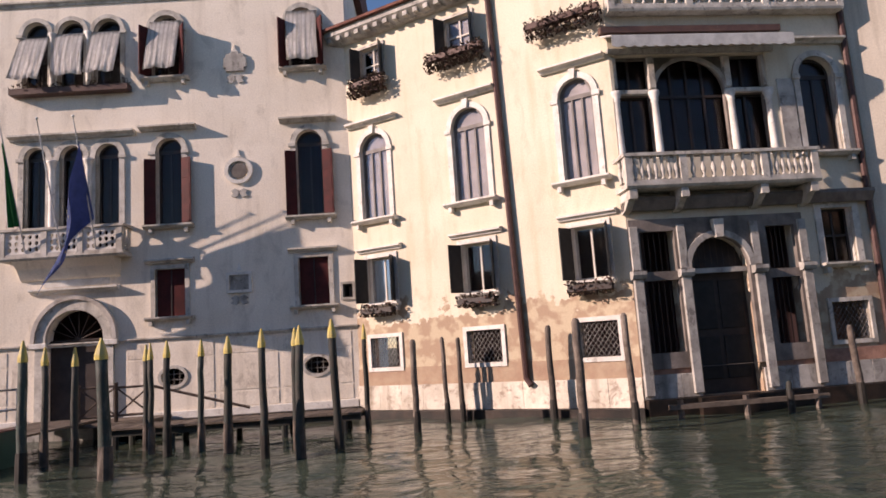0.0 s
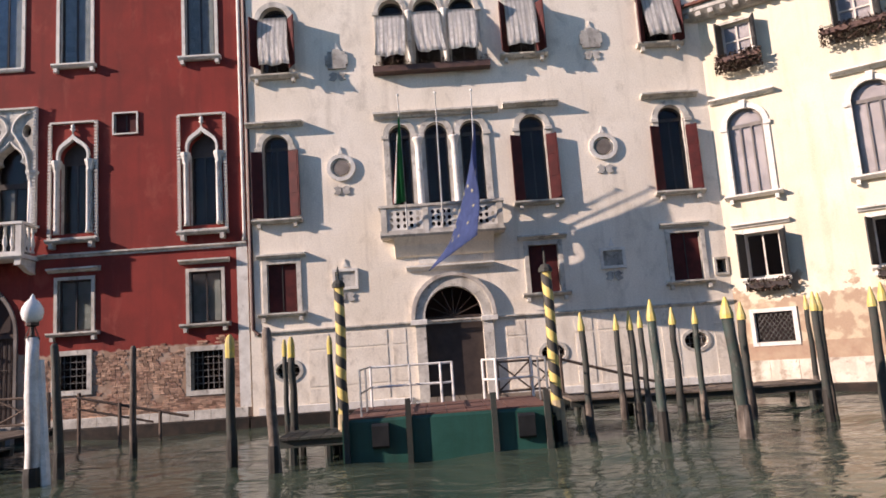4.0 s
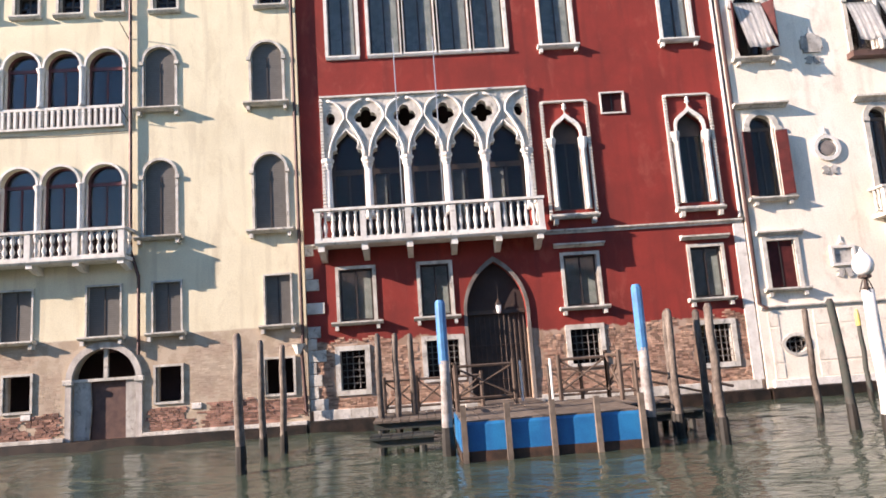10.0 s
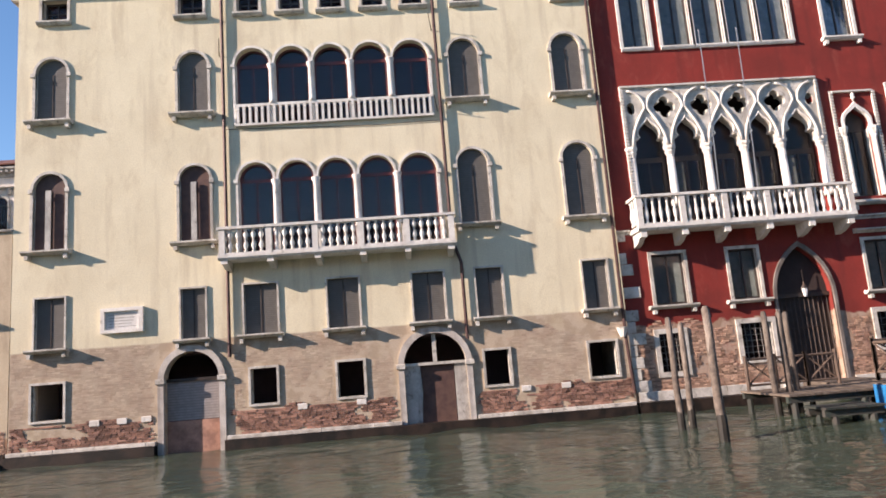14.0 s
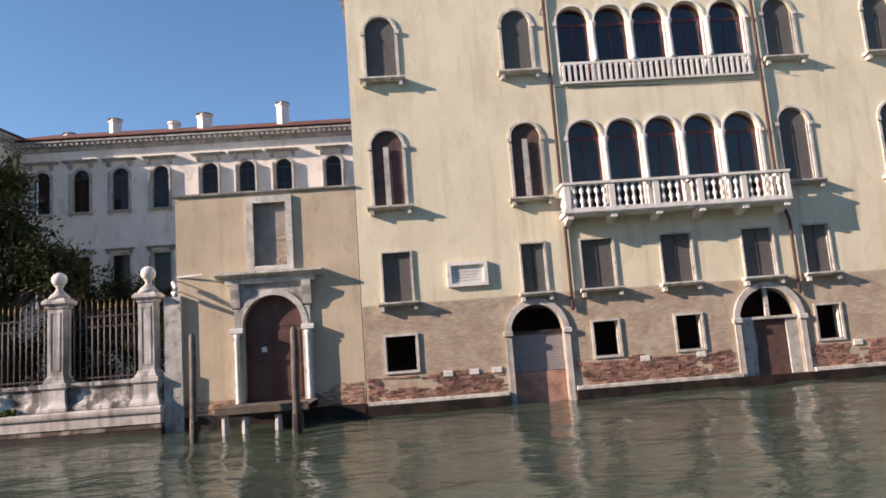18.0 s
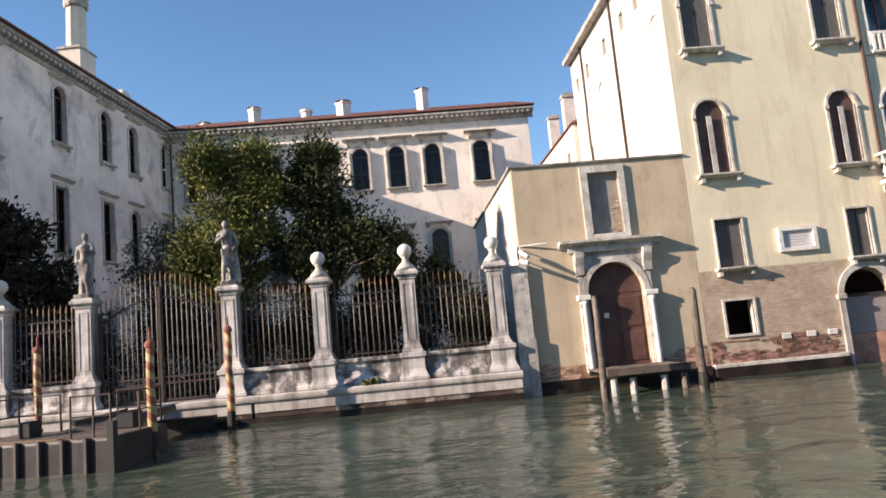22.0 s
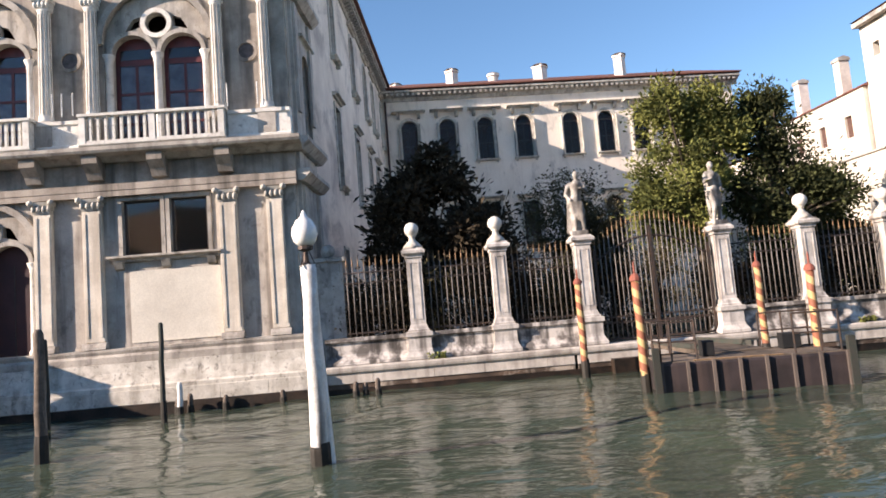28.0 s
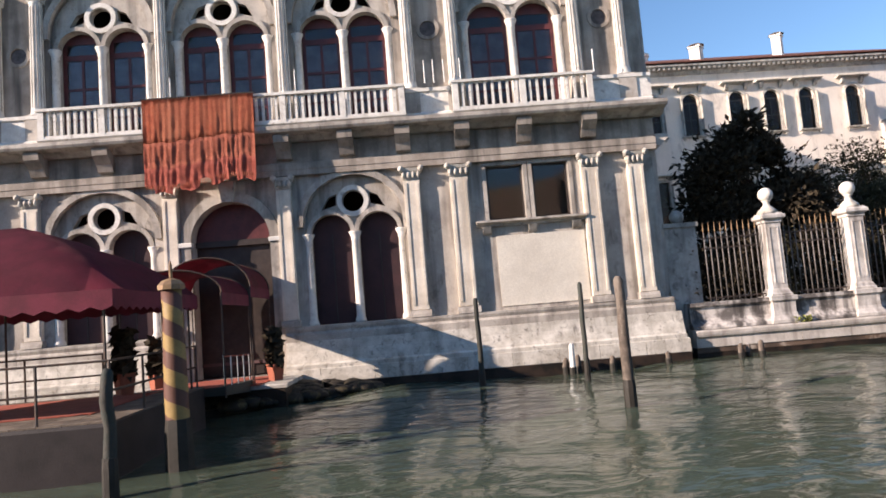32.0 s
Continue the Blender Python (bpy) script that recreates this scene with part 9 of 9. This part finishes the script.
# ---- flags of the grey palace ----
def flag_sheet(parent, top, foot, far_top, far_foot, material, folds, name="cloth", u0=0.0, u1=1.0, seed=0.0):
    top, foot, far_top, far_foot = (Vector(v) for v in (top, foot, far_top, far_foot))
    bm = bm_new()
    nu, nv = 30, 18
    g = []
    for j in range(nv + 1):
        row = []
        for i in range(nu + 1):
            u, v = u0 + (u1 - u0) * i / nu, j / nv
            p = (top.lerp(foot, v)).lerp(far_top.lerp(far_foot, v), u)
            p.y += folds * math.sin(u * 11 + v * 2 + seed) * (0.3 + v * 0.7)
            p.x += folds * 0.6 * math.cos(u * 9 + seed)
            row.append(bm.verts.new(p))
        g.append(row)
    for j in range(nv):
        for i in range(nu):
            bm.faces.new((g[j][i], g[j][i + 1], g[j + 1][i + 1], g[j + 1][i]))
    bmesh.ops.solidify(bm, geom=bm.faces[:], thickness=0.008)
    return part(name, bm, material, parent, smooth=True)


for x, lab in ((-14.0, "it"), (-12.75, "none"), (-11.55, "eu")):
    fl = thing("flagpole", {"it": "white flagpole with a drooping green, white and red flag", "eu": "white flagpole with a large drooping blue flag with pale stars", "none": "bare white flagpole on the stone balcony"}[lab], "flag", group="flagpoles of the grey palace")
    part("pole", tube(bm_new(), (x, 23.4, 6.28), (x, 21.8, 10.5), 0.03, 0.02, 7), POST_PAINT, fl)
    part("finial", ball(bm_new(), (x, 21.8, 10.54), 0.05), WHITE_PAINT, fl)
    if lab == "eu":
        hoist_fly = [Vector(p) for p in ((x, 22.03, 9.75), (x, 22.98, 7.3), (x - 0.1, 21.5, 5.6), (x - 1.75, 22.95, 4.7))]
        flag_sheet(fl, *hoist_fly, FLAG_BLUE, 0.13)

        def on_cloth(u, v):
            q = hoist_fly[0].lerp(hoist_fly[1], v).lerp(hoist_fly[2].lerp(hoist_fly[3], v), u)
            return q + Vector((0.078 * math.cos(u * 9), 0.13 * math.sin(u * 11 + v * 2) * (0.3 + v * 0.7), 0))
        for k in range(10):
            u, v = 0.62 + 0.21 * math.cos(k * math.pi / 5), 0.5 + 0.34 * math.sin(k * math.pi / 5)
            q = on_cloth(u, v)
            e1 = (on_cloth(u + 0.02, v) - q).normalized()
            nrm = e1.cross(on_cloth(u, v + 0.02) - q).normalized()
            e2 = nrm.cross(e1)
            bm = bm_new()
            ring = [q + (0.07 if i % 2 == 0 else 0.03) * (math.sin(i * math.pi / 5) * e1 + math.cos(i * math.pi / 5) * e2) for i in range(10)]
            lo, hi = [bm.verts.new(p - nrm * 0.018) for p in ring], [bm.verts.new(p + nrm * 0.018) for p in ring]
            bm.faces.new(lo[::-1])
            bm.faces.new(hi)
            for i in range(10):
                bm.faces.new((lo[i], lo[(i + 1) % 10], hi[(i + 1) % 10], hi[i]))
            part("star", bm, STAR, fl)
    elif lab == "it":
        for m_, a, b_ in ((FLAG_GREEN, 0.0, 0.78), (FLAG_WHITE, 0.78, 0.93), (FLAG_RED, 0.93, 1.0)):
            flag_sheet(fl, (x, 21.98, 9.9), (x, 23.0, 7.15), (x - 0.1, 22.35, 9.3), (x - 0.4, 22.95, 7.1), m_, 0.05, "cloth", a, b_, 1.0)


# ---- trees ----
LEAF_OLIVE = mat("olive_leaf", (0.07, 0.08, 0.034), (0.026, 0.03, 0.015), 0.85, 0.8, 10, 0, spread=0.1, island=0.35, spec=0.06)
def tree(name, label, x, y, z, crown, clusters, per, leaf, material, trunk, seed, group=""):
    """crown: list of ellipsoids (dx, dy, cz, rx, ry, rz). Limbs reach into the crown; leaves grow in clumps."""
    rnd = random.Random(seed)
    t_ = thing(name, label, "tree" if trunk > 0.07 else "shrub", (x, y, z), 0, group)
    bm = bm_new()
    hub = Vector((0, 0, max(0.5, min(c[2] - c[5] for c in crown) + 0.3)))
    tube(bm, (0, 0, -0.3), hub, trunk, trunk * 0.75, 8)
    cl = []
    for k in range(clusters):
        c = crown[k % len(crown)]
        d = Vector((rnd.gauss(0, 1), rnd.gauss(0, 1), rnd.gauss(0, 1))).normalized() * (0.35 + 0.65 * rnd.random() ** 0.5) * rnd.uniform(0.75, 1.28)
        cl.append(Vector((c[0] + d.x * c[3], c[1] + d.y * c[4], c[2] + d.z * c[5])))
    for p in cl[:: max(1, clusters // 26)]:
        midp = hub.lerp(p, 0.5) + Vector((rnd.uniform(-0.2, 0.2), rnd.uniform(-0.2, 0.2), 0.25))
        tube(bm, hub, midp, trunk * 0.45, trunk * 0.3, 6)
        tube(bm, midp, p, trunk * 0.3, trunk * 0.08, 5)
    part("trunk", bm, BARK, t_, smooth=True)
    v, f = [], []
    for p in cl:
        r = rnd.choice((0.3, 0.42, 0.55, 0.75))
        for _ in range(per):
            o = Vector((rnd.gauss(0, 0.5), rnd.gauss(0, 0.5), rnd.gauss(0, 0.42))) * r
            q = p + o
            u = (o.normalized() * 0.8 + Vector((rnd.uniform(-1, 1), rnd.uniform(-1, 1), rnd.uniform(-0.6, 1.0)))).normalized()
            w = u.cross(Vector((rnd.uniform(-1, 1), rnd.uniform(-1, 1), rnd.uniform(-1, 1)))).normalized()
            n = u.cross(w)
            s = leaf * rnd.uniform(0.6, 1.3)
            k = len(v)
            v += [q, q + u * s * 0.5 + w * s * 0.22 + n * s * 0.06, q + u * s, q + u * s * 0.5 - w * s * 0.22 + n * s * 0.06]
            f.append((k, k + 1, k + 2, k + 3))
    me_ = bpy.data.meshes.new("crown")
    me_.from_pydata([tuple(p) for p in v], [], f)
    me_.materials.append(material)
    cr = new("crown", me_)
    cr.parent = t_
    return t_


tree("magnolia_tree", "dark glossy magnolia tree behind the railing", -83.1, 28.0, 0.75, [(0, 0, 4.9, 2.1, 1.8, 2.2), (-1.5, 0.2, 4.2, 1.5, 1.4, 1.3), (1.3, 0, 4.4, 1.6, 1.4, 1.5), (0.4, 0, 6.8, 1.1, 1.0, 0.95), (-1.0, 0, 6.2, 0.9, 0.9, 0.7), (2.3, 0.1, 3.6, 0.9, 0.9, 0.7), (-0.2, 0, 2.9, 2.0, 1.4, 0.9)], 130, 120, 0.3, LEAF_DARK, 0.16, 1)
tree("evergreen_tree", "tall light green evergreen tree behind the gate pier", -73.3, 25.9, 0.75, [(-0.2, 0, 7.4, 1.45, 1.2, 1.4), (-0.9, 0, 5.9, 1.25, 1.1, 1.2), (0.55, 0, 8.5, 0.95, 0.9, 0.8), (-1.7, 0.1, 4.7, 0.75, 0.8, 0.8), (0.6, 0.1, 5.6, 1.0, 1.0, 1.2), (1.2, 0, 7.5, 0.65, 0.8, 0.75), (-0.9, 0, 8.7, 0.7, 0.7, 0.55), (-0.4, 0.2, 4.3, 1.1, 0.9, 0.8)], 150, 230, 0.18, LEAF, 0.2, 2)
tree("evergreen_tree", "dark green evergreen tree behind the railing", -70.0, 25.9, 0.75, [(-0.4, 0, 7.3, 0.85, 0.85, 1.2), (-0.3, 0, 8.5, 0.55, 0.6, 0.5), (0.3, 0, 6.0, 1.1, 1.0, 0.95), (1.35, 0, 5.5, 0.85, 0.9, 0.75), (2.05, 0, 4.75, 0.75, 0.8, 0.55), (-1.05, 0, 5.1, 0.85, 0.9, 1.1), (-0.3, 0, 4.0, 1.1, 0.9, 1.0)], 120, 230, 0.18, LEAF_OLIVE, 0.18, 3)
tree("thin_shrub", "thin half-bare shrub in the garden", -77.3, 29.5, 0.75, [(0, 0, 4.8, 1.8, 1.4, 2.2), (0.8, 0, 3.4, 1.4, 1.2, 1.6)], 170, 90, 0.15, LEAF_DRY, 0.1, 4)
tree("thin_shrub", "thin half-bare shrub in the garden", -75.0, 31.5, 0.75, [(0, 0, 4.0, 1.4, 1.2, 2.0)], 80, 70, 0.14, LEAF_DRY, 0.1, 5)
tree("round_shrub", "round dark green shrub behind the railing", -66.8, 28.4, 0.75, [(0, 0, 3.4, 1.5, 1.2, 1.6), (-1.5, 0, 3.1, 1.2, 1.1, 1.4), (0.9, 0, 3.0, 0.9, 0.9, 1.2)], 120, 110, 0.2, LEAF_OLIVE, 0.1, 6)
tree("round_shrub", "round dark green shrub behind the railing", -64.6, 29.4, 0.75, [(0, 0, 2.1, 1.2, 1.2, 1.2)], 60, 70, 0.18, LEAF, 0.1, 7)
for i, x in enumerate((-86.2, -84.2, -80.2, -78.6, -71.8, -68.6)):
    tree("low_shrub", "low dark shrub in the shade behind the railing", x, 27.2 + 0.7 * (i % 3), 0.75, [(0, 0, 1.3, 1.2, 0.9, 1.2)], 36, 60, 0.15, LEAF_DARK if i % 2 else LEAF_DRY, 0.06, 20 + i, "low shrubs")
for i in range(15):
    x = -86.6 + i * 1.52
    rnd = random.Random(300 + i)
    tree("hedge_shrub", "dense dark shrub close behind the railing", x, 25.9 + 0.4 * rnd.random() + (2.2 if -78.2 < x < -74.2 else 0), 0.75, [(0, 0, 1.3, 0.95, 0.55, 1.3), (0.3, 0, 2.3 + rnd.uniform(-0.3, 0.5), 0.7, 0.5, 0.7)], 44, 70, 0.16, (LEAF_DARK, LEAF_DARK, LEAF_DRY)[i % 3], 0.06, 40 + i, "shrubs behind the railing")
